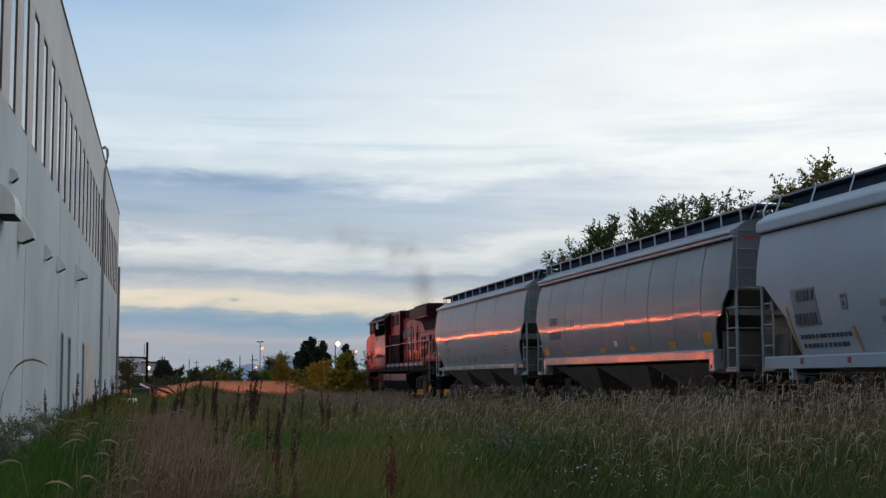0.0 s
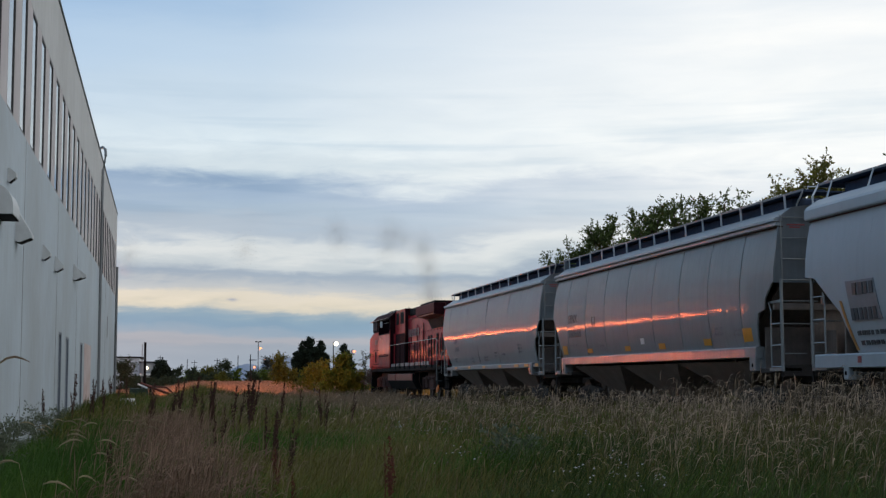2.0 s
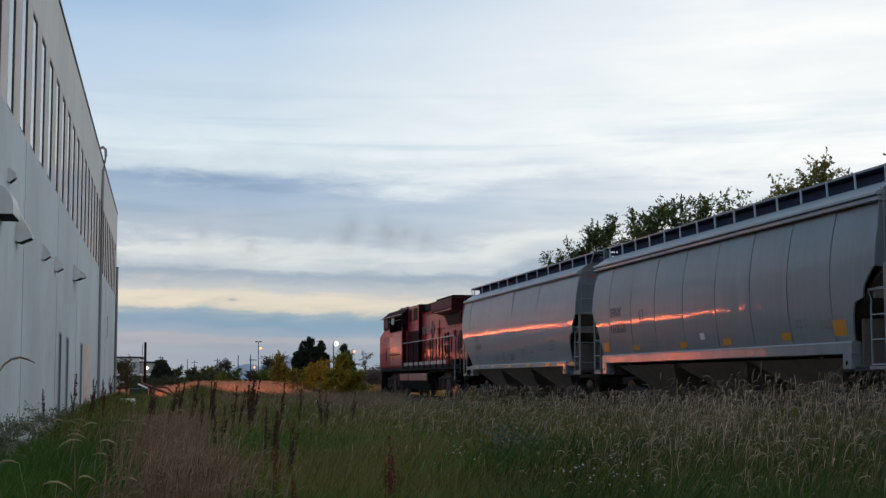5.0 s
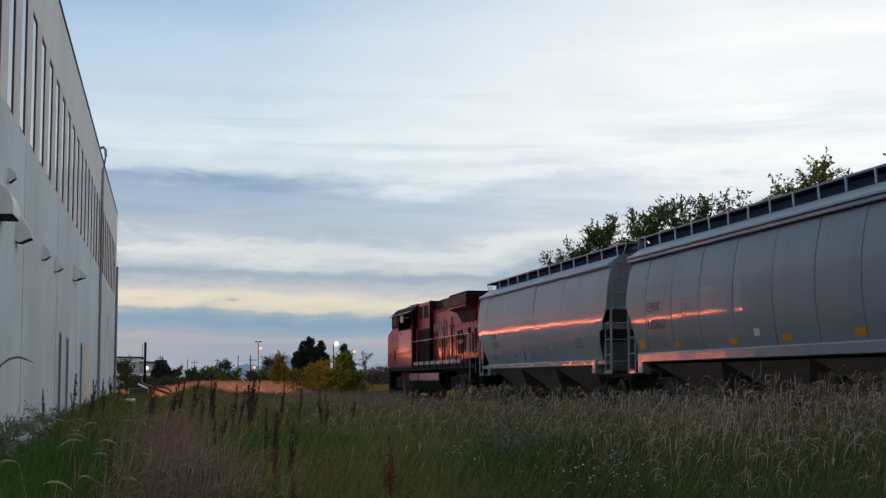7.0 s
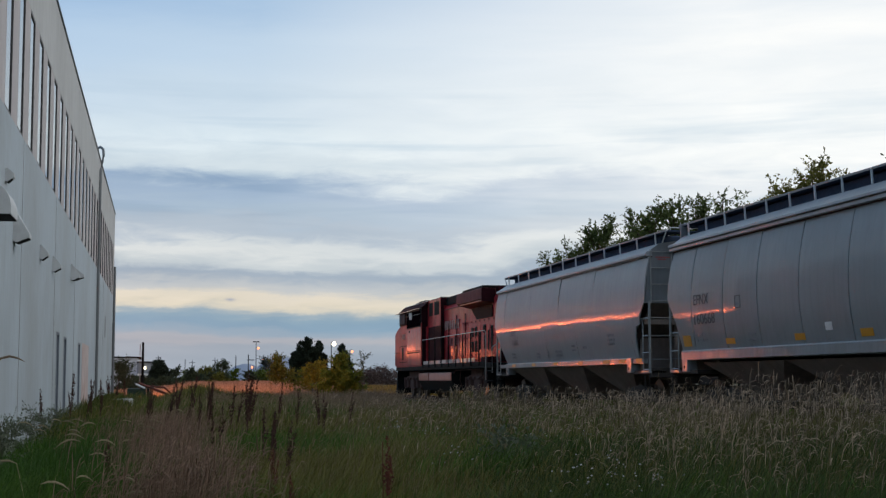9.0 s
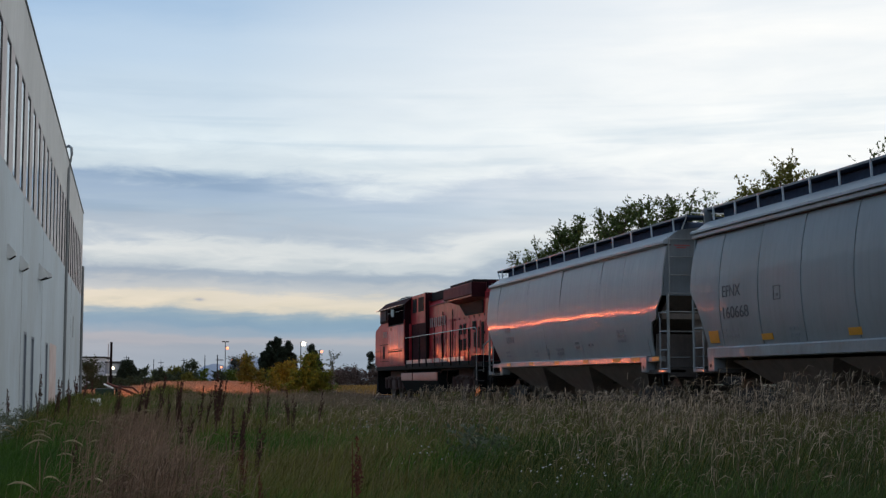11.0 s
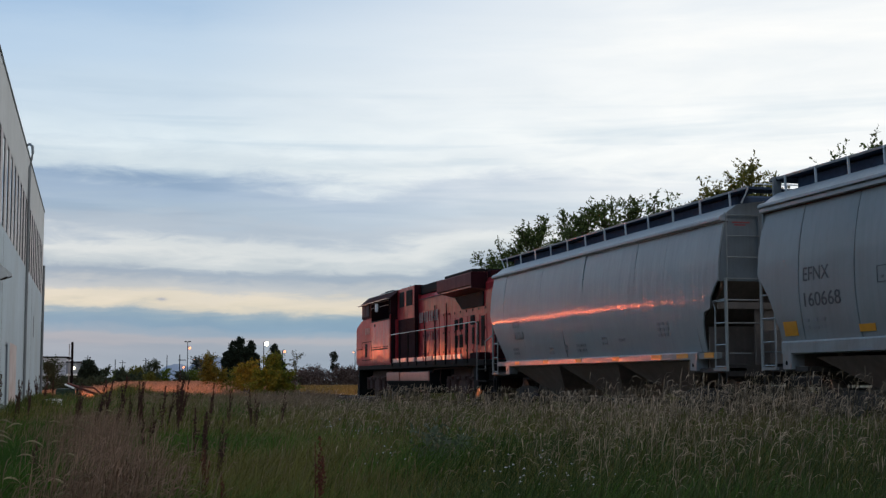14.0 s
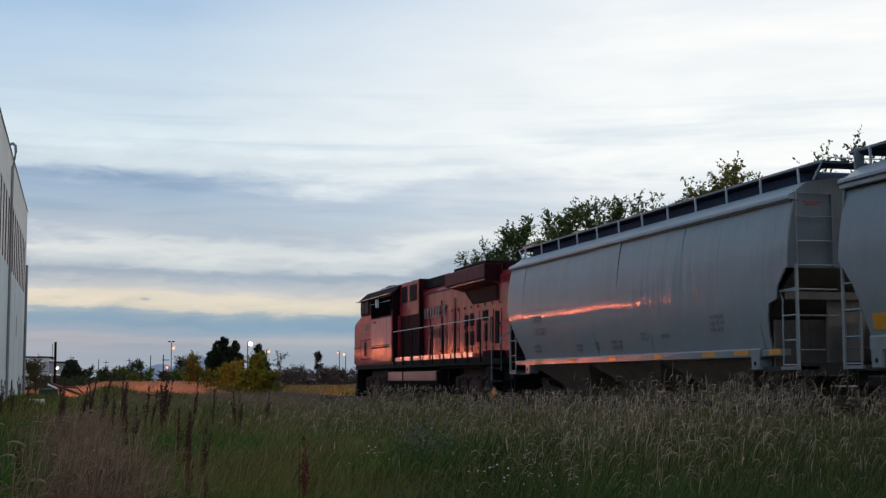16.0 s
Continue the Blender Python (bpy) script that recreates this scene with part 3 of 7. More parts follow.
# ---- train ----
S_ROWS = [(0.0, 0.0), (0.5, 0.577), (1.0, 1.183), (1.5, 1.82), (2.0, 2.478), (2.5, 3.15), (3.0, 3.84), (3.5, 4.55), (4.0, 5.28),
          (5.0, 6.80), (6.0, 8.37), (6.5, 9.15), (7.0, 9.97), (7.5, 10.82), (8.0, 11.69), (8.5, 12.57), (9.0, 13.45), (10.0, 15.21), (11.0, 16.98),
          (11.5, 17.87), (12.0, 18.76), (12.5, 19.64), (13.0, 20.52), (13.5, 21.40), (14.0, 22.28), (14.5, 23.17), (15.0, 24.07),
          (15.5, 24.98), (16.0, 25.90)]
MOVERS, WHEELS = [], []        # things that run on the track; wheelsets that roll in their bogies


def wheelset(parent, y, r, half=0.755):
    bm = bmesh.new()
    tube(bm, [(-1.0, 0, 0), (1.0, 0, 0)], 0.085, 10)
    for s in (-1, 1):
        for x0, x1, rr in ((s * half - 0.065, s * half + 0.065, r), (s * (half - 0.075) - 0.012, s * (half - 0.075) + 0.012, r + 0.03)):
            tube(bm, [(x0, 0, 0), (x1, 0, 0)], rr, 24)
        tube(bm, [(s * half, 0, 0), (s * (half + 0.09), 0, 0)], 0.17, 12)
        for k in range(4):      # web ribs make the turning visible
            a = k * math.pi / 2
            tube(bm, [(s * (half + 0.07), 0.12 * math.cos(a), 0.12 * math.sin(a)), (s * (half + 0.07), (r - 0.08) * math.cos(a), (r - 0.08) * math.sin(a))], 0.03, 6)
    ob = part("wheelset", bm, M["wheel"], parent)
    WHEELS.append((ob, y, r))
    return ob


def bogie(parent, y, r=0.46, base=1.78):
    bm = bmesh.new()
    for s in (-1, 1):
        x0, x1 = s * 1.0 - 0.07, s * 1.0 + 0.07
        prism(bm, [(y - base / 2 - 0.25, r - 0.05), (y - base / 2 - 0.25, r + 0.14), (y - 0.5, r + 0.26), (y + 0.5, r + 0.26), (y + base / 2 + 0.25, r + 0.14),
                   (y + base / 2 + 0.25, r - 0.05), (y + base / 2 - 0.12, r - 0.08), (y + 0.38, r - 0.28), (y - 0.38, r - 0.28), (y - base / 2 + 0.12, r - 0.08)], "x", x0, x1)
        for k in (-0.16, 0.0, 0.16):
            tube(bm, [(s * 1.09, y + k, r - 0.2), (s * 1.09, y + k, r + 0.16)], 0.06, 8)
    box(bm, -1.05, 1.05, y - 0.2, y + 0.2, r + 0.02, r + 0.3)
    b = part("bogie", bm, M["under"], parent, "grimy cast steel bogie")
    for k in (-base / 2, base / 2):
        wheelset(b, y + k, r)
    return b


# how the lower corner of each end is cut away: metres in from the end of the side sheet, height over the rail
CUT_CURVED = [(0.0, 2.95), (0.2, 2.78), (0.45, 2.51), (0.62, 2.2), (0.72, 1.9), (0.78, 1.5)]
CUT_SLOPED = [(0.0, 2.95), (0.35, 2.5), (0.7, 2.1), (1.0, 1.75), (1.1, 1.5)]
CUT_NOTCHED = [(0.0, 2.98), (0.08, 2.95), (0.42, 2.64), (0.46, 2.42), (0.80, 2.35), (0.92, 2.1), (1.0, 1.8), (1.02, 1.5)]
CUT_STRAIGHT = [(0.0, 2.96), (0.42, 2.91), (1.35, 2.2), (1.75, 1.4)]


def hopper(label, a_rear, a_front, paint, seams, cuts, bottom, sill, post_n, style, inset):
    """Covered hopper; local origin on the rail head under the middle, front towards +y. cuts: rear and front corner shape;
    sill: top, bottom and the distances of its ends from the car's ends; inset: end walls' distance from the corner posts."""
    L = a_front - a_rear
    H = L / 2
    h = thing("covered_hopper", label, "hopper car", group="covered hoppers of the train")
    MOVERS.append((h, (a_rear + a_front) / 2))
    white = style == "shoulder"
    EAVE, CUT, BOT = 4.24, 2.97, bottom
    y_lo, y_hi = -H + inset[0], H - inset[1]
    sill_z1, sill_z0, sill_r, sill_f = sill
    PEAK = 2.97 if style == "smooth" else 2.76 if style == "ribbed" else 2.87

    def halfw(z):
        return 1.60 - 0.10 * (z - PEAK) ** 2

    def zbot(y):
        k = CUTS[0] if y < 0 else CUTS[1]
        d = (y - y_lo) if y < 0 else (y_hi - y)
        return max(BOT, float(np.interp(d, [p[0] for p in k], [p[1] for p in k])))
    CUTS = cuts

    # side panels between the seams, each a little pillowed and out of true
    edges = [y_lo] + sorted(seams) + [y_hi]
    marks = [y_lo + p[0] for p in cuts[0]] + [y_hi - p[0] for p in cuts[1]]
    deep = style == "ribbed"
    for side in (-1, 1):
        for y0, y1 in zip(edges, edges[1:]):
            bm = bmesh.new()
            ny = max(6, int((y1 - y0) / 0.16))
            nz = 18
            ph = random.uniform(0, 50)
            lean = random.gauss(0, 0.006 if style == "smooth" else 0.003)
            twist = random.gauss(0, 0.0012 if style == "smooth" else 0.0005)
            gap = 0.018 if deep else 0.0
            ys = sorted({round(y0 + gap + (y1 - y0 - 2 * gap) * i / ny, 3) for i in range(ny + 1)} | {round(m, 3) for m in marks if y0 + 0.03 < m < y1 - 0.03})
            cols = []
            for y in ys:
                zb = zbot(y)
                k = (y - y0) / (y1 - y0)
                pillow = 0.010 - 0.004 * abs(2 * k - 1) ** 3 if deep else 0.004 - 0.0012 * abs(2 * k - 1) ** 4
                cols.append([])
                for j in range(nz + 1):
                    z = zb + (EAVE - zb) * j / nz
                    x = halfw(z) + pillow + 0.0035 * noise.noise((ph + y * 0.8, z * 0.5, side)) + lean * (z - 2.8) + twist * (k - 0.5)
                    cols[-1].append(bm.verts.new((side * x, y, z)))
            for c0, c1 in zip(cols, cols[1:]):
                for j in range(nz):
                    q = (c0[j], c1[j], c1[j + 1], c0[j + 1])
                    bm.faces.new(q if side > 0 else q[::-1])
            # turned-in edges give the sheet its thickness and the seam its groove
            for c in (cols[0], cols[-1]):
                if not deep and c is not (cols[0] if y0 == y_lo else cols[-1] if y1 == y_hi else None):
                    continue
                rim = [bm.verts.new(v.co) for v in c]
                inn = [bm.verts.new((v.co.x - side * 0.035, v.co.y, v.co.z)) for v in c]
                for j in range(nz):
                    bm.faces.new((rim[j], rim[j + 1], inn[j + 1], inn[j]))
            low = [bm.verts.new(c[0].co) for c in cols]
            inn = [bm.verts.new((v.co.x - side * 0.035, v.co.y, v.co.z)) for v in low]
            for j in range(len(low) - 1):
                bm.faces.new((low[j], low[j + 1], inn[j + 1], inn[j]))
            part("side_panel", bm, paint, h, smooth=True)
        # ribs behind the grooves
        if deep:
            for y in seams:
                bm = bmesh.new()
                pts = [(side * (halfw(BOT + (EAVE - BOT) * j / 10) - 0.012), y, BOT + (EAVE - BOT) * j / 10) for j in range(11)]
                rows = [[bm.verts.new((p[0], p[1] - 0.03, p[2])), bm.verts.new((p[0], p[1] + 0.03, p[2])), bm.verts.new((p[0] - side * 0.02, p[1], p[2]))] for p in pts]
                for p, q in zip(rows, rows[1:]):
                    for i in range(3):
                        bm.faces.new((p[i], p[(i + 1) % 3], q[(i + 1) % 3], q[i]))
                part("seam_strip", bm, M["hopend"], h)
    # roof: rises from the eaves to the hatch trough
    bm = bmesh.new()
    prism(bm, [(-1.47, 4.22), (-1.47, 4.36), (-1.14, 4.59), (-0.6, 4.67), (0, 4.70), (0.6, 4.67), (1.14, 4.59), (1.47, 4.36), (1.47, 4.22)], "y", y_lo + 0.02, y_hi - 0.02)
    part("roof", bm, M["hopw"] if white else M["hoproof"], h, "pale weathered roof sheet")
    for side in (-1, 1):
        s = side
        if white:
            strips = [("roof_shoulder", [(1.36, 4.10), (1.56, 4.11), (1.575, 4.14), (1.57, 4.31), (1.53, 4.37), (1.44, 4.43), (1.28, 4.54), (1.20, 4.56), (1.20, 4.40), (1.36, 4.3)], "rounded white roof shoulder")]
        elif style == "smooth":
            strips = [("side_plate", [(1.36, 4.245), (1.53, 4.245), (1.55, 4.265), (1.55, 4.31), (1.53, 4.345), (1.47, 4.375), (1.36, 4.395)], "pale rounded eave moulding")]
        else:
            strips = [("side_plate", [(1.36, 4.185), (1.505, 4.185), (1.515, 4.195), (1.515, 4.255), (1.36, 4.255)], "lower eave strip"),
                      ("side_plate", [(1.36, 4.285), (1.545, 4.285), (1.55, 4.295), (1.545, 4.345), (1.49, 4.375), (1.36, 4.39)], "pale eave moulding")]
        for name, poly, lab in strips:
            bm = bmesh.new()
            prism(bm, [(s * a, b) for a, b in poly], "y", y_lo - 0.02, y_hi + 0.02)
            part(name, bm, paint if white else M["hoproof"], h, lab)
        # dark strip added under the eave to paint in its shade line
        zs = 4.075 if white else 4.215 if style == "smooth" else 4.155
        part("eave_shade_strip", boxes((min(s * 1.34, s * (halfw(zs) + 0.022)), max(s * 1.34, s * (halfw(zs) + 0.022)), y_lo, y_hi, zs, zs + 0.028)), M["truck"], h, "dark strip standing for the shade under the eave")
    # end walls and slope sheets
    for e in (-1, 1):
        yw = (y_hi if e > 0 else y_lo) - e * 0.03
        y = e * (H - 0.03)
        bm = bmesh.new()
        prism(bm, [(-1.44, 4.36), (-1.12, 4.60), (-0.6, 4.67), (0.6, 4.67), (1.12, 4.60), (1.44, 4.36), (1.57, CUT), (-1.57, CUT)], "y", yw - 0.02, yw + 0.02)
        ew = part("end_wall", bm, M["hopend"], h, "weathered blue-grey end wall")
        for k in (-0.62, 0.62):
            part("end_rib", boxes((k - 0.05, k + 0.05, yw + e * 0.045 - 0.025, yw + e * 0.045 + 0.025, CUT + 0.02, 4.36)), M["hopend"], ew)
        for side in (-1, 1):
            xa, xb = side * 1.42, side * 0.66
            lad = part("end_ladder", bar([(xa, yw + e * 0.10, CUT), (xa, yw + e * 0.10, 4.38), (xa, yw + e * 0.02, 4.42)], 0.014, 6), M["rung"], h, "grey end ladder")
            for k in (3.02, 3.47, 3.92, 4.36):
                part("rung", bar([(xa, yw + e * 0.10, k), (xb, yw + e * 0.10, k), (xb, yw + e * 0.03, k)], 0.013, 6), M["rung"], lad)
        if e < 0:
            for k in range(2):
                part("warning_text", boxes((-1.25 + 0.06 * k, -0.84 - 0.1 * k, yw - 0.027, yw - 0.021, 4.20 - 0.055 * k, 4.23 - 0.055 * k)), M["redtext"], ew)
        bm = bmesh.new()
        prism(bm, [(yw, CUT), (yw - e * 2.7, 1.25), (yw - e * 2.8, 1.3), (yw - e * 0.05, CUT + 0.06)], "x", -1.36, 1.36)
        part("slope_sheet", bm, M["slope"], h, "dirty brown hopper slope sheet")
        bm = bmesh.new()      # vertical web plates under the slope sheet and the end platform
        box(bm, -0.3, -0.26, min(y, y - e * 2.2), max(y, y - e * 2.2), 1.1, 1.95)
        box(bm, 0.26, 0.3, min(y, y - e * 2.2), max(y, y - e * 2.2), 1.1, 1.95)
        box(bm, -0.62, 0.62, min(y - e * 0.5, y - e * 0.56), max(y - e * 0.5, y - e * 0.56), 1.1, 2.5)
        part("end_frame", bm, M["slope"], h)
        part("bulkhead_plate", boxes((-1.38, 1.38, min(y - e * 1.15, y - e * 1.2), max(y - e * 1.15, y - e * 1.2), 1.15, 2.05)), M["slope"], h)
        part("cross_tie", boxes((-1.5, 1.5, min(y - e * 0.42, y - e * 0.5), max(y - e * 0.42, y - e * 0.5), 2.40, 2.54)), M["slope"], h)
        bm = bmesh.new()
        box(bm, -1.5, 1.5, min(y - e * 0.1, y - e * 1.7), max(y - e * 0.1, y - e * 1.7), 1.06, 1.15)
        box(bm, -1.5, 1.5, min(y, y - e * 0.12), max(y, y - e * 0.12), 0.98, 1.22)
        part("end_platform", bm, M["under"], h)
        # crossover platform, coupler, brake gear
        part("coupler", boxes((-0.15, 0.15, min(y, y + e * 0.78), max(y, y + e * 0.78), 0.76, 0.98), bevel=0.03), M["under"], h)
        part("air_hose", bar([(0.35, y, 0.95), (0.38, y + e * 0.3, 0.6), (0.2, y + e * 0.6, 0.42)], 0.022, 6), M["black"], h)
        if e > 0:
            bm = bmesh.new()
            tube(bm, [(-0.45, y + 0.15, 2.35), (-0.45, y + 0.18, 2.35)], 0.26, 20)
            part("brake_wheel", bm, M["under"], h)
        # corner posts, ladders
        for side in (-1, 1):
            x = side * 1.53
            yp = y - e * (0.10 if white else 0.0)
            bm = bmesh.new()
            tube(bm, [(x, yp, 1.08), (x, yp, CUT + 0.05)], 0.036, 8)
            part("corner_post", bm, M["rung"], h)
            yi = yp - e * 0.54
            pts = [(x, yi, 1.1), (x, yi, 2.25), (x, yi + e * 0.02, 2.36), (x, yi - e * 0.10, 2.56), (x, yp, 2.58)] if cuts[0 if e < 0 else 1] is CUT_NOTCHED else [(x, yi, 1.1), (x, yi, 2.42), (x, yi + e * 0.06, 2.62)]
            bm = bmesh.new()
            tube(bm, pts, 0.019, 6)
            lad = part("corner_ladder", bm, M["rung"], h, "pale painted corner ladder")
            for k in range(4):
                z = 1.18 + k * 0.455
                part("rung", bar([(x, yi, z), (x, yp, z)], 0.015, 6), M["rung"], lad)
            part("end_handhold", bar([(side * 1.5, y + e * 0.04, 1.45), (side * 1.0, y + e * 0.04, 1.45)], 0.015, 6), M["rung"], h)
            part("tie_rod", bar([(side * 1.5, yp, 2.56), (side * 0.7, yp - e * 0.02, 2.56)], 0.016, 6), M["rung"], h)
            part("tie_rod", bar([(side * 1.5, yp, 2.08), (side * 0.7, yp - e * 0.02, 2.08)], 0.016, 6), M["rung"], h)
            part("corner_stirrup", bar([(x, y - e * 0.05, 1.05), (x, y - e * 0.05, 0.55), (x, y - e * 0.4, 0.55), (x, y - e * 0.4, 1.05)], 0.02, 6), M["under"], h)
            part("step_plate", boxes((min(side * 1.1, side * 1.56), max(side * 1.1, side * 1.56), min(yp, yp - e * 0.6), max(yp, yp - e * 0.6), 1.09, 1.15)), M["sill"], h)
            d = sill_r if e < 0 else sill_f
            lo_z, wide = (0.90, 0.2) if white else (1.09, 0.34)
            a0, a1 = y - e * d, y - e * (d + wide)
            if white:
                a0, a1 = y - e * 1.45, y - e * 1.65
            pad = part("jacking_pad", boxes((min(side * 1.3, side * 1.588), max(side * 1.3, side * 1.588), min(a0, a1), max(a0, a1), lo_z, sill_z1 - 0.01), bevel=0.02), M["hopw"] if white else M["sill"], h)
            part("pad_hole", bar([(side * 1.585, (a0 + a1) / 2, lo_z + 0.13), (side * 1.593, (a0 + a1) / 2, lo_z + 0.13)], 0.045, 8), M["black"], pad)
            if style == "smooth":      # the light end sill that carries on to the ladder
                part("end_sill", boxes((min(side * 1.40, side * 1.54), max(side * 1.40, side * 1.54), min(y - e * 0.5, y - e * (d - 0.01)), max(y - e * 0.5, y - e * (d - 0.01)), sill_z0 + 0.02, sill_z1 - 0.03), bevel=0.01), M["sill"], h)
                part("label_plate", boxes((min(side * 1.538, side * 1.546), max(side * 1.538, side * 1.546), min(y - e * 0.70, y - e * 1.0), max(y - e * 0.70, y - e * 1.0), sill_z0 + 0.04, sill_z1 - 0.05)), M["patch"], h)
    # side sills
    for side in (-1, 1):
        bm = bmesh.new()
        s = side
        prism(bm, [(s * 1.42, sill_z1), (s * 1.565, sill_z1), (s * 1.585, sill_z1 - 0.03), (s * 1.585, sill_z0 + 0.02), (s * 1.54, sill_z0), (s * 1.42, sill_z0)], "y", -H + sill_r, H - sill_f)
        part("side_sill", bm, M["hopw"] if white else M["sill"], h)
    # discharge hoppers
    for c in (-4.6, 0.0, 4.6) if not white else (-4.2, 0, 4.2):
        bm = bmesh.new()
        top = [(-1.42, c - 2.25, 1.32), (1.42, c - 2.25, 1.32), (1.42, c + 2.25, 1.32), (-1.42, c + 2.25, 1.32)]
        low = [(-0.55, c - 0.38, 0.42), (0.55, c - 0.38, 0.42), (0.55, c + 0.38, 0.42), (-0.55, c + 0.38, 0.42)]
        a, b = [bm.verts.new(p) for p in top], [bm.verts.new(p) for p in low]
        bm.faces.new(a), bm.faces.new(b[::-1])
        for i in range(4):
            bm.faces.new((a[i], b[i], b[(i + 1) % 4], a[(i + 1) % 4]))
        bmesh.ops.recalc_face_normals(bm, faces=bm.faces[:])
        ob = part("discharge_hopper", bm, M["slope"], h, "grimy sloped discharge hopper")
        part("outlet_gate", boxes((-0.75, 0.75, c - 0.45, c + 0.45, 0.26, 0.42), bevel=0.02), M["under"], ob)
    part("centre_sill", boxes((-0.3, 0.3, -H + 0.1, H - 0.1, 0.8, 1.1)), M["under"], h)
    for side in (-1, 1) if white else ():
        part("brake_pipe", bar([(side * 1.46, -H + 1.8, 1.02), (side * 1.46, H - 1.8, 1.02)], 0.025, 6), M["under"], h)
    bogie(h, -H + 2.2), bogie(h, H - 2.2)
    # roof walk: dark grating on pale brackets, hatch trough between
    for side in (-1, 1):
        g = part("running_board", boxes((min(side * 0.62, side * 1.12), max(side * 0.62, side * 1.12), -H - 0.30, H + 0.30, 4.885, 4.905)), M["grating"], h, "dark open grating running board")
        part("board_edge", boxes((min(side * 1.12, side * 1.135), max(side * 1.12, side * 1.135), -H - 0.30, H + 0.30, 4.875, 4.92)), M["hopend"], g)
        foot = 1.26 if white else 1.11
        for k in range(post_n):
            y = y_lo + 0.35 + (y_hi - y_lo - 0.7) * k / (post_n - 1)
            bm = bmesh.new()
            tube(bm, [(side * foot, y, 4.53 if white else 4.60), (side * 1.125, y, 4.91)], 0.020 if white else 0.026, 4)
            part("bracket", bm, M["bracket"], g)
        for e in (-1, 1):
            yb = e * (H + 0.02)
            if white:
                part("end_brace", bar([(side * 1.38, (y_hi if e > 0 else y_lo), 4.44), (side * 1.38, (y_hi if e > 0 else y_lo) + e * 0.02, 4.62), (side * 1.12, e * (H + 0.28), 4.90)], 0.022, 6), M["bracket"], g)
            elif deep and e > 0:
                part("end_plate", boxes((min(side * 1.02, side * 1.20), max(side * 1.02, side * 1.20), yb - 0.02, yb + 0.02, 4.46, 4.93)), M["hopend"], g)
            else:
                part("end_brace", bar([(side * 1.12, e * (H - 0.05), 4.60), (side * 1.12, e * (H + 0.28), 4.885)], 0.02, 6), M["bracket"], g)
    part("hatch_trough", boxes((-0.92, 0.92, y_lo + 0.45, y_hi - 0.45, 4.6, 4.86), bevel=0.04), M["grating"], h, "long dark trough hatch cover")
    for e in (-1, 1):
        part("cross_board", boxes((-1.12, 1.12, min(e * (H - 0.3), e * (H + 0.30)), max(e * (H - 0.3), e * (H + 0.30)), 4.855, 4.88)), M["grating"], h)
        part("roof_handhold", bar([(-1.0, e * (H + 0.25), 4.90), (-1.0, e * (H + 0.25), 4.97), (1.0, e * (H + 0.25), 4.97), (1.0, e * (H + 0.25), 4.90)], 0.014, 6), M["bracket"], h)
    return h, halfw


def bar_mark(parent, halfw, y, z, w, hgt, mat, name="marking", label="", tilt=0.0):
    """A thin painted patch lying on the near side of a car."""
    bm = bmesh.new()
    n = 4
    pts = []
    for i in range(n + 1):
        zz = z - hgt / 2 + hgt * i / n
        off = tilt * (i / n - 0.5)
        x = -(halfw(zz) + 0.019)
        pts.append([(x, y - w / 2 + off, zz), (x, y + w / 2 + off, zz)])
    va = [[bm.verts.new(p) for p in r] for r in pts]
    vb = [[bm.verts.new((p[0] + 0.010, p[1], p[2])) for p in r] for r in pts]
    for i in range(n):
        bm.faces.new((va[i][1], va[i][0], va[i + 1][0], va[i + 1][1]))
        bm.faces.new((va[i][0], vb[i][0], vb[i + 1][0], va[i + 1][0]))
        bm.faces.new((va[i][1], va[i + 1][1], vb[i + 1][1], vb[i][1]))
    bm.faces.new((va[0][0], va[0][1], vb[0][1], vb[0][0])), bm.faces.new((va[n][1], va[n][0], vb[n][0], vb[n][1]))
    return part(name, bm, mat, parent, label)


def bars(parent, halfw, y, z, w, rows, mat, row_h=0.07, pitch=0.13, pieces=3):
    """Unreadable lettering: rows of short bars."""
    rnd = random.Random(int(y * 100) + int(z * 1000))
    for r in range(rows):
        x = y + w / 2
        for k in range(pieces):
            ww = w / pieces * rnd.uniform(0.55, 0.85)
            bar_mark(parent, halfw, x - ww / 2, z - r * pitch, ww, row_h, mat, "lettering")
            x -= w / pieces


TEXT_M = pose(0, 0, 0, 90, 0, -90)      # lettering on the near (-x) side reads from the field


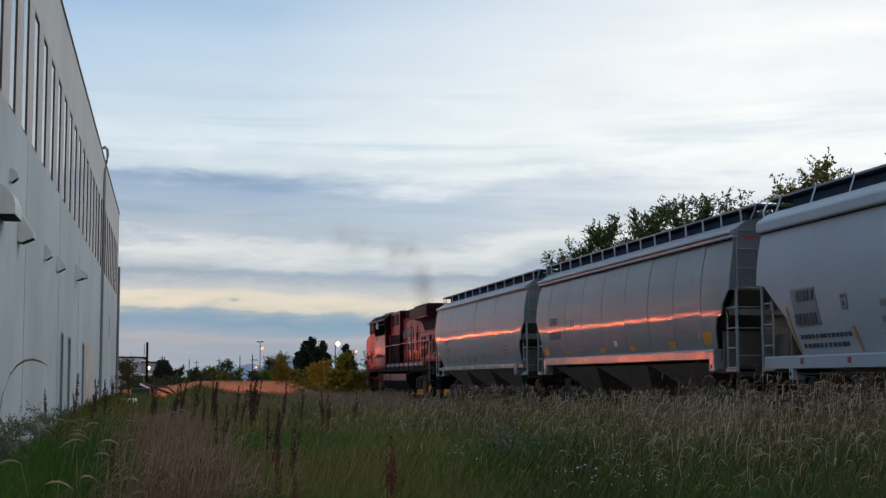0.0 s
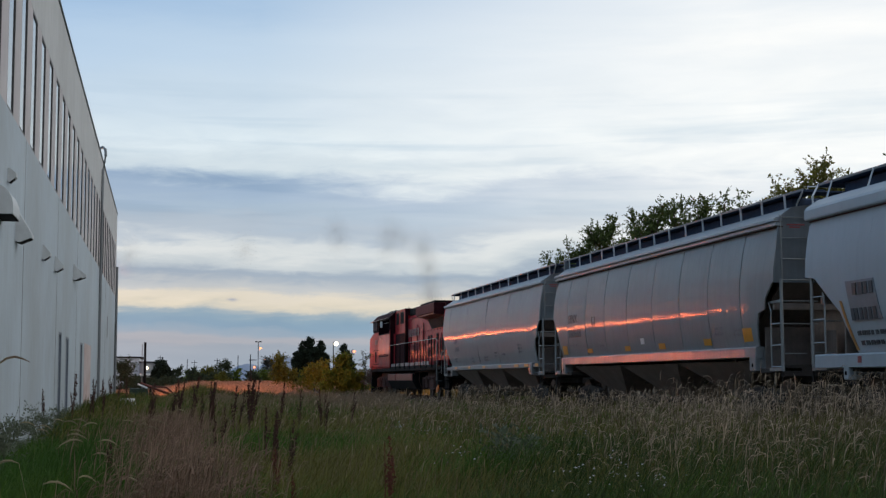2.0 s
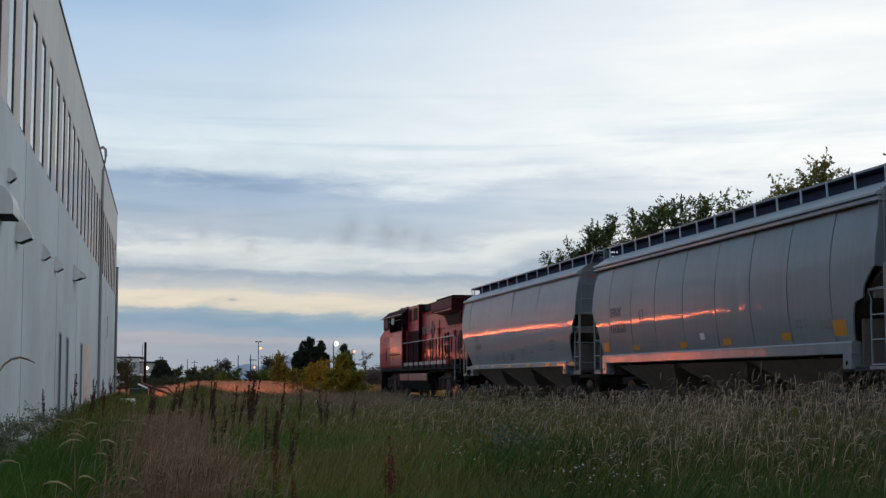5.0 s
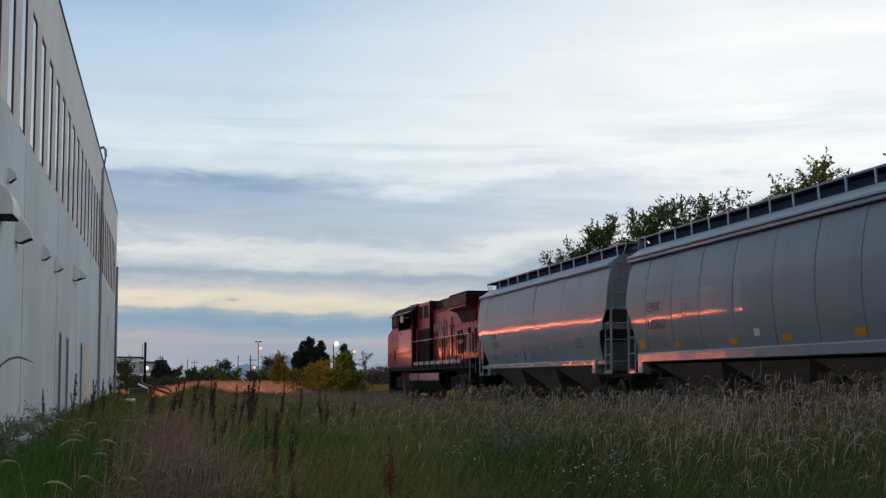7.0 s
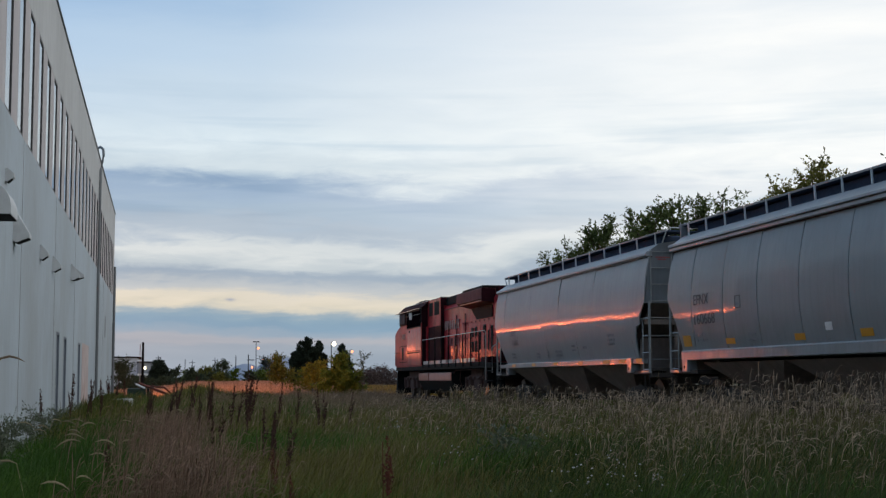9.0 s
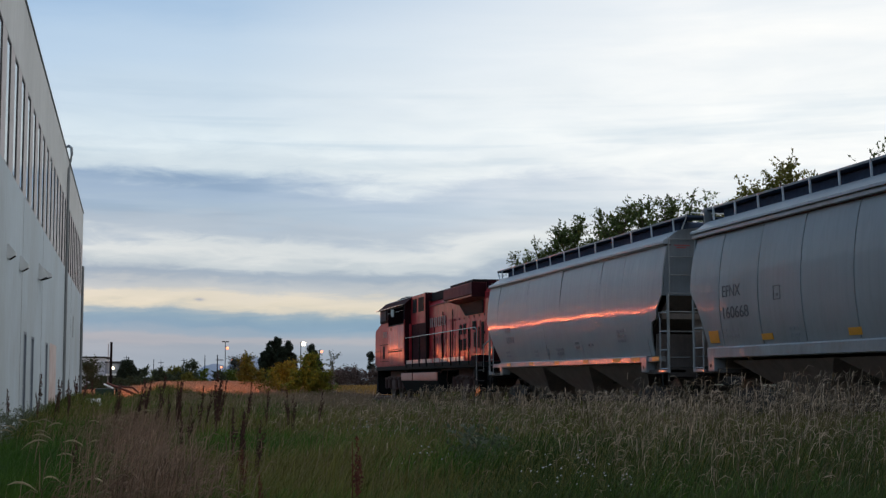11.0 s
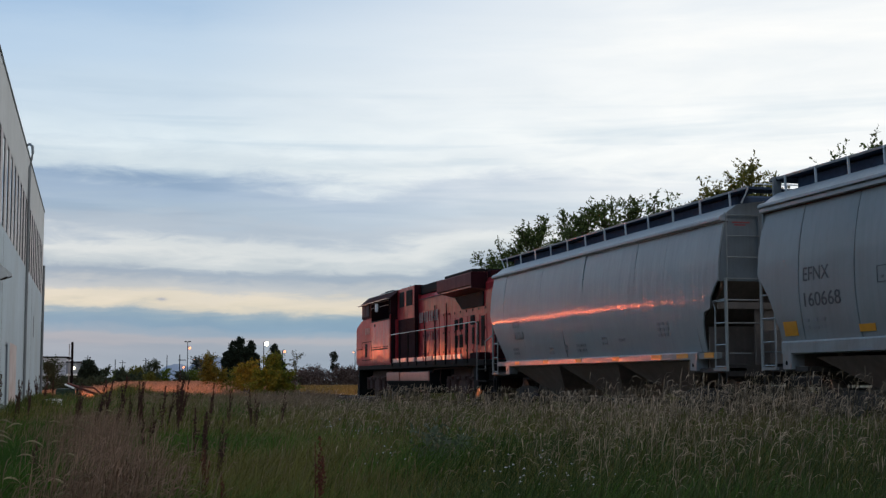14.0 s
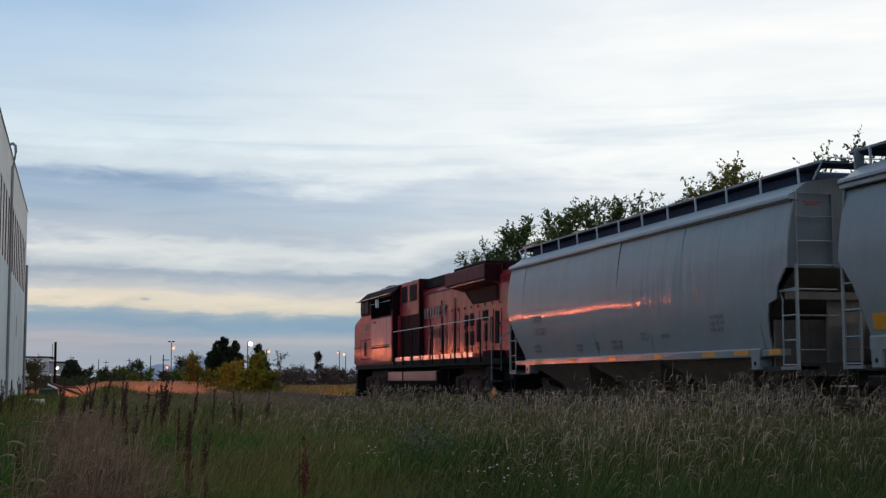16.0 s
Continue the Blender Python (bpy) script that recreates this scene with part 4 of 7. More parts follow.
def make_hoppers():
    def loc(a_rear, a_front, a):
        return a - (a_rear + a_front) / 2
    # first car behind the locomotive
    r, f = 48.58, 66.1
    h, hw = hopper("grey smooth-sided covered hopper with yellow reflectors along its sill", r, f, M["hop"],
                   [loc(r, f, a) for a in (64.6, 62.7, 60.9, 59.0, 57.2, 55.4, 53.5, 51.7, 50.1)], (CUT_NOTCHED, CUT_SLOPED), 1.49, (1.51, 1.33, 1.40, 1.65), 12, "smooth", (0.25, 0.0))
    for a in (63.2, 60.4, 57.6, 54.8, 52.2, 50.75):
        bar_mark(h, lambda z: 1.575, loc(r, f, a), 1.43, 0.62 if a < 53 else 0.45, 0.10, M["yellow"], "reflector")
    bar_mark(h, lambda z: 1.535, loc(r, f, 49.45), 1.43, 0.46, 0.11, M["yellow"], "reflector")
    bars(h, hw, loc(r, f, 63.3), 2.62, 0.75, 1, M["inkf"], 0.2, pieces=4)
    bars(h, hw, loc(r, f, 63.1), 2.27, 0.95, 1, M["inkf"], 0.2, pieces=5)
    for a, z, w, n in ((63.6, 1.86, 0.6, 2), (60.2, 1.82, 0.4, 2), (58.9, 1.84, 0.25, 2), (57.6, 1.84, 0.8, 2), (55.8, 1.98, 0.4, 2), (54.6, 1.9, 0.45, 1), (51.9, 2.2, 0.7, 3)):
        bars(h, hw, loc(r, f, a), z, w, n, M["inkf"], 0.07, pieces=3)
    # second car: ribbed side
    r, f = 29.58, 47.06
    h, hw = hopper("grey panelled covered hopper with dark lettering and yellow squares", r, f, M["hopd"],
                   [loc(r, f, a) for a in (45.4, 43.45, 41.55, 39.5, 37.4, 35.4, 33.5, 31.6)], (CUT_NOTCHED, CUT_CURVED), 1.60, (1.63, 1.38, 1.25, 0.9), 15, "ribbed", (0.27, 0.0))
    for a, z, w, hh in ((45.87, 1.86, 0.50, 0.27), (43.22, 1.79, 0.5, 0.13), (39.67, 1.78, 0.46, 0.14), (36.9, 1.78, 0.46, 0.15), (33.75, 1.80, 0.46, 0.16), (31.35, 1.90, 0.5, 0.30)):
        bar_mark(h, hw, loc(r, f, a), z, w, hh, M["yellow"], "reflector")
    bar_mark(h, hw, loc(r, f, 38.35), 1.95, 0.28, 0.16, M["wlabel"], "white_placard")
    for a, z, w, n in ((44.9, 1.99, 0.85, 2), (42.0, 1.92, 0.45, 3), (38.4, 1.7, 0.6, 2), (33.0, 2.1, 0.6, 2), (42.58, 2.62, 0.10, 1), (31.9, 2.05, 0.55, 2)):
        bars(h, hw, loc(r, f, a), z, w, n, M["inkf"], 0.06, pieces=3)
    for dy, dz, w, hh in ((0, 0.135, 0.3, 0.014), (0, -0.135, 0.3, 0.014), (-0.145, 0, 0.014, 0.27), (0.145, 0, 0.014, 0.27)):
        bar_mark(h, hw, loc(r, f, 42.58) + dy, 2.66 + dz, w, hh, M["ink"], "placard_outline")
    for body, z, a in (("EFNX", 2.71, 44.77), ("160668", 2.24, 44.62)):
        t = text_part("lettering", body, 0.385, M["ink"], h, pose(-(hw(z + 0.13) + 0.018), loc(r, f, a), z) @ TEXT_M, "dark stencilled reporting mark")
        t.scale = (1.0 if body == "EFNX" else 1.2, 0.94, 1)
        for v in t.data.vertices:      # lay the letters on the curved side
            v.co.z += hw(z + v.co.y * 0.94) - hw(z + 0.13) - 0.002
    # third car: white, straight diagonal ends
    r, f = 10.9, 28.33
    h, hw = hopper("off-white covered hopper with grey repainted number patch", r, f, M["hopw"], [loc(r, f, a) for a in (25.7, 22.9, 20.0, 17.2, 14.0)], (CUT_STRAIGHT, CUT_STRAIGHT), 1.37, (1.40, 1.12, 0.3, 0.3), 11, "shoulder", (0.0, 0.0))
    bar_mark(h, hw, loc(r, f, 26.02), 2.38, 1.08, 0.76, M["patch"], "number_patch", "grey repainted number patch", tilt=0.17)
    bars(h, lambda z: hw(z) + 0.014, loc(r, f, 25.93), 2.60, 0.86, 1, M["ink"], 0.22, pieces=4)
    bars(h, lambda z: hw(z) + 0.014, loc(r, f, 26.0), 2.13, 1.0, 1, M["ink"], 0.22, pieces=6)
    bar_mark(h, hw, loc(r, f, 24.36), 2.40, 0.26, 0.30, M["patch"], "small_panel", "small grey panel with red print")
    bars(h, lambda z: hw(z) + 0.014, loc(r, f, 24.38), 2.50, 0.2, 1, M["redtext"], 0.03, pieces=2)
    bars(h, lambda z: hw(z) + 0.014, loc(r, f, 24.36), 2.36, 0.07, 1, M["ink"], 0.1, pieces=1)
    for a, z, hh, tl in ((26.72, 1.93, 0.95, 0.32), (24.05, 1.68, 0.47, 0.15)):
        bar_mark(h, hw, loc(r, f, a), z, 0.085, hh, M["stripe"], "stripe", tilt=tl)
    bars(h, hw, loc(r, f, 25.32), 1.775, 2.2, 1, M["ink"], 0.085, pieces=13)
    bars(h, hw, loc(r, f, 25.36), 1.59, 2.0, 1, M["ink"], 0.085, pieces=11)
    bars(h, hw, loc(r, f, 22.0), 2.3, 2.0, 3, M["inkf"], 0.12, 0.3, pieces=6)
    for a in (26.2, 24.2):
        bar_mark(h, lambda z: 1.578, loc(r, f, a), 1.28, 0.13, 0.12, M["redtext"], "small_mark")


make_hoppers()


def make_locomotive():
    """Local origin on the rail head under the middle, cab towards +y."""
    A0 = 79.0
    lo = thing("diesel_locomotive", "weathered red diesel freight locomotive with white lettering bars", "locomotive")
    MOVERS.append((lo, A0))

    def y(a):
        return a - A0
    part("underframe", boxes((-1.5, 1.5, y(67.3), y(90.7), 1.40, 1.60), (-0.6, 0.6, y(67.3), y(90.8), 0.95, 1.4), bevel=0.02), M["black"], lo)
    for s in (-1, 1):
        part("walkway_edge", boxes((min(s * 1.5, s * 1.52), max(s * 1.5, s * 1.52), y(68.2), y(82.5), 1.54, 1.66)), M["black"], lo)
        for i in range(8):
            part("edge_panel", boxes((min(s * 1.5, s * 1.53), max(s * 1.5, s * 1.53), y(70.2 + i * 1.52), y(70.2 + i * 1.52 + 1.25), 1.67, 1.84), bevel=0.006), M["deck"], lo, "pale painted walkway edge panel")
        for i in range(9):
            a = 69.3 + i * 1.6
            part("handrail_post", bar([(s * 1.54, y(a), 1.5), (s * 1.54, y(a), 2.9)], 0.024, 6), M["black"], lo)
        part("handrail", bar([(s * 1.54, y(82.3), 2.91), (s * 1.54, y(68.3), 2.92), (s * 1.54, y(68.0), 2.85), (s * 1.54, y(68.05), 0.9)], 0.018, 8), M["rung"], lo, "pale handrail")
        part("rear_handrail", bar([(s * 1.45, y(67.3), 1.2), (s * 1.45, y(67.3), 2.2), (s * 1.05, y(67.0), 2.6)], 0.024, 6), M["rung"], lo)
        part("steps", boxes((min(s * 1.05, s * 1.5), max(s * 1.05, s * 1.5), y(67.0), y(68.0), 0.45, 0.5), (min(s * 1.05, s * 1.5), max(s * 1.05, s * 1.5), y(67.0), y(68.0), 0.85, 0.9),
                            (min(s * 1.1, s * 1.14), max(s * 1.1, s * 1.14), y(67.0), y(68.0), 0.45, 1.4), (min(s * 1.05, s * 1.5), max(s * 1.05, s * 1.5), y(67.0), y(68.0), 1.25, 1.3)), M["black"], lo)
    # nose and cab
    nose = bmesh.new()
    prism(nose, [(y(82.6), 1.60), (y(90.75), 1.60), (y(90.95), 1.75), (y(90.9), 3.42), (y(90.7), 3.58), (y(89.4), 3.86), (y(82.6), 3.86)], "x", -1.53, 1.53)
    bmesh.ops.bevel(nose, geom=[e for e in nose.edges if abs(e.verts[0].co.x - e.verts[1].co.x) < 0.01], offset=0.07, segments=2, affect="EDGES")
    part("nose", nose, M["nosered"], lo, "glossy red nose and lower cab side")
    cab = bmesh.new()
    prism(cab, [(-1.52, 3.86), (1.52, 3.86), (1.50, 4.58), (1.15, 4.86), (-1.15, 4.86), (-1.50, 4.58)], "y", y(82.6), y(89.35))
    part("cab", cab, M["redd"], lo, "dark red upper cab")
    roof = bmesh.new()
    prism(roof, [(-1.58, 4.56), (-1.18, 4.92), (1.18, 4.92), (1.58, 4.56), (1.52, 4.54), (1.14, 4.87), (-1.14, 4.87), (-1.52, 4.54)], "y", y(82.4), y(89.75))
    part("cab_roof", roof, M["cabroof"], lo, "dark cab roof")
    part("number_board", boxes((-0.8, 0.8, y(88.9), y(89.5), 4.83, 4.98), bevel=0.02), M["redd"], lo)
    for a, x0, x1, z in ((88.2, -0.7, 0.1, 5.14), (87.0, -0.5, 0.5, 5.22), (85.9, -0.95, -0.4, 5.10), (84.6, -0.4, 0.5, 5.16)):
        part("roof_gear", boxes((x0, x1, y(a), y(a) + 0.7, 4.86, z), bevel=0.04), M["black"], lo)
    part("air_conditioner", boxes((-0.75, 0.75, y(83.2), y(84.3), 4.86, 5.08), bevel=0.05), M["redd"], lo, "dark roof air conditioner")
    part("antenna", bar([(-0.2, y(88.9), 4.86), (-0.2, y(88.9), 5.34)], 0.014, 6), M["black"], lo)
    part("antenna", bar([(0.3, y(86.6), 5.0), (0.3, y(86.6), 5.42)], 0.014, 6), M["black"], lo)
    for s in (-1, 1):
        for a0, a1, z0, g in ((87.5, 89.3, 3.92, M["sideglass"]), (82.75, 86.9, 3.62, M["cabdark"])):
            w = part("cab_window", boxes((min(s * 1.505, s * 1.545), max(s * 1.505, s * 1.545), y(a0), y(a1), z0, 4.54), bevel=0.008), M["black"], lo)
            part("pane", boxes((min(s * 1.544, s * 1.551), max(s * 1.544, s * 1.551), y(a0) + 0.06, y(a1) - 0.06, z0 + 0.06, 4.46)), g, w)
        part("sun_visor", boxes((min(s * 1.50, s * 1.66), max(s * 1.50, s * 1.66), y(82.7), y(89.95), 4.535, 4.56)), M["rung"], lo, "pale thin sun visor over the cab windows")
        # pale edge line of the roof, added as a thin bar
        part("roof_edge_strip", bar([(s * 1.19, y(82.6), 4.925), (s * 1.19, y(89.5), 4.925)], 0.018, 6), M["rung"], lo, "thin pale strip along the cab roof edge")
        part("window_rail", bar([(s * 1.56, y(82.9), 4.28), (s * 1.56, y(86.9), 4.28)], 0.015, 6), M["rung"], lo)
        part("mirror", boxes((min(s * 1.6, s * 1.72), max(s * 1.6, s * 1.72), y(85.0), y(85.14), 4.06, 4.42)), M["wlabel"], lo, "pale cab side mirror")
        part("nose_grab_iron", bar([(s * 1.55, y(90.5), 2.4), (s * 1.6, y(90.5), 2.4), (s * 1.6, y(89.2), 2.4), (s * 1.55, y(89.2), 2.4)], 0.015, 6), M["black"], lo)
        part("nose_window", boxes((min(s * 1.52, s * 1.54), max(s * 1.52, s * 1.54), y(88.0), y(88.5), 2.0, 2.65)), M["black"], lo)
        part("window_divider", boxes((min(s * 1.55, s * 1.556), max(s * 1.55, s * 1.556), y(88.35), y(88.43), 3.95, 4.5)), M["black"], lo)
        for ya, yb, za, zb in ((86.9, 86.93, 1.85, 2.75), (89.28, 89.31, 1.85, 2.75), (86.93, 89.28, 2.72, 2.75), (86.93, 89.28, 1.85, 1.88)):      # nose door
            part("door_seam", boxes((min(s * 1.53, s * 1.538), max(s * 1.53, s * 1.538), y(ya), y(yb), za, zb)), M["redd"], lo)
        part("cab_rail", bar([(s * 1.55, y(86.8), 2.42), (s * 1.58, y(86.7), 2.42), (s * 1.58, y(83.1), 2.42), (s * 1.55, y(83.0), 2.42)], 0.015, 6), M["redd"], lo)
        part("cab_side_panel", boxes((min(s * 1.53, s * 1.537), max(s * 1.53, s * 1.537), y(82.75), y(86.88), 1.72, 3.58), bevel=0.003), M["cabside"], lo, "glossy red cab side panel with buckled sheet")
        part("cab_latch", boxes((min(s * 1.537, s * 1.555), max(s * 1.537, s * 1.555), y(86.0), y(86.2), 3.4, 3.52)), M["black"], lo)
        part("corner_upright", boxes((min(s * 1.22, s * 1.30), max(s * 1.22, s * 1.30), y(82.30), y(82.555), 1.66, 3.6)), M["red"], lo, "red upright beside the cab steps")
        part("side_panel_strip", boxes((min(s * 1.537, s * 1.55), max(s * 1.537, s * 1.55), y(83.1), y(86.8), 2.30, 2.36)), M["redd"], lo)
    # the cab's rear face gets its shade from a dark plate
    part("cab_rear_wall", boxes((-1.5, 1.5, y(82.56), y(82.597), 1.62, 4.5)), M["redd"], lo, "rear wall of the cab, coloured dark as if in shade")
    for s in (-1, 1):
        guard = bmesh.new()
        prism(guard, [(y(67.60), 0.50), (y(67.72), 0.66), (y(68.0), 0.60), (y(68.22), 0.40), (y(68.26), 0.28), (y(67.95), 0.32)], "x", min(s * 1.50, s * 1.54), max(s * 1.50, s * 1.54))
        part("step_guard", guard, M["guard"], lo, "orange corner guard by the rear steps")
    for k in (-0.75, 0.75):
        part("windshield", boxes((k - 0.55, k + 0.55, y(89.352), y(89.37), 3.94, 4.52)), M["cabdark"], lo)
    # hood: auxiliary cab, engine compartment, radiator
    part("auxiliary_cab", boxes((-1.2, 1.2, y(79.2), y(82.598), 1.62, 4.93), bevel=0.04), M["red"], lo)
    for a0, a1 in ((81.2, 82.1), (79.55, 80.75)):
        for s in (-1, 1):
            part("hood_grille", boxes((min(s * 1.2, s * 1.215), max(s * 1.2, s * 1.215), y(a0), y(a1), 4.1, 4.76)), M["black"], lo)
            part("lower_hood_panel", boxes((min(s * 1.2, s * 1.216), max(s * 1.2, s * 1.216), y(80.75 if a0 > 81 else 79.0), y(82.55 if a0 > 81 else 80.72), 1.66, 3.55), bevel=0.005), M["redd"], lo, "dark maroon side panel")
    part("blower_housing", boxes((-0.92, 0.92, y(75.6), y(79.198), 4.50, 4.90), bevel=0.03), M["black"], lo, "black exhaust and blower housing")
    part("exhaust_stack", boxes((-0.3, 0.3, y(76.2), y(77.2), 4.90, 5.0), bevel=0.02), M["black"], lo)
    hood = bmesh.new()
    prism(hood, [(-1.0, 1.62), (1.0, 1.62), (1.0, 4.30), (0.86, 4.5), (-0.86, 4.5), (-1.0, 4.30)], "y", y(67.75), y(79.2))
    part("engine_hood", hood, M["red"], lo)
    warp = random.Random(21)
    for s in (-1, 1):
        k = 0
        a = 78.9
        while a > 68.6:      # access doors down the long hood
            top = 3.5 if a > 74 else 3.25
            door = part("hood_door", boxes((-0.016, 0.016, -0.39, 0.39, 1.75 - 2.6, top - 2.6), bevel=0.006), M["red"], lo)
            door.matrix_basis = pose(s * 1.004, y(a - 0.39), 2.6, 0, warp.gauss(0, 0.4), warp.gauss(0, 1.5))
            for z in (1.95, 2.7, 3.4):
                part("door_latch", boxes((min(s * 1.017, s * 1.035), max(s * 1.017, s * 1.035), y(a - 0.70), y(a - 0.63), z, z + 0.08)), M["redd"], lo)
            a -= 0.86
            k += 1
        for a0, a1, z0, z1 in ((72.6, 73.05, 2.78, 3.18), (72.6, 73.05, 2.12, 2.58), (71.85, 72.34, 2.78, 3.21), (71.85, 72.34, 2.11, 2.60), (71.12, 71.5, 2.2, 2.97),
                               (70.2, 70.75, 2.9, 3.25), (70.25, 70.55, 2.2, 2.8), (69.55, 69.85, 2.15, 3.0), (68.88, 69.31, 2.1, 3.17)):
            lv = part("louvre_panel", boxes((min(s * 1.018, s * 1.034), max(s * 1.018, s * 1.034), y(a0), y(a1), z0, z1), bevel=0.004), M["black"], lo)
            for k in range(int((z1 - z0) / 0.1)):
                part("slat", boxes((min(s * 1.034, s * 1.044), max(s * 1.034, s * 1.044), y(a0) + 0.03, y(a1) - 0.03, z0 + 0.04 + 0.1 * k, z0 + 0.075 + 0.1 * k)), M["redd"], lv)
        for a0, a1, z0, z1 in ((76.2, 76.24, 1.75, 3.9), (74.3, 74.34, 1.75, 3.9), (78.0, 78.04, 1.75, 3.6)):      # upright stiffeners
            part("hood_stiffener", boxes((min(s * 1.018, s * 1.05), max(s * 1.018, s * 1.05), y(a0), y(a1), z0, z1)), M["redd"], lo)
        part("drip_rail", boxes((min(s * 0.99, s * 1.03), max(s * 0.99, s * 1.03), y(73.9), y(79.1), 4.26, 4.30)), M["wing"], lo, "pale dusty edge of the hood roof")
        part("sand_box", boxes((min(s * 1.05, s * 1.45), max(s * 1.05, s * 1.45), y(68.1), y(69.3), 1.62, 1.86), bevel=0.02), M["redd"], lo)
        part("step_well", boxes((min(s * 0.95, s * 1.02), max(s * 0.95, s * 1.02), y(67.15), y(68.9), 0.5, 1.39), (min(s * 1.02, s * 1.42), max(s * 1.02, s * 1.42), y(68.30), y(68.9), 0.55, 1.39), bevel=0.01), M["black"], lo, "black step well at the rear corner")
        part("air_line", bar([(s * 1.30, y(70.0), 1.36), (s * 1.30, y(75.2), 1.34), (s * 1.36, y(75.3), 1.2)], 0.03, 6), M["truck"], lo)
        for a in (74.5, 84.5, 70.0):
            part("sand_pipe", bar([(s * 1.2, y(a), 1.38), (s * 1.22, y(a) + 0.1, 0.9), (s * 1.0, y(a) + 0.35, 0.35)], 0.022, 6), M["truck"], lo)
        # radiator wing with its sloping underside and the dark intake below it
        wing = bmesh.new()
        prism(wing, [(s * 0.9, 4.70), (s * 1.50, 4.70), (s * 1.53, 4.66), (s * 1.53, 4.25), (s * 1.46, 4.22), (s * 1.0, 4.10), (s * 0.9, 4.10)], "y", y(68.85), y(73.85))
        part("radiator_wing", wing, M["wing"], lo, "overhanging dusty maroon radiator wing")
        # shade on the wing's rear end, put into the plate's colour
        part("wing_end_plate", boxes((min(s * 0.95, s * 1.52), max(s * 0.95, s * 1.52), y(68.80), y(68.846), 4.13, 4.69)), M["redd"], lo, "end plate of the radiator wing, coloured dark as if in shade")
        under = bmesh.new()
        prism(under, [(s * 1.47, 4.215), (s * 1.0, 4.092), (s * 1.0, 4.04), (s * 1.47, 4.165)], "y", y(68.9), y(73.4))
        part("wing_soffit", under, M["soffit"], lo, "orange-red underside of the radiator wing")
        intake = bmesh.new()
        prism(intake, [(y(69.0), 3.52), (y(71.9), 3.52), (y(73.0), 4.03), (y(69.0), 4.03)], "x", min(s * 1.0, s * 1.05), max(s * 1.0, s * 1.05))
        part("radiator_intake", intake, M["black"], lo, "black radiator air intake")
        # faded lettering on the hood, as plain bars
        for i in range(8):
            part("lettering", boxes((min(s * 1.034, s * 1.042), max(s * 1.034, s * 1.042), y(78.7 - i * 0.43), y(78.7 - i * 0.43 + 0.22 + 0.05 * (i % 2)), 3.30, 3.72)), M["inkw"], lo)
        for i in range(6):
            part("lettering", boxes((min(s * 1.034, s * 1.042), max(s * 1.034, s * 1.042), y(77.9 - i * 0.43), y(77.9 - i * 0.43 + 0.22), 2.52, 2.90)), M["inkold"], lo)
        for i in range(4):
            part("lettering", boxes((min(s * 1.532, s * 1.537), max(s * 1.532, s * 1.537), y(88.3 - i * 0.3), y(88.3 - i * 0.3 + 0.2), 3.1, 3.4)), M["inkw"], lo)
    # dark plates laid over the hood's rear faces to paint them shaded
    part("hood_end_plate", boxes((-0.98, 0.98, y(67.70), y(67.746), 1.64, 4.3)), M["redd"], lo, "rear end of the hood, coloured dark as if in shade")
    part("auxiliary_cab_shaded_end", boxes((-1.195, 1.195, y(79.15), y(79.196), 4.905, 4.935), (-1.195, -0.93, y(79.15), y(79.196), 4.52, 4.905), (0.93, 1.195, y(79.15), y(79.196), 4.52, 4.905), (-1.195, -1.03, y(79.15), y(79.196), 1.66, 4.52), (1.03, 1.195, y(79.15), y(79.196), 1.66, 4.52)), M["redd"], lo)
    part("radiator_roof", boxes((-0.9, 0.9, y(68.5), y(73.75), 4.5, 4.74), bevel=0.02), M["redd"], lo)
    part("radiator_top_grille", boxes((-1.45, 1.45, y(68.9), y(72.9), 4.72, 4.81), bevel=0.01), M["black"], lo)
    # tank, trucks, pilot
    tank = bmesh.new()
    prism(tank, [(-1.3, 1.3), (1.3, 1.3), (1.45, 1.2), (1.45, 0.85), (1.2, 0.4), (-1.2, 0.4), (-1.45, 0.85), (-1.45, 1.2)], "y", y(75.3), y(83.7))
    part("fuel_tank", tank, M["black"], lo, "black fuel tank")
    for s in (-1, 1):
        for a0, a1 in ((75.4, 80.7), (80.95, 83.6)):
            part("tank_side_box", boxes((min(s * 1.44, s * 1.49), max(s * 1.44, s * 1.49), y(a0), y(a1), 0.88, 1.25), bevel=0.015), M["tank"], lo, "reddish glossy air reservoir cover")
    for c in (71.2, 87.2):
        bm = bmesh.new()
        for s in (-1, 1):
            prism(bm, [(y(c) - 2.6, 0.45), (y(c) - 2.6, 0.95), (y(c) - 1.6, 1.12), (y(c) + 1.6, 1.12), (y(c) + 2.6, 0.95), (y(c) + 2.6, 0.45), (y(c) + 1.4, 0.55), (y(c), 0.4), (y(c) - 1.4, 0.55)],
                  "x", min(s * 1.02, s * 1.16), max(s * 1.02, s * 1.16))
            for k in (-2.0, -0.9, 0.9, 2.0):
                tube(bm, [(s * 1.2, y(c) + k, 0.5), (s * 1.2, y(c) + k, 1.05)], 0.09, 8)
        b = part("bogie", bm, M["truck"], lo, "grimy three-axle bogie")
        part("bolster", boxes((-0.95, 0.95, y(c) - 2.3, y(c) + 2.3, 0.62, 1.38), bevel=0.04), M["truck"], b)
        for k in (-1.45, -0.45, 0.45, 1.45):
            for s in (-1, 1):
                part("brake_cylinder", bar([(s * 1.17, y(c) + k, 0.98), (s * 1.17, y(c) + k + 0.42, 0.98)], 0.07, 8), M["truck"], b)
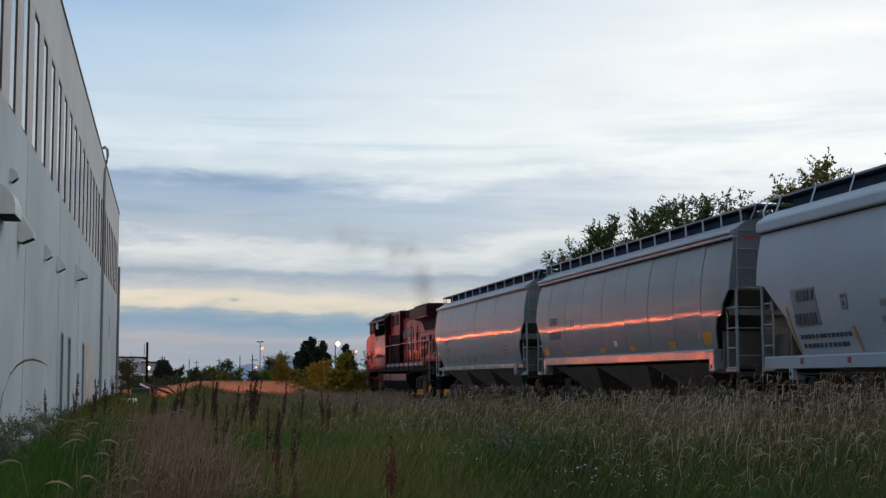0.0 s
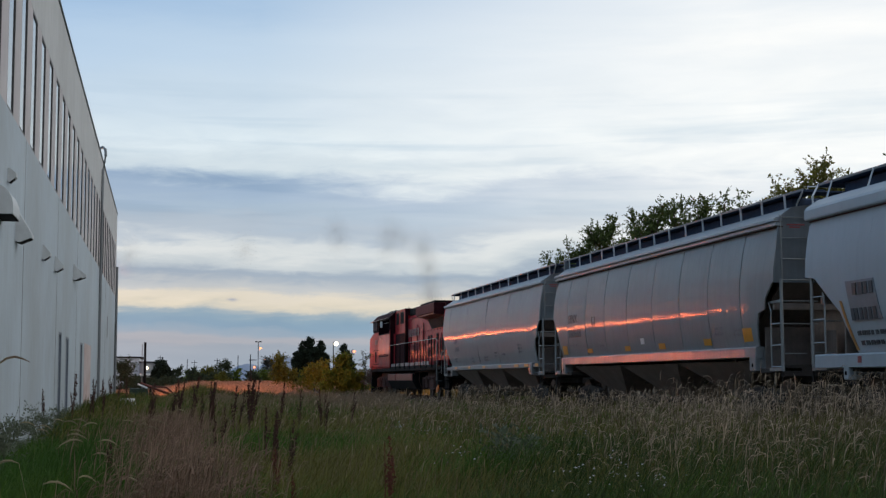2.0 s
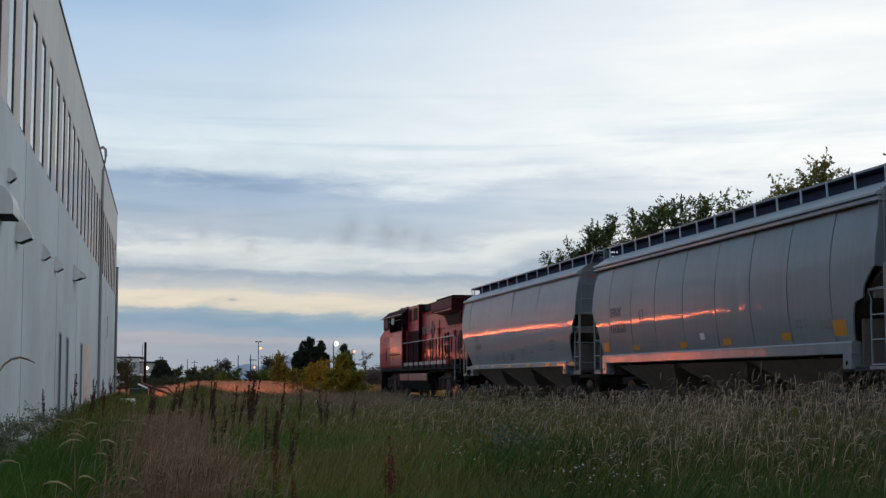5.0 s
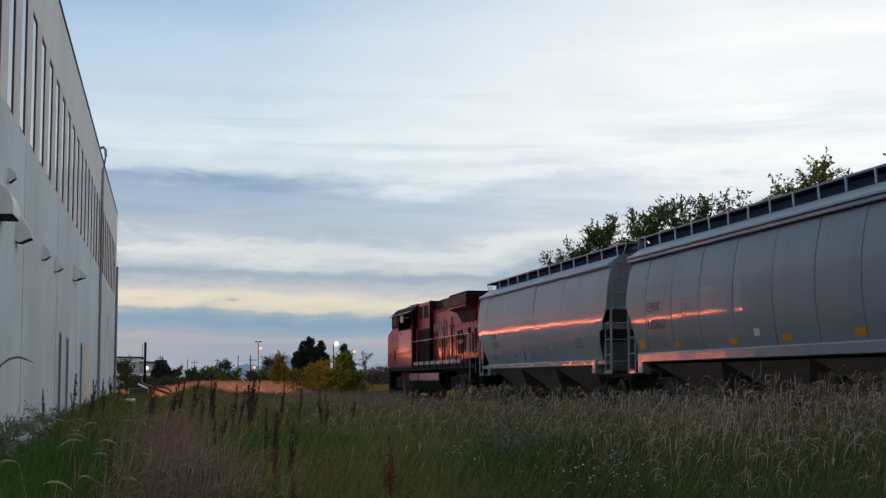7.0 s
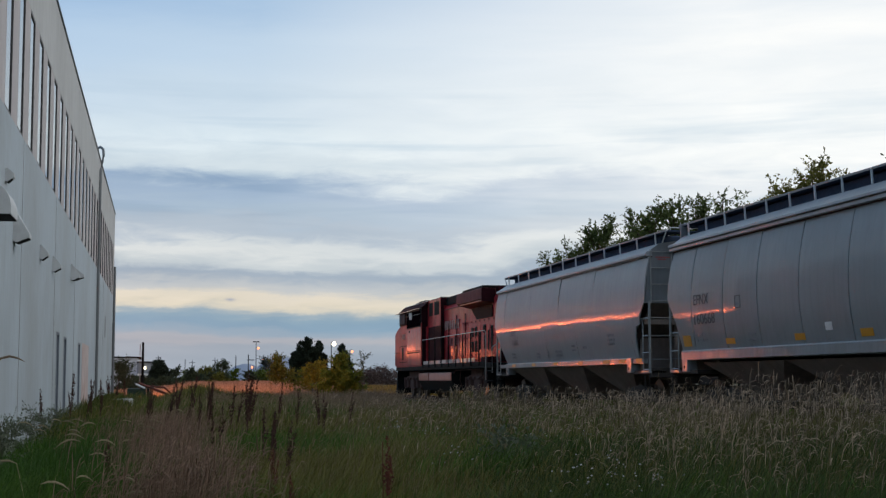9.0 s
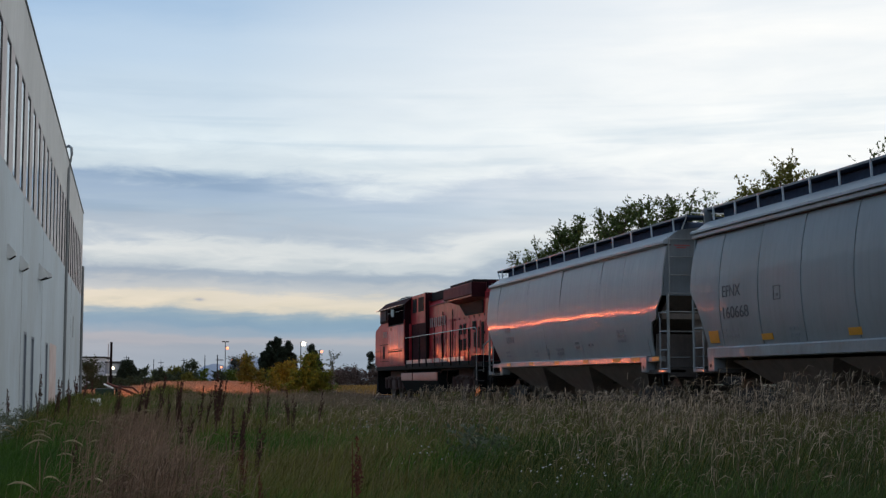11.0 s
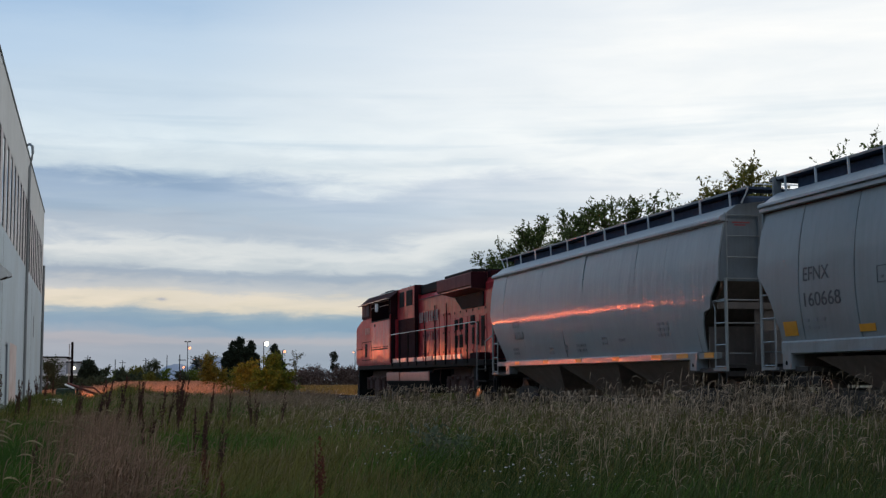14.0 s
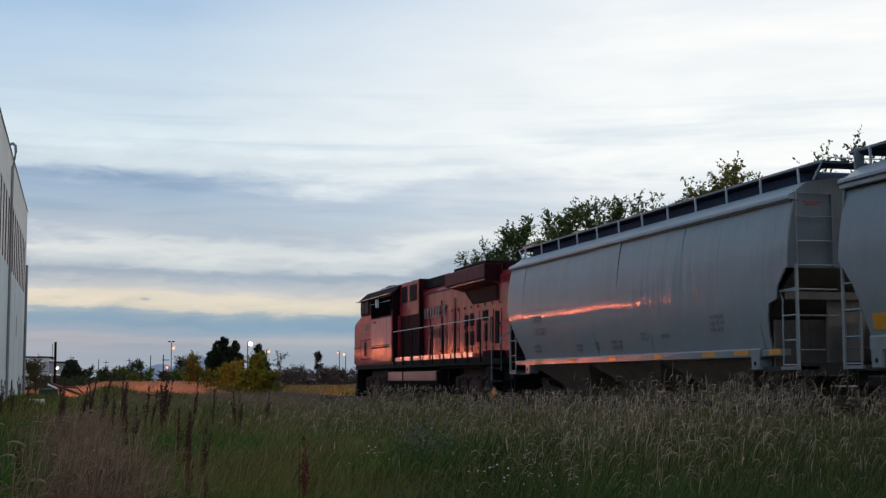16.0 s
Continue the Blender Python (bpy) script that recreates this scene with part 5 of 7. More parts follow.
        for k in (-2.0, 0.0, 2.0):
            wheelset(b, y(c) + k, 0.53)
    plow = bmesh.new()
    prism(plow, [(y(90.7), 0.14), (y(91.35), 0.14), (y(90.95), 0.95), (y(90.7), 1.6)], "x", -1.4, 1.4)
    part("snow_plough", plow, M["black"], lo)
    part("front_handrail", bar([(-1.4, y(90.9), 1.6), (-1.4, y(91.5), 1.7), (-1.4, y(91.5), 2.1), (-1.4, y(90.95), 2.4)], 0.022, 6), M["rung"], lo)
    part("coupler", boxes((-0.14, 0.14, y(90.8), y(91.7), 0.76, 1.0), bevel=0.03), M["under"], lo)
    part("coupler", boxes((-0.14, 0.14, y(66.6), y(67.3), 0.76, 1.0), bevel=0.03), M["under"], lo)


M["cabroof"] = material("cab_roof_paint", (0.030, 0.011, 0.014), 0.8, var=0.25, scale=2, spec=0.03)
M["soffit"] = material("soffit_paint", (0.24, 0.055, 0.04), 0.45, var=0.3, scale=2, streak=0.3)
M["wing"] = material("dusty_radiator_paint", (0.165, 0.062, 0.060), 0.75, var=0.25, scale=2, streak=0.3, spec=0.08)
M["guard"] = material("orange_guard_paint", (0.90, 0.20, 0.006), 0.35, var=0.1, scale=6, coat=1.0, coat_rough=0.12)
M["sideglass"] = material("cab_side_glass", (0.040, 0.050, 0.062), 0.6, var=0.1, spec=0.03, rvar=0.02)
# matt black panes: the cab's dark inside is put into their colour
M["cabdark"] = material("dark_cab_interior", (0.006, 0.003, 0.004), 0.95, var=0.1, spec=0.0, rvar=0.02)
M["inkw"] = material("faded_white_lettering", (0.36, 0.215, 0.20), 0.6, spec=0.05, var=0.55, scale=6)
M["inkold"] = material("worn_lettering", (0.27, 0.085, 0.085), 0.6, spec=0.05, var=0.5, scale=6)
M["deck"] = material("walkway_edge_paint", (0.40, 0.33, 0.31), 0.5, var=0.25, scale=3, streak=0.4, coat=0.9, coat_rough=0.06, spec=0.1, wave=0.03, wave_size=(2.6, 2.6, 0.5))
make_locomotive()


# ---- trees and bushes ----
def leaves_mesh(centres, per, spread, size, rng, flat=0.6):
    """Many small folded leaves in clumps round the centres."""
    c = np.repeat(np.asarray(centres), per, axis=0)
    n = len(c)
    p = c + rng.normal(0, 1, (n, 3)) * spread * np.array([1, 1, 0.8])
    a = rng.normal(0, 1, (n, 3))
    a /= np.linalg.norm(a, axis=1)[:, None]
    b = np.cross(a, rng.normal(0, 1, (n, 3)))
    b /= np.linalg.norm(b, axis=1)[:, None]
    s = size * rng.uniform(0.6, 1.3, (n, 1))
    v = np.stack([p - a * s, p + b * s * 0.45, p + a * s, p - b * s * 0.45], axis=1).reshape(-1, 3)
    f = np.arange(n * 4).reshape(-1, 4)
    return v.tolist(), f.tolist()


def twig_leaves(starts, dirs, lengths, per, size, rng, droop=0.15):
    """Leaves set along thin twigs, so that the crown's edge is feathery."""
    n = len(starts)
    k = np.tile(np.linspace(0.1, 1.0, per), n)[:, None]
    p = np.repeat(starts, per, 0) + np.repeat(dirs * lengths[:, None], per, 0) * k
    p[:, 2] -= (droop * k[:, 0] ** 2) * np.repeat(lengths, per)
    m = len(p)
    a = np.repeat(dirs, per, 0) * 0.5 + rng.normal(0, 0.6, (m, 3))
    a /= np.linalg.norm(a, axis=1)[:, None]
    b = np.cross(a, rng.normal(0, 1, (m, 3)))
    b /= np.linalg.norm(b, axis=1)[:, None]
    s = size * rng.uniform(0.55, 1.25, (m, 1))
    v = np.stack([p, p + a * s * 0.55 + b * s * 0.3, p + a * s * 1.15, p + a * s * 0.55 - b * s * 0.3], axis=1).reshape(-1, 3)
    return v.tolist(), np.arange(m * 4).reshape(-1, 4).tolist()


def tree(name, label, x, y, height, width, leaf, seed, twigs=700, per=10, size=0.16, length=0.8, base=0.25, group="", trunk_r=None, boughs=22):
    """Tapered trunk, boughs, and a ragged crown of leafy twigs that grow from the boughs."""
    rng = np.random.default_rng(seed)
    rnd = random.Random(seed)
    t = thing(name, label, "tree" if height > 3 else "bush", pose(x, y, 0), group)
    r = trunk_r or max(0.03, height * 0.016)
    bm = bmesh.new()
    top = height * 0.85
    sway = [(0, 0, -0.1)] + [(rnd.uniform(-1, 1) * width * 0.03 * k, rnd.uniform(-1, 1) * width * 0.03 * k, top * k / 5) for k in range(1, 6)]
    tube(bm, sway, r, 7, r2=r * 0.2)
    limbs = []
    for i in range(boughs):
        k = (i + rnd.random()) / boughs
        z0 = height * (base * 0.8 + (0.8 - base * 0.8) * k)
        an = i * 2.4 + rnd.uniform(-0.5, 0.5)
        reach = width / 2 * (1 - 0.55 * k ** 1.5) * rnd.uniform(0.6, 1.1)
        rise = height * (0.10 + 0.16 * rnd.random())
        f5 = min(4.99, 5 * z0 / top)
        q = Vector(sway[int(f5)]).lerp(Vector(sway[int(f5) + 1]), f5 % 1)
        e = q + Vector((reach * math.cos(an), reach * math.sin(an), rise))
        if e.z > height * 0.97:
            e.z = height * rnd.uniform(0.86, 0.98)
        mid = q.lerp(e, 0.5) + Vector((0, 0, rise * 0.12))
        tube(bm, [q, mid, e], r * 0.35, 5, r2=r * 0.06)
        limbs.append((q, mid, e))
    part("trunk", bm, M["bark"], t, smooth=True)
    st, dr, ln = [], [], []
    for i in range(twigs):
        q, mid, e = limbs[rnd.randrange(len(limbs))]
        k = rnd.uniform(0.25, 1.0)
        p = q.lerp(mid, k * 2) if k < 0.5 else mid.lerp(e, k * 2 - 1)
        d = Vector((rnd.gauss(0, 1), rnd.gauss(0, 1), rnd.gauss(0.45, 0.7))) + (e - q).normalized() * 0.8
        d.normalize()
        st.append(tuple(p)), dr.append(tuple(d)), ln.append(length * rnd.uniform(0.4, 1.2))
    v, f = twig_leaves(np.array(st), np.array(dr), np.array(ln), per, size, rng)
    arrays("crown", v, f, leaf, t)
    return t


def conifer(label, x, y, lobes, seed):
    """A dark bushy conifer of several upright lobes: (offset x, offset y, bottom, top, radius)."""
    rng = np.random.default_rng(seed)
    rnd = random.Random(seed)
    t = thing("conifer", label, "tree", pose(x, y, 0), "dark conifers beyond the yard")
    bm = bmesh.new()
    for ox, oy, z0, z1, r in lobes:
        tube(bm, [(0, 0, -0.1), (ox * 0.5, oy * 0.5, z0), (ox, oy, z0 + (z1 - z0) * 0.4), (ox, oy, z1 * 0.97)], 0.16, 6, r2=0.02)
    part("trunk", bm, M["bark"], t)
    cs = []
    for ox, oy, z0, z1, r in lobes:
        for k in range(int(26 + 20 * r)):
            u = (k + rnd.random()) / int(26 + 20 * r)
            reach = r * (0.30 + 0.70 * math.sin(math.pi * (0.18 + 0.74 * u))) * rnd.uniform(0.6, 1.15)
            an = rnd.uniform(0, 6.28)
            z = z0 + (z1 - z0) * u * 0.93
            for f in (0.3, 0.55, 0.75, 0.9, 1.0):
                cs.append((ox + reach * f * math.cos(an), oy + reach * f * math.sin(an), min(z1, z + reach * 0.45 * f * f)))
        cs += [(ox, oy, z1 - 0.12 * k) for k in range(5)]
    v, f = leaves_mesh(cs, 34, 0.19, 0.20, rng)
    arrays("crown", v, f, M["needle"], t)


# the row behind the track: place, height, width, leaf, how leafy
TREE_ROW = [(24.5, 88.5, 8.7, 1.8, "leaf", 195), (24.4, 83.5, 9.6, 3.1, "leaf", 672), (24.5, 80.0, 9.9, 3.1, "leaf", 768), (24.5, 76.0, 10.9, 2.9, "leaf", 768), (24.8, 73.2, 9.6, 2.3, "leaf", 480),
            (24.5, 70.4, 10.5, 2.2, "leaf", 528), (24.5, 67.0, 10.6, 3.1, "leaf", 768), (24.5, 64.0, 10.0, 2.7, "leaf", 608), (24.6, 61.4, 9.9, 2.7, "leaf", 608), (24.5, 58.2, 9.8, 2.0, "leaf", 240),
            (24.7, 55.0, 9.0, 2.7, "leafm", 528), (24.5, 52.2, 9.4, 2.5, "leafm", 600), (24.5, 50.0, 9.7, 2.9, "leafm", 760), (24.6, 48.0, 9.0, 2.0, "leafm", 300), (24.5, 42.2, 9.3, 2.1, "leaf", 91),
            (24.7, 39.4, 9.1, 2.6, "leaf", 169), (25.0, 35.5, 9.6, 4.1, "leaf", 640), (24.6, 56.6, 9.4, 1.6, "leaf", 130)]


def make_trees():
    # row of broadleaf trees on the far side of the track
    for i, (x, y, h, w, leaf, twigs) in enumerate(TREE_ROW):
        tree("broadleaf_tree", "leafy green broadleaf tree turning yellow, behind the train", x, y, h, w, M[leaf], 10 + i,
             twigs, 15, 0.135, 0.85, 0.3, "tree row behind the track")
    # shrubs where the field ends
    for i, (name, label, x, y, h, w, leaf) in enumerate((
            ("bush", "yellow-green sapling at the end of the field", 8.1, 105, 2.9, 0.7, M["leafy"]),
            ("bush", "yellowing leafy bush at the end of the field", 8.7, 105, 2.0, 2.4, M["leafy"]),
            ("bush", "yellow-green autumn bush at the end of the field", 10.9, 106, 2.5, 2.4, M["leafo"]),
            ("bush", "green-yellow sapling thicket beside the track", 10.3, 88, 1.7, 2.4, M["leafg"]),
            ("bush", "green-yellow sapling thicket beside the track", 11.0, 88.6, 2.7, 1.5, M["leafg"]),
            ("bush", "green-yellow sapling thicket beside the track", 11.6, 87.6, 1.6, 2.0, M["leafg"]),
            ("bush", "low yellow bush in dry grass", 5.4, 150, 1.8, 2.6, M["leafy"]),
            ("bush", "dark rounded bush beyond the field", -3.6, 118, 2.8, 2.0, M["leafd"]),
            ("bush", "dark low bush beyond the lit meadow", -3.0, 128, 1.5, 3.2, M["leafd"]),
            ("bush", "dark low bush beyond the lit meadow", -1.6, 132, 1.3, 3.6, M["leafd"]),
            ("bush", "dark low bush beyond the lit meadow", 0.6, 136, 1.2, 3.6, M["leafd"]),
            ("bush", "dark rounded bush beyond the field", 6.85, 190, 3.7, 2.9, M["leafd"]),
            ("bush", "low yellowing hedge bush beyond the field", 4.6, 180, 2.8, 2.4, M["leafy"]),
            ("bush", "low hedge bush beyond the field", 2.6, 185, 2.3, 3.0, M["leafg"]),
            ("bush", "blue-green bush beyond the field", 13.6, 195, 4.1, 2.6, M["leafb"]),
            ("bush", "low hedge bush beyond the field", 18.5, 185, 2.8, 4.0, M["leafg"]),
            ("bush", "low hedge bush beyond the field", -0.1, 140, 1.5, 2.6, M["leafd"]))):
        tree(name, label, x, y, h, w, leaf, 40 + i, 520 if y < 108 else 560, 9, 0.07 + 0.0006 * y, (0.26 if y < 108 else 0.24) * h, 0.0, "", 0.03, 22)
    rnd = random.Random(77)
    for i in range(9):
        x = -0.6 + i * 1.5 + rnd.uniform(-0.4, 0.4)
        tree("hedge_bush", "low dark hedge bush beyond the meadow", x, 176 + rnd.uniform(-3, 3), rnd.uniform(1.7, 2.6), rnd.uniform(2.0, 3.0), M[rnd.choice(("leafd", "leafd", "leafg", "leafy"))], 150 + i, 200, 7, 0.24, 0.6, 0.0, "hedge beyond the meadow", 0.04, 14)
    tree("sapling", "thin sparse sapling beside the track", 12.1, 87, 3.05, 1.2, M["leafd"], 70, 80, 6, 0.10, 0.4, 0.3, "", 0.025, 12)
    conifer("dark bushy conifer beyond the yard", 23.8, 240, [(-0.2, 0, 0.6, 8.4, 1.7), (-1.5, 0.4, 1.0, 6.6, 1.3), (1.1, -0.3, 0.6, 6.6, 1.3), (1.9, 0.2, 1.5, 7.7, 0.8), (2.7, 0.3, 1.2, 5.6, 0.8), (-2.2, 0, 0.8, 5.0, 0.9)], 1)
    conifer("dark narrow conifer beside the yard lamp", 29.8, 240, [(0, 0, 0.5, 7.2, 1.1), (0.9, 0.2, 0.8, 5.0, 0.9), (-0.6, 0, 0.8, 5.4, 0.7)], 3)
    conifer("small dark conifer beyond the yard", -1.1, 175, [(0, 0, 0.2, 3.5, 0.75), (0.7, 0, 0.2, 2.3, 0.6), (-0.5, 0, 0.2, 2.4, 0.5)], 4)
    tree("pine", "small dark pine on the embankment", 39.55, 236, 6.3, 1.7, M["needle"], 5, 300, 10, 0.20, 0.42, 0.42, "", 0.09, 12)
    # brown scrub along the far side
    for i in range(18):
        tree("scrub", "brown leafless scrub on the embankment", 30 + i * 1.6 + (i % 3) * 0.5, 215 + (i % 4) * 4, 2.3 + 0.4 * (i % 3), 6.0, M["scrub"], 90 + i, 420, 10, 0.2, 1.1, 0.02, "embankment scrub", 0.05, 18)


M["leafm"] = material("leaf_green_yellow", (0.20, 0.185, 0.045), 0.6, var=0.4, scale=1.2, island=True, rnd=0.6, trans=0.5, spec=0.15)
M["leafg"] = material("leaf_sapling", (0.11, 0.15, 0.022), 0.6, var=0.4, scale=1.2, island=True, rnd=0.5, trans=0.35, spec=0.15)
M["scrub"] = material("brown_scrub", (0.085, 0.05, 0.042), 0.8, var=0.3, scale=0.8, island=True, rnd=0.5)
M["leafd"] = material("leaf_dark_green", (0.066, 0.082, 0.046), 0.65, var=0.35, scale=1.2, island=True, rnd=0.5, trans=0.3, spec=0.15)
M["leafb"] = material("leaf_blue_green", (0.060, 0.072, 0.060), 0.65, var=0.3, scale=1.2, island=True, rnd=0.5, trans=0.3)
make_trees()


# ---- distance ----
def lamp_post(label, x, y, h, glow, arm, r=0.4, drop=0.0):
    t = thing("street_lamp", label, "street lamp", pose(x, y, 0))
    part("pole", bar([(0, 0, 0), (0, 0, h)], 0.11, 8, 0.07), M["fardk"], t)
    if drop:      # twin dark heads on top, the lit lamp below them
        part("lamp_head", boxes((-0.75, -0.15, -0.2, 0.2, h - 0.05, h + 0.2), (0.15, 0.75, -0.2, 0.2, h - 0.05, h + 0.2), (-0.15, 0.15, -0.05, 0.05, h, h + 0.1)), M["fardk"], t)
        h -= drop
    part("arm", bar([(0, 0, h - 0.05), (arm * 0.5, 0, h + 0.1), (arm, 0, h)], 0.05, 6), M["fardk"], t)
    bm = bmesh.new()
    bmesh.ops.create_icosphere(bm, subdivisions=2, radius=r, matrix=Matrix.Translation((arm, 0, h - 0.25)))
    part("lamp_globe", bm, glow, t, "glowing lamp", smooth=True)


def make_distance():
    b = thing("far_shed", "low white industrial shed far beyond the field", "building", pose(-20, 190, 0))
    part("wall", boxes((-14, 16.0, 0, 20, 0, 4.15)), M["far"], b)
    part("roof", boxes((-14.2, 16.15, -0.2, 20.2, 4.15, 4.32)), M["fardk"], b)
    b = thing("far_shed", "low grey loading shed with a lit bay, far beyond the field", "building", pose(-2.8, 185, 0))
    part("wall", boxes((-1.1, 1.3, 0, 8, 1.9, 3.45), (-1.1, -0.9, 0, 8, 0, 1.9), (1.1, 1.3, 0, 8, 0, 1.9), (-0.9, 1.1, 7.8, 8, 0, 1.9)), M["fargrey"], b)
    part("roof", boxes((-1.2, 1.4, -0.2, 8.2, 3.45, 3.6)), M["fardk"], b)
    part("bay_light", boxes((-0.8, 1.0, 3, 3.2, 0.9, 1.85)), M["baylight"], b, "warm lit loading bay")
    part("wall_lamp", boxes((-0.32, 0.0, -0.2, -0.05, 2.6, 2.9)), M["led"], b, "lit wall lamp")
    t = thing("parked_trailer", "low white trailer parked before the shed", "trailer", pose(-2.9, 181, 0))
    part("body", boxes((-0.9, 1.3, 0, 2, 0.9, 2.0), bevel=0.05), M["wlabel"], t)
    for k in (-0.5, 0.9):
        part("wheel", bar([(k - 0.1, 0.2, 0.45), (k + 0.1, 0.2, 0.45)], 0.45, 14), M["black"], t)
    part("chassis", boxes((-0.9, 1.3, 0.2, 1.8, 0.7, 0.9)), M["black"], t)
    for x, y, h, r, arm in ((-1.9, 110, 4.10, 0.11, 0), (-2.2, 330, 6.9, 0.08, 2), (4.0, 330, 6.0, 0.09, 0), (5.65, 330, 5.8, 0.07, 2), (10.9, 330, 6.3, 0.08, 2), (15.3, 320, 6.8, 0.11, 0), (17.0, 300, 6.6, 0.12, 1)):
        t = thing("utility_pole", "plain dark utility pole", "utility pole", pose(x, y, 0), "poles beyond the field")
        part("pole", bar([(0, 0, 0), (0, 0, h)], r, 8, r * 0.8), M["fardk"], t)
        if arm == 1:
            part("crossarm", boxes((-0.3, 1.3, -0.06, 0.06, h - 1.25, h - 1.08)), M["fardk"], t)
        elif arm == 2:
            part("crossarm", boxes((-0.7, 0.7, -0.05, 0.05, h - 0.6, h - 0.5)), M["fardk"], t)
        if y == 110:
            part("side_box", boxes((-0.42, -0.1, -0.05, 0.05, 2.82, 2.95)), M["fardk"], t)
            # thin bar added to show the pole's lit left edge
            part("lit_edge_strip", bar([(-0.22, 0, 0), (-0.22, 0, h - 0.15)], 0.03, 6), M["pipe"], t)
    lamp_post("tall street lamp with a lit orange lamp", 20.5, 330, 10.1, M["sodium"], 0.5, 0.32, 1.2)
    lamp_post("tall yard lamp with a lit white lamp behind trees", 29.3, 252, 7.95, M["led"], 0.5, 0.40)
    lamp_post("tall street lamp with a lit orange lamp", 30.9, 238, 6.25, M["sodium"], 0.4, 0.22)
    lamp_post("tall street lamp with a lit orange lamp", 58.3, 310, 7.1, M["sodium"], -0.4, 0.30)
    lamp_post("small lit yard lamp", 57.2, 312, 7.6, M["sodium"], -0.4, 0.16)
    lamp_post("tall sodium yard lamp behind the building", YARD[0] - 0.6, YARD[1], YARD[2] + 0.55, M["sodium"], 0.6, 0.18)
    lamp_post("small lit yard lamp", 20.3, 335, 4.45, M["sodium"], -0.4, 0.26)
    lamp_post("small lit yard lamp", 22.9, 335, 6.3, M["sodium"], -0.4, 0.2)
    # rounded hills on the horizon
    for name, hx, rx, hh in (("hill", 206, 62, 45), ("hill", 142, 50, 31)):
        bm = bmesh.new()
        rings = []
        for f in (1.0, 0.85, 0.7, 0.52, 0.35, 0.18, 0.05):
            rings.append([bm.verts.new((rx * f * math.cos(k * 0.2618), 60 * f * math.sin(k * 0.2618), hh * (1 - f ** 2.2) * (1 + 0.03 * math.sin(5 * k * f)))) for k in range(24)])
        for a, b2 in zip(rings, rings[1:]):
            for k in range(24):
                bm.faces.new((a[k], a[(k + 1) % 24], b2[(k + 1) % 24], b2[k]))
        bm.faces.new(rings[-1])
        ob = part(name, bm, M["hill"], None, smooth=True)
        ob.location = (hx, 2600, -0.5)
        tagged(ob, "blue-grey wooded hill on the horizon", "hill", kind="structure")
    # implement parked by the building's far corner
    t = thing("farm_implement", "old green and red farm implement in the grass", "machine", pose(-1.35, 78, 0))
    part("body", boxes((-0.8, 0.2, -0.5, 0.6, 0.3, 0.72), bevel=0.05), M["green"], t, "green sheet metal body")
    part("boom", bar([(-0.2, -0.4, 1.0), (1.7, -0.5, 0.25)], 0.07, 8), M["rust"], t, "red drawbar")
    part("boom", bar([(0.2, -0.2, 0.85), (1.2, -0.3, 0.75), (1.8, -0.3, 0.2)], 0.05, 8), M["rust"], t)
    part("chute", bar([(-0.35, -0.5, 0.95), (0.15, -0.55, 0.72)], 0.05, 8), M["wlabel"], t, "pale tube")
    for s in (-0.7, 0.25):
        bm = bmesh.new()
        tube(bm, [(s, 0.0, 0.36), (s + 0.14, 0.0, 0.36)], 0.36, 18)
        part("wheel", bm, M["black"], t)

    b = thing("concrete_block", "pale concrete block half hidden in the grass", "block", pose(-1.72, 51, 0, 0, 0, 12))
    part("block", boxes((-0.5, 0.5, -0.25, 0.25, -0.02, 0.50), bevel=0.03), M["wlabel"], b)


M["fargrey"] = material("far_grey_wall", (0.20, 0.215, 0.24), 0.8, var=0.15)
M["baylight"] = material("lit_bay", (0.8, 0.6, 0.4), 0.6, emit=(1.0, 0.7, 0.4, 1), emit_strength=1.5)
make_distance()


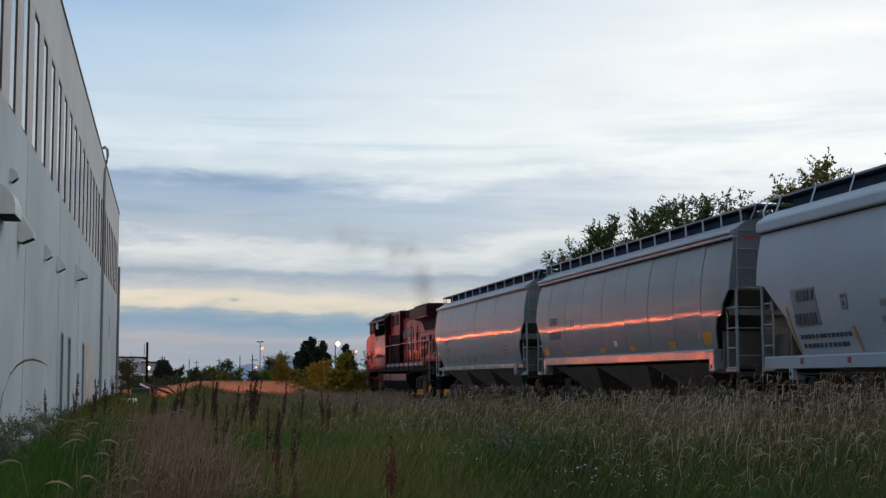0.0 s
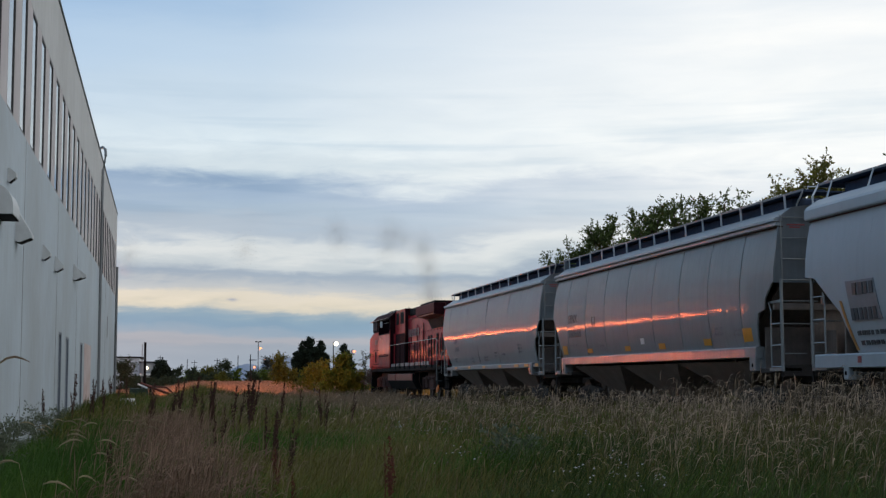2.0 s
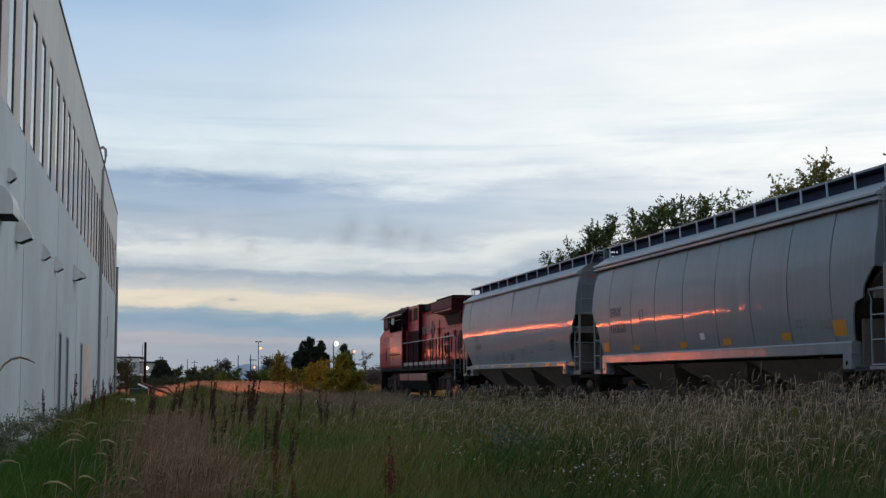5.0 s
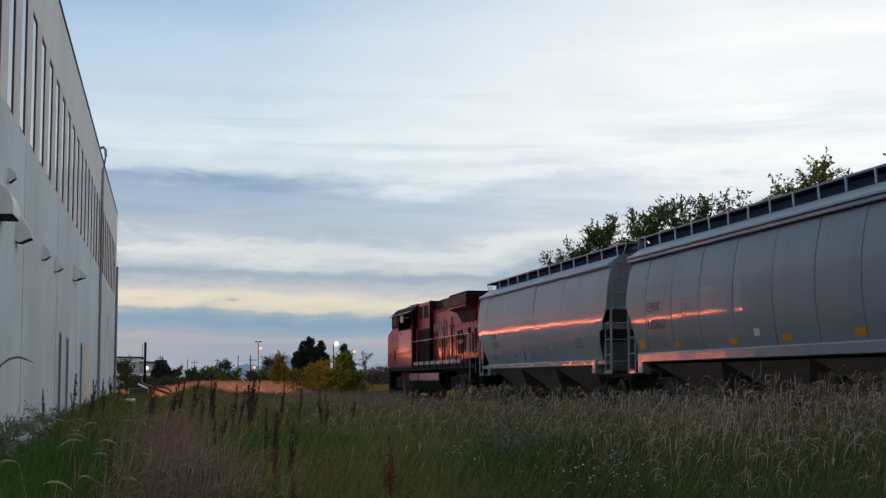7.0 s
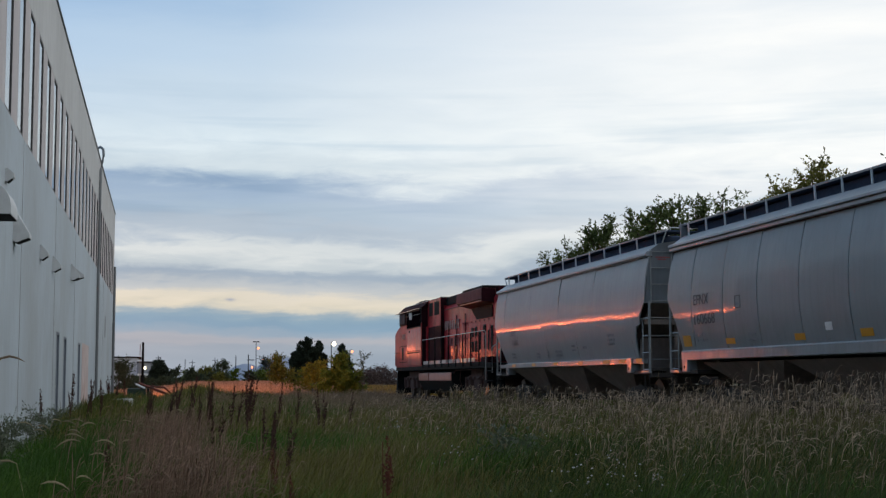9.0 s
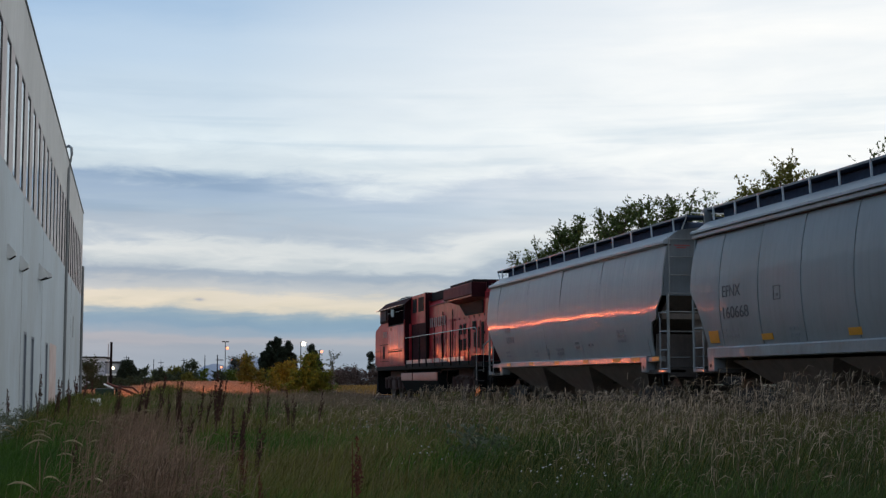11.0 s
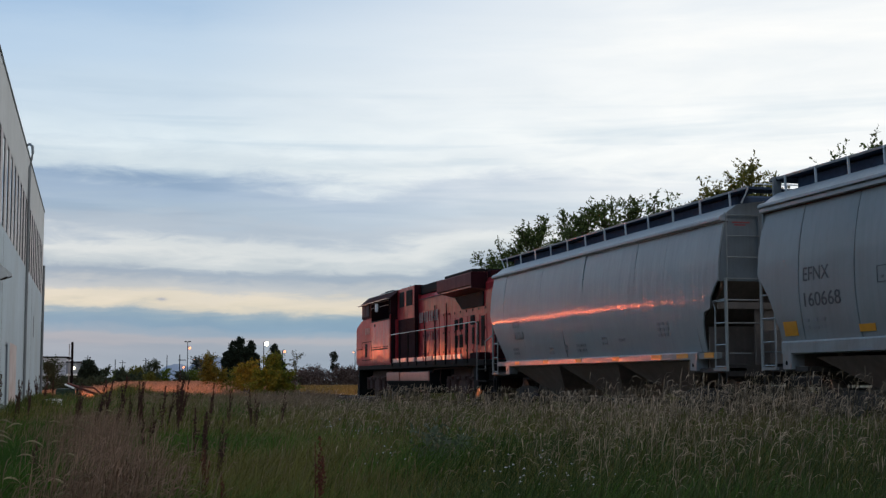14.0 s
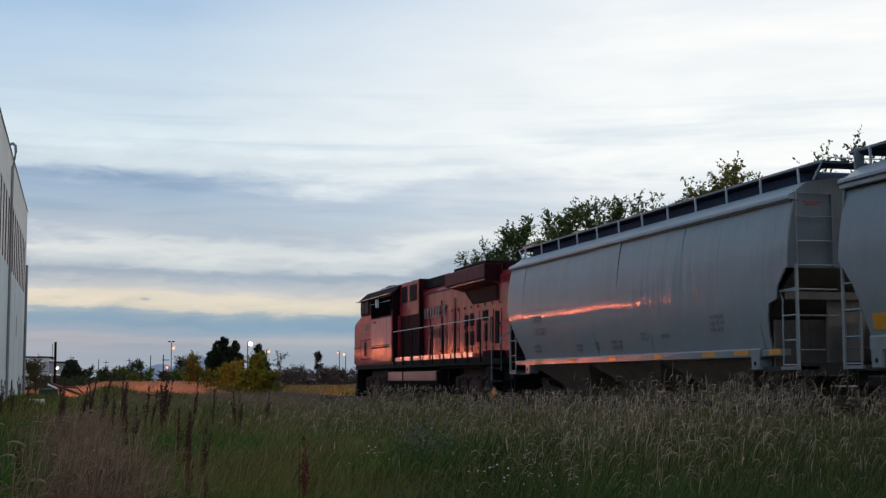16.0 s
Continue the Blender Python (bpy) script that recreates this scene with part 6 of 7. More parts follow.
# ---- grasses ----
def blades(name, label, pts, heights, width, lean, mat, rng, bend=0.35, head=None, head_len=0.16, head_w=0.02, wind=(0.25, -0.1), nod=(0.1, 0.8), turn=0.7):
    """Curved tapering blades, one strip each; with head, a drooping seed head in its own object."""
    n = len(pts)
    an = rng.uniform(0, 2 * np.pi, n)
    d = np.stack([np.cos(an), np.sin(an)], 1)
    side = np.stack([-d[:, 1], d[:, 0]], 1)
    ln = (rng.normal(0, lean, n))[:, None] * d * heights[:, None] + np.array(wind)[None] * heights[:, None] * rng.uniform(0.2, 1, n)[:, None]
    zero = np.zeros((n, 1))
    p0 = np.concatenate([pts, np.full((n, 1), -0.02)], 1)
    p1 = np.concatenate([pts + ln * 0.35, heights[:, None] * 0.6], 1)
    p2 = np.concatenate([pts + ln * (0.8 + bend), heights[:, None]], 1)
    s = np.concatenate([side, zero], 1) * (width * rng.uniform(0.6, 1.3, n))[:, None]
    v = np.stack([p0 - s, p0 + s, p1 + s * 0.8, p1 - s * 0.8, p2], 1).reshape(-1, 3)
    i = np.arange(n)[:, None] * 5
    f = np.concatenate([i + np.array([0, 1, 2, 3])], 1).tolist() + (i + np.array([3, 2, 4])).tolist()
    ob = arrays(name, v.tolist(), f, mat)
    tagged(ob, label, "grass", kind="stuff")
    if head is not None:
        k = rng.random(n) < head[1]
        q, m = p2[k], int(k.sum())
        L = (head_len * rng.uniform(0.55, 1.35, m))[:, None]
        an = np.arctan2(wind[1], wind[0]) + rng.normal(0, turn, m)
        d = np.stack([np.cos(an), np.sin(an), np.zeros(m)], 1)
        nrm = np.stack([-np.sin(an), np.cos(an), np.zeros(m)], 1)
        up = np.array([0, 0, 1.0])
        arch = rng.uniform(*nod, m)[:, None]      # from upright to nodding
        w = (head_w * rng.uniform(0.6, 1.3, m))[:, None]
        rows = []
        for a, z0, z1, f in ((0.0, 0.0, 0.0, 0.25), (0.22, 0.42, 0.30, 1.0), (0.55, 0.85, 0.34, 0.85), (1.0, 1.2, 0.02, 0.1)):
            c = q + d * L * a * arch + up * L * (z0 * (1 - arch) + z1 * arch) - up * L * 0.1
            rows.append(np.stack([c + nrm * w * f, c + up * w * f * 0.9, c - nrm * w * f, c - up * w * f * 0.6], 1))
        vv = np.stack(rows, 1).reshape(-1, 3)
        j = np.arange(m)[:, None] * 16
        ff = []
        for r in range(3):
            for e in range(4):
                ff += (j + np.array([r * 4 + e, r * 4 + (e + 1) % 4, r * 4 + 4 + (e + 1) % 4, r * 4 + 4 + e])).tolist()
        hb = arrays("seed_heads", vv.tolist(), ff, head[0])
        tagged(hb, "pale nodding grass seed heads over the field", "grass", kind="stuff")


def scatter(rng, n, y0, y1, a0, a1, power=1.0):
    """Points in a wedge of the field, between two bearings (degrees right of +y), kept off the wall and the track bed."""
    y = (y0 ** (1 + power) + rng.random(n * 2) * (y1 ** (1 + power) - y0 ** (1 + power))) ** (1 / (1 + power))
    a = np.radians(rng.uniform(a0, a1, n * 2))
    x = y * np.tan(a)
    ok = (x > W_X0 + B_SLOPE * y + 0.05) & (np.abs(x - TRACK_X) > 2.1) & (x < 30) | (y > W_Y1 + 1) & (np.abs(x - TRACK_X) > 2.1)
    return np.stack([x, y], 1)[ok][:n]


def patch(p, scale, seed):
    return np.array([noise.noise((a * scale, b * scale, seed)) for a, b in p])


def bearing(p):
    return np.degrees(np.arctan2(p[:, 0], p[:, 1]))


def make_grass():
    rng = np.random.default_rng(5)
    # lush green under-storey, thickest by the wall and in the hollow before the track
    for y0, y1, n, w in ((5, 11, 34000, 0.0034), (11, 20, 42000, 0.0048), (20, 36, 38000, 0.0078), (36, 76, 26000, 0.014)):
        p = scatter(rng, n, y0, y1, -12, 36)
        az = bearing(p)
        h = 0.40 + 0.18 * patch(p, 0.35, 1.5) + rng.normal(0, 0.08, len(p))
        h = h + 0.14 * np.clip((az - 14) / 8, 0, 1)
        wall = p[:, 0] - (W_X0 + B_SLOPE * p[:, 1])       # low beside the wall
        side = np.interp(p[:, 1], [10, 14, 22, 32, 45, 65], [0.65, 0.5, 0.6, 1.1, 1.5, 1.3])
        h *= np.where(p[:, 1] < W_Y1 + 3, side + (1 - side) * np.clip((wall - 0.4) / 1.6, 0, 1), 1)
        if y0 >= 36:
            h *= np.where(az < 6, 0.95, np.where(az < 11.5, 0.5, 0.9))
        lush = patch(p, 0.45, 7.7) + 0.5 * (az < -0.5) * (p[:, 1] < 30) - 0.2 * (az > 15) * (p[:, 1] > 9) > 0.05
        deepgrass = (rng.random(len(p)) < 0.75 * np.clip((az - 11) / 5, 0, 1)) & (p[:, 1] < 17)
        for k, mat, label in ((lush & ~deepgrass, M["lush"], "lush bright green meadow grass"), (~lush & ~deepgrass, M["grass"], "olive green meadow grass"), (deepgrass, M["deepgrass"], "darker green grass under the seeding grass")):
            if not k.any():
                continue
            blades("green_grass", label, p[k], np.clip(h[k], 0.12, 1.1), w, 0.5, mat, rng, 0.6)
    # rank growth along the foot of the wall
    y = rng.uniform(24, W_Y1 + 2, 6000)
    off = rng.gamma(1.6, 0.35, 6000) + 0.06
    p = np.stack([W_X0 + B_SLOPE * y + off, y], 1)
    h = np.interp(y, [24, 32, 45, 65], [0.30, 0.5, 0.66, 0.58]) * np.clip(1.1 - 0.35 * off, 0.4, 1.1) + rng.normal(0, 0.08, 6000)
    dark = rng.random(6000) < 0.5
    for k, mat, label in ((dark, M["deepgrass"], "rank dark grass along the foot of the wall"), (~dark, M["grass"], "olive green grass along the foot of the wall")):
        blades("green_grass", label, p[k], np.clip(h[k], 0.12, 1.2), 0.012, 0.3, mat, rng, 0.5)
    # dry stalks with seed heads, tallest beside the track
    for y0, y1, n, w, hw, lo in ((7.5, 11, 3000, 0.0014, 0.0036, 16), (11, 15, 5600, 0.0017, 0.0044, 14), (15, 21, 8200, 0.0024, 0.0056, 10), (21, 34, 15000, 0.0036, 0.0085, 4), (34, 76, 18000, 0.007, 0.014, 3)):
        p = scatter(rng, n, y0, y1, lo - 4, 36)
        az = bearing(p)
        keep = (rng.random(len(p)) < np.clip((az - lo) / 8, 0.04, 1)) & (patch(p, 0.9, 12.0) + rng.normal(0, 0.16, len(p)) > -0.08)
        keep &= rng.random(len(p)) > 0.4 * np.clip((az - 28) / 2, 0, 1)
        p, az = p[keep], az[keep]
        h = 0.43 + 0.27 * np.clip((az - 16) / 10, 0, 1) + 0.26 * patch(p, 0.6, 3.3) + rng.normal(0, 0.13, len(p))
        h += np.where(p[:, 1] > 30, 0.08, 0.22) * (rng.random(len(p)) < 0.16)      # a few stand clear of the rest
        h -= 0.14 * np.clip((15 - p[:, 1]) / 6, 0, 1)
        h += 0.10 * np.clip((az - 10) / 2, 0, 1) * np.clip((22 - az) / 3, 0, 1) * (p[:, 1] > 18)
        h += 0.05 * np.clip((az - 22) / 6, 0, 1) + 0.04 * np.clip((az - 26) / 4, 0, 1)
        if y0 >= 34:
            h *= np.where(az < 11.5, 0.45, np.where(az < 17, 1.4, 0.95))
        blades("dry_grass", "tall dry grass going to seed beside the track", p, np.clip(h, 0.25, np.where(az < 20, 0.85, 1.15)), w, 0.16, M["dry"], rng, 0.35, (M["head"], 0.85 if y0 < 21 else 0.55), 0.14 if y0 < 15 else 0.18, hw * 0.8, wind=(0.10, -0.05), nod=(0.15, 1.0), turn=1.1)
    # fine brownish grass, with one dense haze of it near the wall
    for y0, y1, n, w, hw in ((8, 20, 1500, 0.0022, 0.005), (20, 62, 9000, 0.005, 0.010)):
        p = scatter(rng, n, y0, y1, -10, 14)
        p = p[(patch(p, 0.25, 9.1) > (0.12 if y0 < 20 else -0.08)) & (p[:, 0] > np.where(p[:, 1] < 16, -0.4, -1.6)) & ((p[:, 1] < 28) | (bearing(p) < 12))]
        h = 0.50 + 0.10 * patch(p, 0.4, 4.4) + rng.normal(0, 0.08, len(p))
        h *= np.where((bearing(p) > 6) & (p[:, 1] > 28), 0.7, 1)
        blades("bent_grass", "fine brownish bent grass in the meadow", p, np.clip(h, 0.2, 0.9), w, 0.2, M["pink"], rng, 0.3, (M["pink"], 0.7), 0.10, hw * 0.55)
    y = 8.3 + 17 * rng.random(4800) ** 1.5
    p = np.stack([rng.normal(-0.02, 0.24, len(y)) * (1 + 0.02 * (y - 8)) + 0.12 * np.sin(y * 0.7), y], 1)
    blades("bent_grass", "hazy pinkish-brown patch of bent grass", p, np.clip(0.44 + 0.1 * patch(p, 0.9, 2.2) + rng.normal(0, 0.07, len(p)), 0.2, 0.72), 0.0016, 0.24, M["haze"], rng, 0.35, (M["haze"], 0.85), 0.22, 0.0036)
    # bright low green in the angle by the wall
    y = 8.0 + 15 * rng.random(13000) ** 1.4
    p = np.stack([np.minimum(rng.normal(-1.15, 0.42, len(y)), -0.35 + 0.12 * np.sin(y)), y], 1)
    p = p[(p[:, 0] > W_X0 + B_SLOPE * p[:, 1] + 0.05) & (patch(p, 1.1, 8.8) + rng.normal(0, 0.15, len(p)) > -0.22)]
    blades("green_grass", "bright low green grass in the angle by the wall", p, np.clip(0.34 + 0.12 * patch(p, 0.8, 5.2) + rng.normal(0, 0.05, len(p)), 0.15, 0.55), 0.0045, 0.45, M["bright"], rng, 0.6)
    # lit dry meadow past the building; part of the lamplight is in its colour
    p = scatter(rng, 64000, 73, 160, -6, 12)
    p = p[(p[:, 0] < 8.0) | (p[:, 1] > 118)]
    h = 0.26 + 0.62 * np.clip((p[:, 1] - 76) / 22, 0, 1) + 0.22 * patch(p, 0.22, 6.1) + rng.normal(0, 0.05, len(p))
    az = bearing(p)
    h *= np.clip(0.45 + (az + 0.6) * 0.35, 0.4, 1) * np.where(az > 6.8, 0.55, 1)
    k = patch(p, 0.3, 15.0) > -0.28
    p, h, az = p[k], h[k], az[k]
    for k, mat, label in ((az <= 6.8, M["tawny_lit"], "dry tawny meadow beyond the building, lamplight partly in its colour"), (az > 6.8, M["straw_lit"], "rough grass along the rails, lamp orange put into its colour")):
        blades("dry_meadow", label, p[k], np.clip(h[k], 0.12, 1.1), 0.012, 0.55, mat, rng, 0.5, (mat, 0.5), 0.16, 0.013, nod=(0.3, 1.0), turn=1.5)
    p = scatter(rng, 16000, 50, 190, 5, 16)
    d = np.abs(p[:, 0] - TRACK_X)
    p = p[(d < 9) & (d > 2.1)]
    blades("dry_meadow", "low dry grass beside the rails, lamp orange put into its colour", p, np.clip(0.15 + rng.normal(0, 0.05, len(p)), 0.05, 0.35), 0.02, 0.4, M["straw_lit"], rng, 0.3)
    # rough green hump before the lit meadow
    p = np.stack([rng.normal(1.6, 1.3, 4200), rng.normal(72, 1.4, 4200)], 1)
    h = 0.80 * np.exp(-((p[:, 0] - 1.5) / 1.7) ** 2) * (1 + 0.5 * patch(p, 1.3, 3.0)) + rng.normal(0, 0.12, len(p))
    blades("green_grass", "rough green grass hump before the lit meadow", p, np.clip(h, 0.15, 1.1), 0.016, 0.35, M["grass"], rng, 0.5)
    # fine pinkish grass that runs up into the lit meadow
    p = scatter(rng, 9000, 52, 77, 1.5, 9.5)
    p = p[patch(p, 0.35, 21.0) > -0.12]
    blades("bent_grass", "fine brownish bent grass before the lit meadow", p, np.clip(0.42 + 0.22 * patch(p, 0.5, 22.0) + rng.normal(0, 0.08, len(p)), 0.15, 0.8), 0.007, 0.3, M["pink"], rng, 0.4, (M["pink"], 0.7), 0.14, 0.008, nod=(0.2, 1.0), turn=1.2)
    # uneven dark tufts along the edge of the lit meadow
    c = np.stack([rng.uniform(-1.6, 7.5, 46), rng.uniform(62, 74, 46)], 1)
    tall = rng.uniform(0.3, 0.72, 46) * np.where(c[:, 0] > 4.5, 0.75, 1)
    j = rng.integers(0, 46, 5200)
    p = c[j] + rng.normal(0, 1, (5200, 2)) * np.array([0.22, 0.25])
    k = rng.random(5200) < 0.5
    for k, mat, label in ((k, M["grass"], "rough olive tufts before the lit meadow"), (~k, M["deepgrass"], "rough dark tufts before the lit meadow")):
        blades("grass_tufts", label, p[k], np.clip(tall[j][k] * rng.uniform(0.5, 1.15, int(k.sum())), 0.12, 0.9), 0.013, 0.4, mat, rng, 0.5)
    # the field round and behind the camera, and beyond the track
    p = np.stack([rng.uniform(-1.9, 11.2, 15000), rng.uniform(-12, 6.5, 15000)], 1)
    p = p[(np.hypot(p[:, 0], p[:, 1]) > 0.7)]
    k = rng.random(len(p)) < 0.5
    for k, mat, label in ((k, M["lush"], "lush bright green meadow grass"), (~k, M["grass"], "olive green meadow grass")):
        blades("green_grass", label, p[k], np.clip(0.26 + rng.normal(0, 0.06, int(k.sum())), 0.1, 0.4), 0.006, 0.5, mat, rng, 0.5)
    p = np.stack([rng.uniform(17.2, 36, 14000), rng.uniform(-10, 130, 14000)], 1)
    h = np.clip(0.4 + 0.2 * patch(p, 0.3, 2.0) + rng.normal(0, 0.1, len(p)), 0.12, 0.8)
    far = p[:, 1] > 96
    for k, mat, label in ((far, M["straw_lit"], "rough dry grass beyond the track, lamp orange put into its colour"), (~far, M["deepgrass"], "dark rank grass under the tree row")):
        blades("rough_grass", label, p[k], h[k], 0.022, 0.5, mat, rng, 0.5)
    # white flower heads
    vs, fs, stems, stem_faces = [], [], [], []
    rnd = random.Random(3)
    spots = [(16.5, 10.2), (17.8, 10.8), (18.6, 10.4), (9.0, 20.0), (9.6, 21.0), (10.5, 22.0), (11.2, 19.0), (12.5, 24.0), (13.4, 20.0), (14.2, 22.0), (16.8, 17.0), (15.4, 16.0), (20.0, 9.4), (12.0, 13.0), (21.0, 14.0)]
    for a, y in spots:
        for k in range(12):
            yy = y + rnd.gauss(0, 0.5)
            x = yy * math.tan(radians(a + rnd.gauss(0, 0.55)))
            z = 0.44 + rnd.gauss(0, 0.05)
            r = rnd.uniform(0.006, 0.012)
            i = len(vs)
            ring = [(x + r * math.cos(q * 1.0472), yy + r * math.sin(q * 1.0472), z + 0.006 * (q % 2)) for q in range(6)]
            vs += ring + [(x, yy, z + 0.012)]
            fs += [(i + q, i + (q + 1) % 6, i + 6) for q in range(6)]
            j = len(stems)
            stems += [(x, yy, z + 0.008), (x - 0.002, yy, z - 0.45), (x + 0.002, yy, z - 0.45)]
            stem_faces.append((j, j + 1, j + 2))
    tagged(arrays("white_flowers", vs, fs, M["flower"]), "small white flower heads in the grass", "flowers", kind="stuff")
    tagged(arrays("flower_stems", stems, stem_faces, M["deepgrass"]), "thin green flower stems in the grass", "flowers", kind="stuff")


M["haze"] = material("pinkish_bent_grass", (0.38, 0.255, 0.19), 0.85, var=0.3, scale=0.5, island=True, rnd=0.45, trans=0.3, spec=0.15)
M["bright"] = material("bright_low_grass", (0.056, 0.128, 0.024), 0.6, var=0.35, scale=0.7, island=True, rnd=0.5, trans=0.45, spec=0.15)
# darker green than the other grasses
M["deepgrass"] = material("dark_green_grass", (0.039, 0.067, 0.014), 0.6, var=0.35, scale=0.7, island=True, rnd=0.3, trans=0.35, spec=0.15)
M["lush"] = material("lush_grass", (0.080, 0.162, 0.024), 0.6, var=0.45, scale=0.7, island=True, rnd=0.55, trans=0.4, spec=0.15)
# dry grass, warmed in colour where the yard lamp's orange light hardly reaches
M["straw_lit"] = material("lamplit_straw_grass", (0.32, 0.19, 0.046), 0.8, var=0.35, scale=0.5, island=True, rnd=0.5, trans=0.3)
# dry grass, raised and reddened to carry part of the yard lamp's light
M["tawny_lit"] = material("lamplit_tawny_meadow", (0.52, 0.29, 0.18), 0.8, var=0.25, scale=0.3, island=True, rnd=0.45, trans=0.3)
make_grass()


# ---- weeds that can be told apart ----
def dock_plant(seed, mat="dock", label="dried dark brown dock plant with crowded seed spikes"):
    """Dried dock: a stiff stalk with crowded dark brown seed spikes."""
    rnd = random.Random(seed)
    t = thing("dock_plant", label, "weed", group="dried docks in the meadow")
    part("stalk", bar([(0, 0, -0.03), (0.03 * rnd.uniform(-1, 1), 0.02, 0.5), (0.05 * rnd.uniform(-1, 1), 0.0, 1.0)], 0.007, 5, 0.003), M[mat], t)
    spikes = [((0, 0, 0.40), (0, 0, 1.04))]
    for k in range(4):
        an, z = rnd.uniform(0, 6.28), rnd.uniform(0.42, 0.74)
        L = rnd.uniform(0.16, 0.3)
        spikes.append(((0, 0, z), (L * 0.22 * math.cos(an), L * 0.22 * math.sin(an), z + L)))
    for a, b in spikes:
        vs, fs = [], []
        a, b = Vector(a), Vector(b)
        for k in range(int(70 * (b - a).length / 0.35)):
            u = rnd.random()
            if rnd.random() < 0.3 + 0.3 * math.sin(u * 22):
                continue
            c = a.lerp(b, u) + Vector((rnd.gauss(0, 0.011), rnd.gauss(0, 0.011), 0)) * (1.15 - 0.6 * u)
            r = rnd.uniform(0.006, 0.012)
            d = Vector((rnd.gauss(0, 1), rnd.gauss(0, 1), rnd.gauss(0, 1))).normalized()
            e = d.orthogonal().normalized()
            i = len(vs)
            vs += [tuple(c + d * r * 1.3), tuple(c + e * r), tuple(c - d * r * 1.3), tuple(c - e * r), tuple(c + d.cross(e) * r), tuple(c - d.cross(e) * r)]
            fs += [(i, i + 1, i + 4), (i + 1, i + 2, i + 4), (i + 2, i + 3, i + 4), (i + 3, i, i + 4), (i + 1, i, i + 5), (i + 2, i + 1, i + 5), (i + 3, i + 2, i + 5), (i, i + 3, i + 5)]
        tagged(arrays("seed_spike", vs, fs, M[mat], t), kind="stuff")
    return t


def make_weeds():
    rnd = random.Random(8)
    protos = [dock_plant(k) for k in range(3)]
    spots = [(3.85, 14.8, 0.86), (3.98, 15.0, 0.80), (4.3, 12.6, 0.78), (4.75, 12.2, 0.72), (0.62, 22, 1.15), (0.5, 23, 1.05), (-0.25, 22, 1.04), (-0.7, 24, 1.0), (-0.9, 23, 1.0), (1.2, 20, 0.86), (1.45, 22, 1.06),
             (1.7, 22, 1.02), (1.62, 23, 1.0), (2.4, 22, 1.0), (2.15, 17, 0.75), (1.85, 16, 0.72), (3.0, 22, 1.10), (3.1, 23, 1.05), (3.3, 22, 1.18), (3.25, 24, 1.0), (2.7, 24, 0.9), (-4.85, 26, 0.9), (-3.85, 28, 1.2),
             (-3.3, 30, 1.05), (-2.6, 29, 1.0), (-3.0, 31, 1.1), (6.2, 22, 0.90), (6.35, 21, 0.84), (5.2, 26, 0.9), (7.3, 24, 0.85), (-2.2, 12.0, 0.6), (-2.7, 45, 1.1), (-2.45, 50, 1.2), (-2.3, 54, 1.2), (-2.05, 59, 1.25), (-2.2, 47, 1.0), (-1.7, 52, 1.1), (0.1, 27, 1.1), (4.4, 30, 1.0)]
    for i, (a, y, h) in enumerate(spots):
        m = pose(y * math.tan(radians(a)), y, 0, rnd.uniform(-5, 5), rnd.uniform(-3, 13), 0) @ pose(0, 0, 0, 0, 0, rnd.uniform(0, 360))
        ob = protos[i] if i < 3 else copy_thing(protos[i % 3], Matrix())
        ob.matrix_basis = m @ Matrix.Diagonal((h, h, h * 1.08, 1))
    for k, (a, y, h) in enumerate(((8.95, 8.4, 0.78), (4.4, 10.5, 0.62), (5.0, 9.6, 0.5))):
        red = dock_plant(31 + k, "sorrel", "rust-red sorrel plant going to seed in the grass")
        red.matrix_basis = pose(y * math.tan(radians(a)), y, 0, rnd.uniform(-5, 5), rnd.uniform(-5, 5), 40 * k) @ Matrix.Diagonal((h, h, h, 1))
    # arching foxtail heads by the wall
    vs, fs = [], []
    near = [(-5.5, 8.6, 0.66, 0.20), (-5.2, 8.4, 0.55, 0.17), (-2.2, 8.8, 0.54, 0.17), (-1.9, 8.3, 0.49, 0.15), (-3.0, 11.5, 0.66, 0.16), (-2.6, 13.5, 0.74, 0.16)]
    for k in range(30):
        if k < len(near):
            a, y, h, L = near[k]
            x = y * math.tan(radians(a))
        else:
            y = rnd.uniform(10, 22)
            x = max(W_X0 - 0.005 * y + 0.15, y * math.tan(radians(rnd.uniform(-6, 0.2))))
            h = rnd.uniform(0.42, 0.62) * (0.9 if y < 11 else 1.15)
            L = rnd.uniform(0.13, 0.22)
        an = rnd.uniform(-0.6, 0.6) + (3.1 if rnd.random() < 0.3 else 0.0)
        stem = [Vector((x, y, 0)), Vector((x + 0.02, y, h * 0.6)), Vector((x + 0.05 * math.cos(an), y + 0.05 * math.sin(an), h))]
        tip = [stem[-1] + Vector((L * u * math.cos(an), L * u * math.sin(an), L * (0.5 * u - 0.75 * u * u))) for u in (0, 0.25, 0.5, 0.75, 1.0)]
        pts = stem[:-1] + tip
        rr = [0.0012, 0.0012, 0.002, 0.0065, 0.0078, 0.0062, 0.001]
        base = len(vs)
        for p, r in zip(pts, rr):
            for q in range(5):
                vs.append((p.x - math.sin(an) * r * math.cos(q * 1.2566), p.y + math.cos(an) * r * math.cos(q * 1.2566), p.z + r * math.sin(q * 1.2566)))
        for q in range(len(pts) - 1):
            for e in range(5):
                fs.append((base + q * 5 + e, base + q * 5 + (e + 1) % 5, base + q * 5 + 5 + (e + 1) % 5, base + q * 5 + 5 + e))
    tagged(arrays("foxtail_grass", vs, fs, M["fox"]), "pale arching foxtail heads near the wall", "grass", kind="stuff")
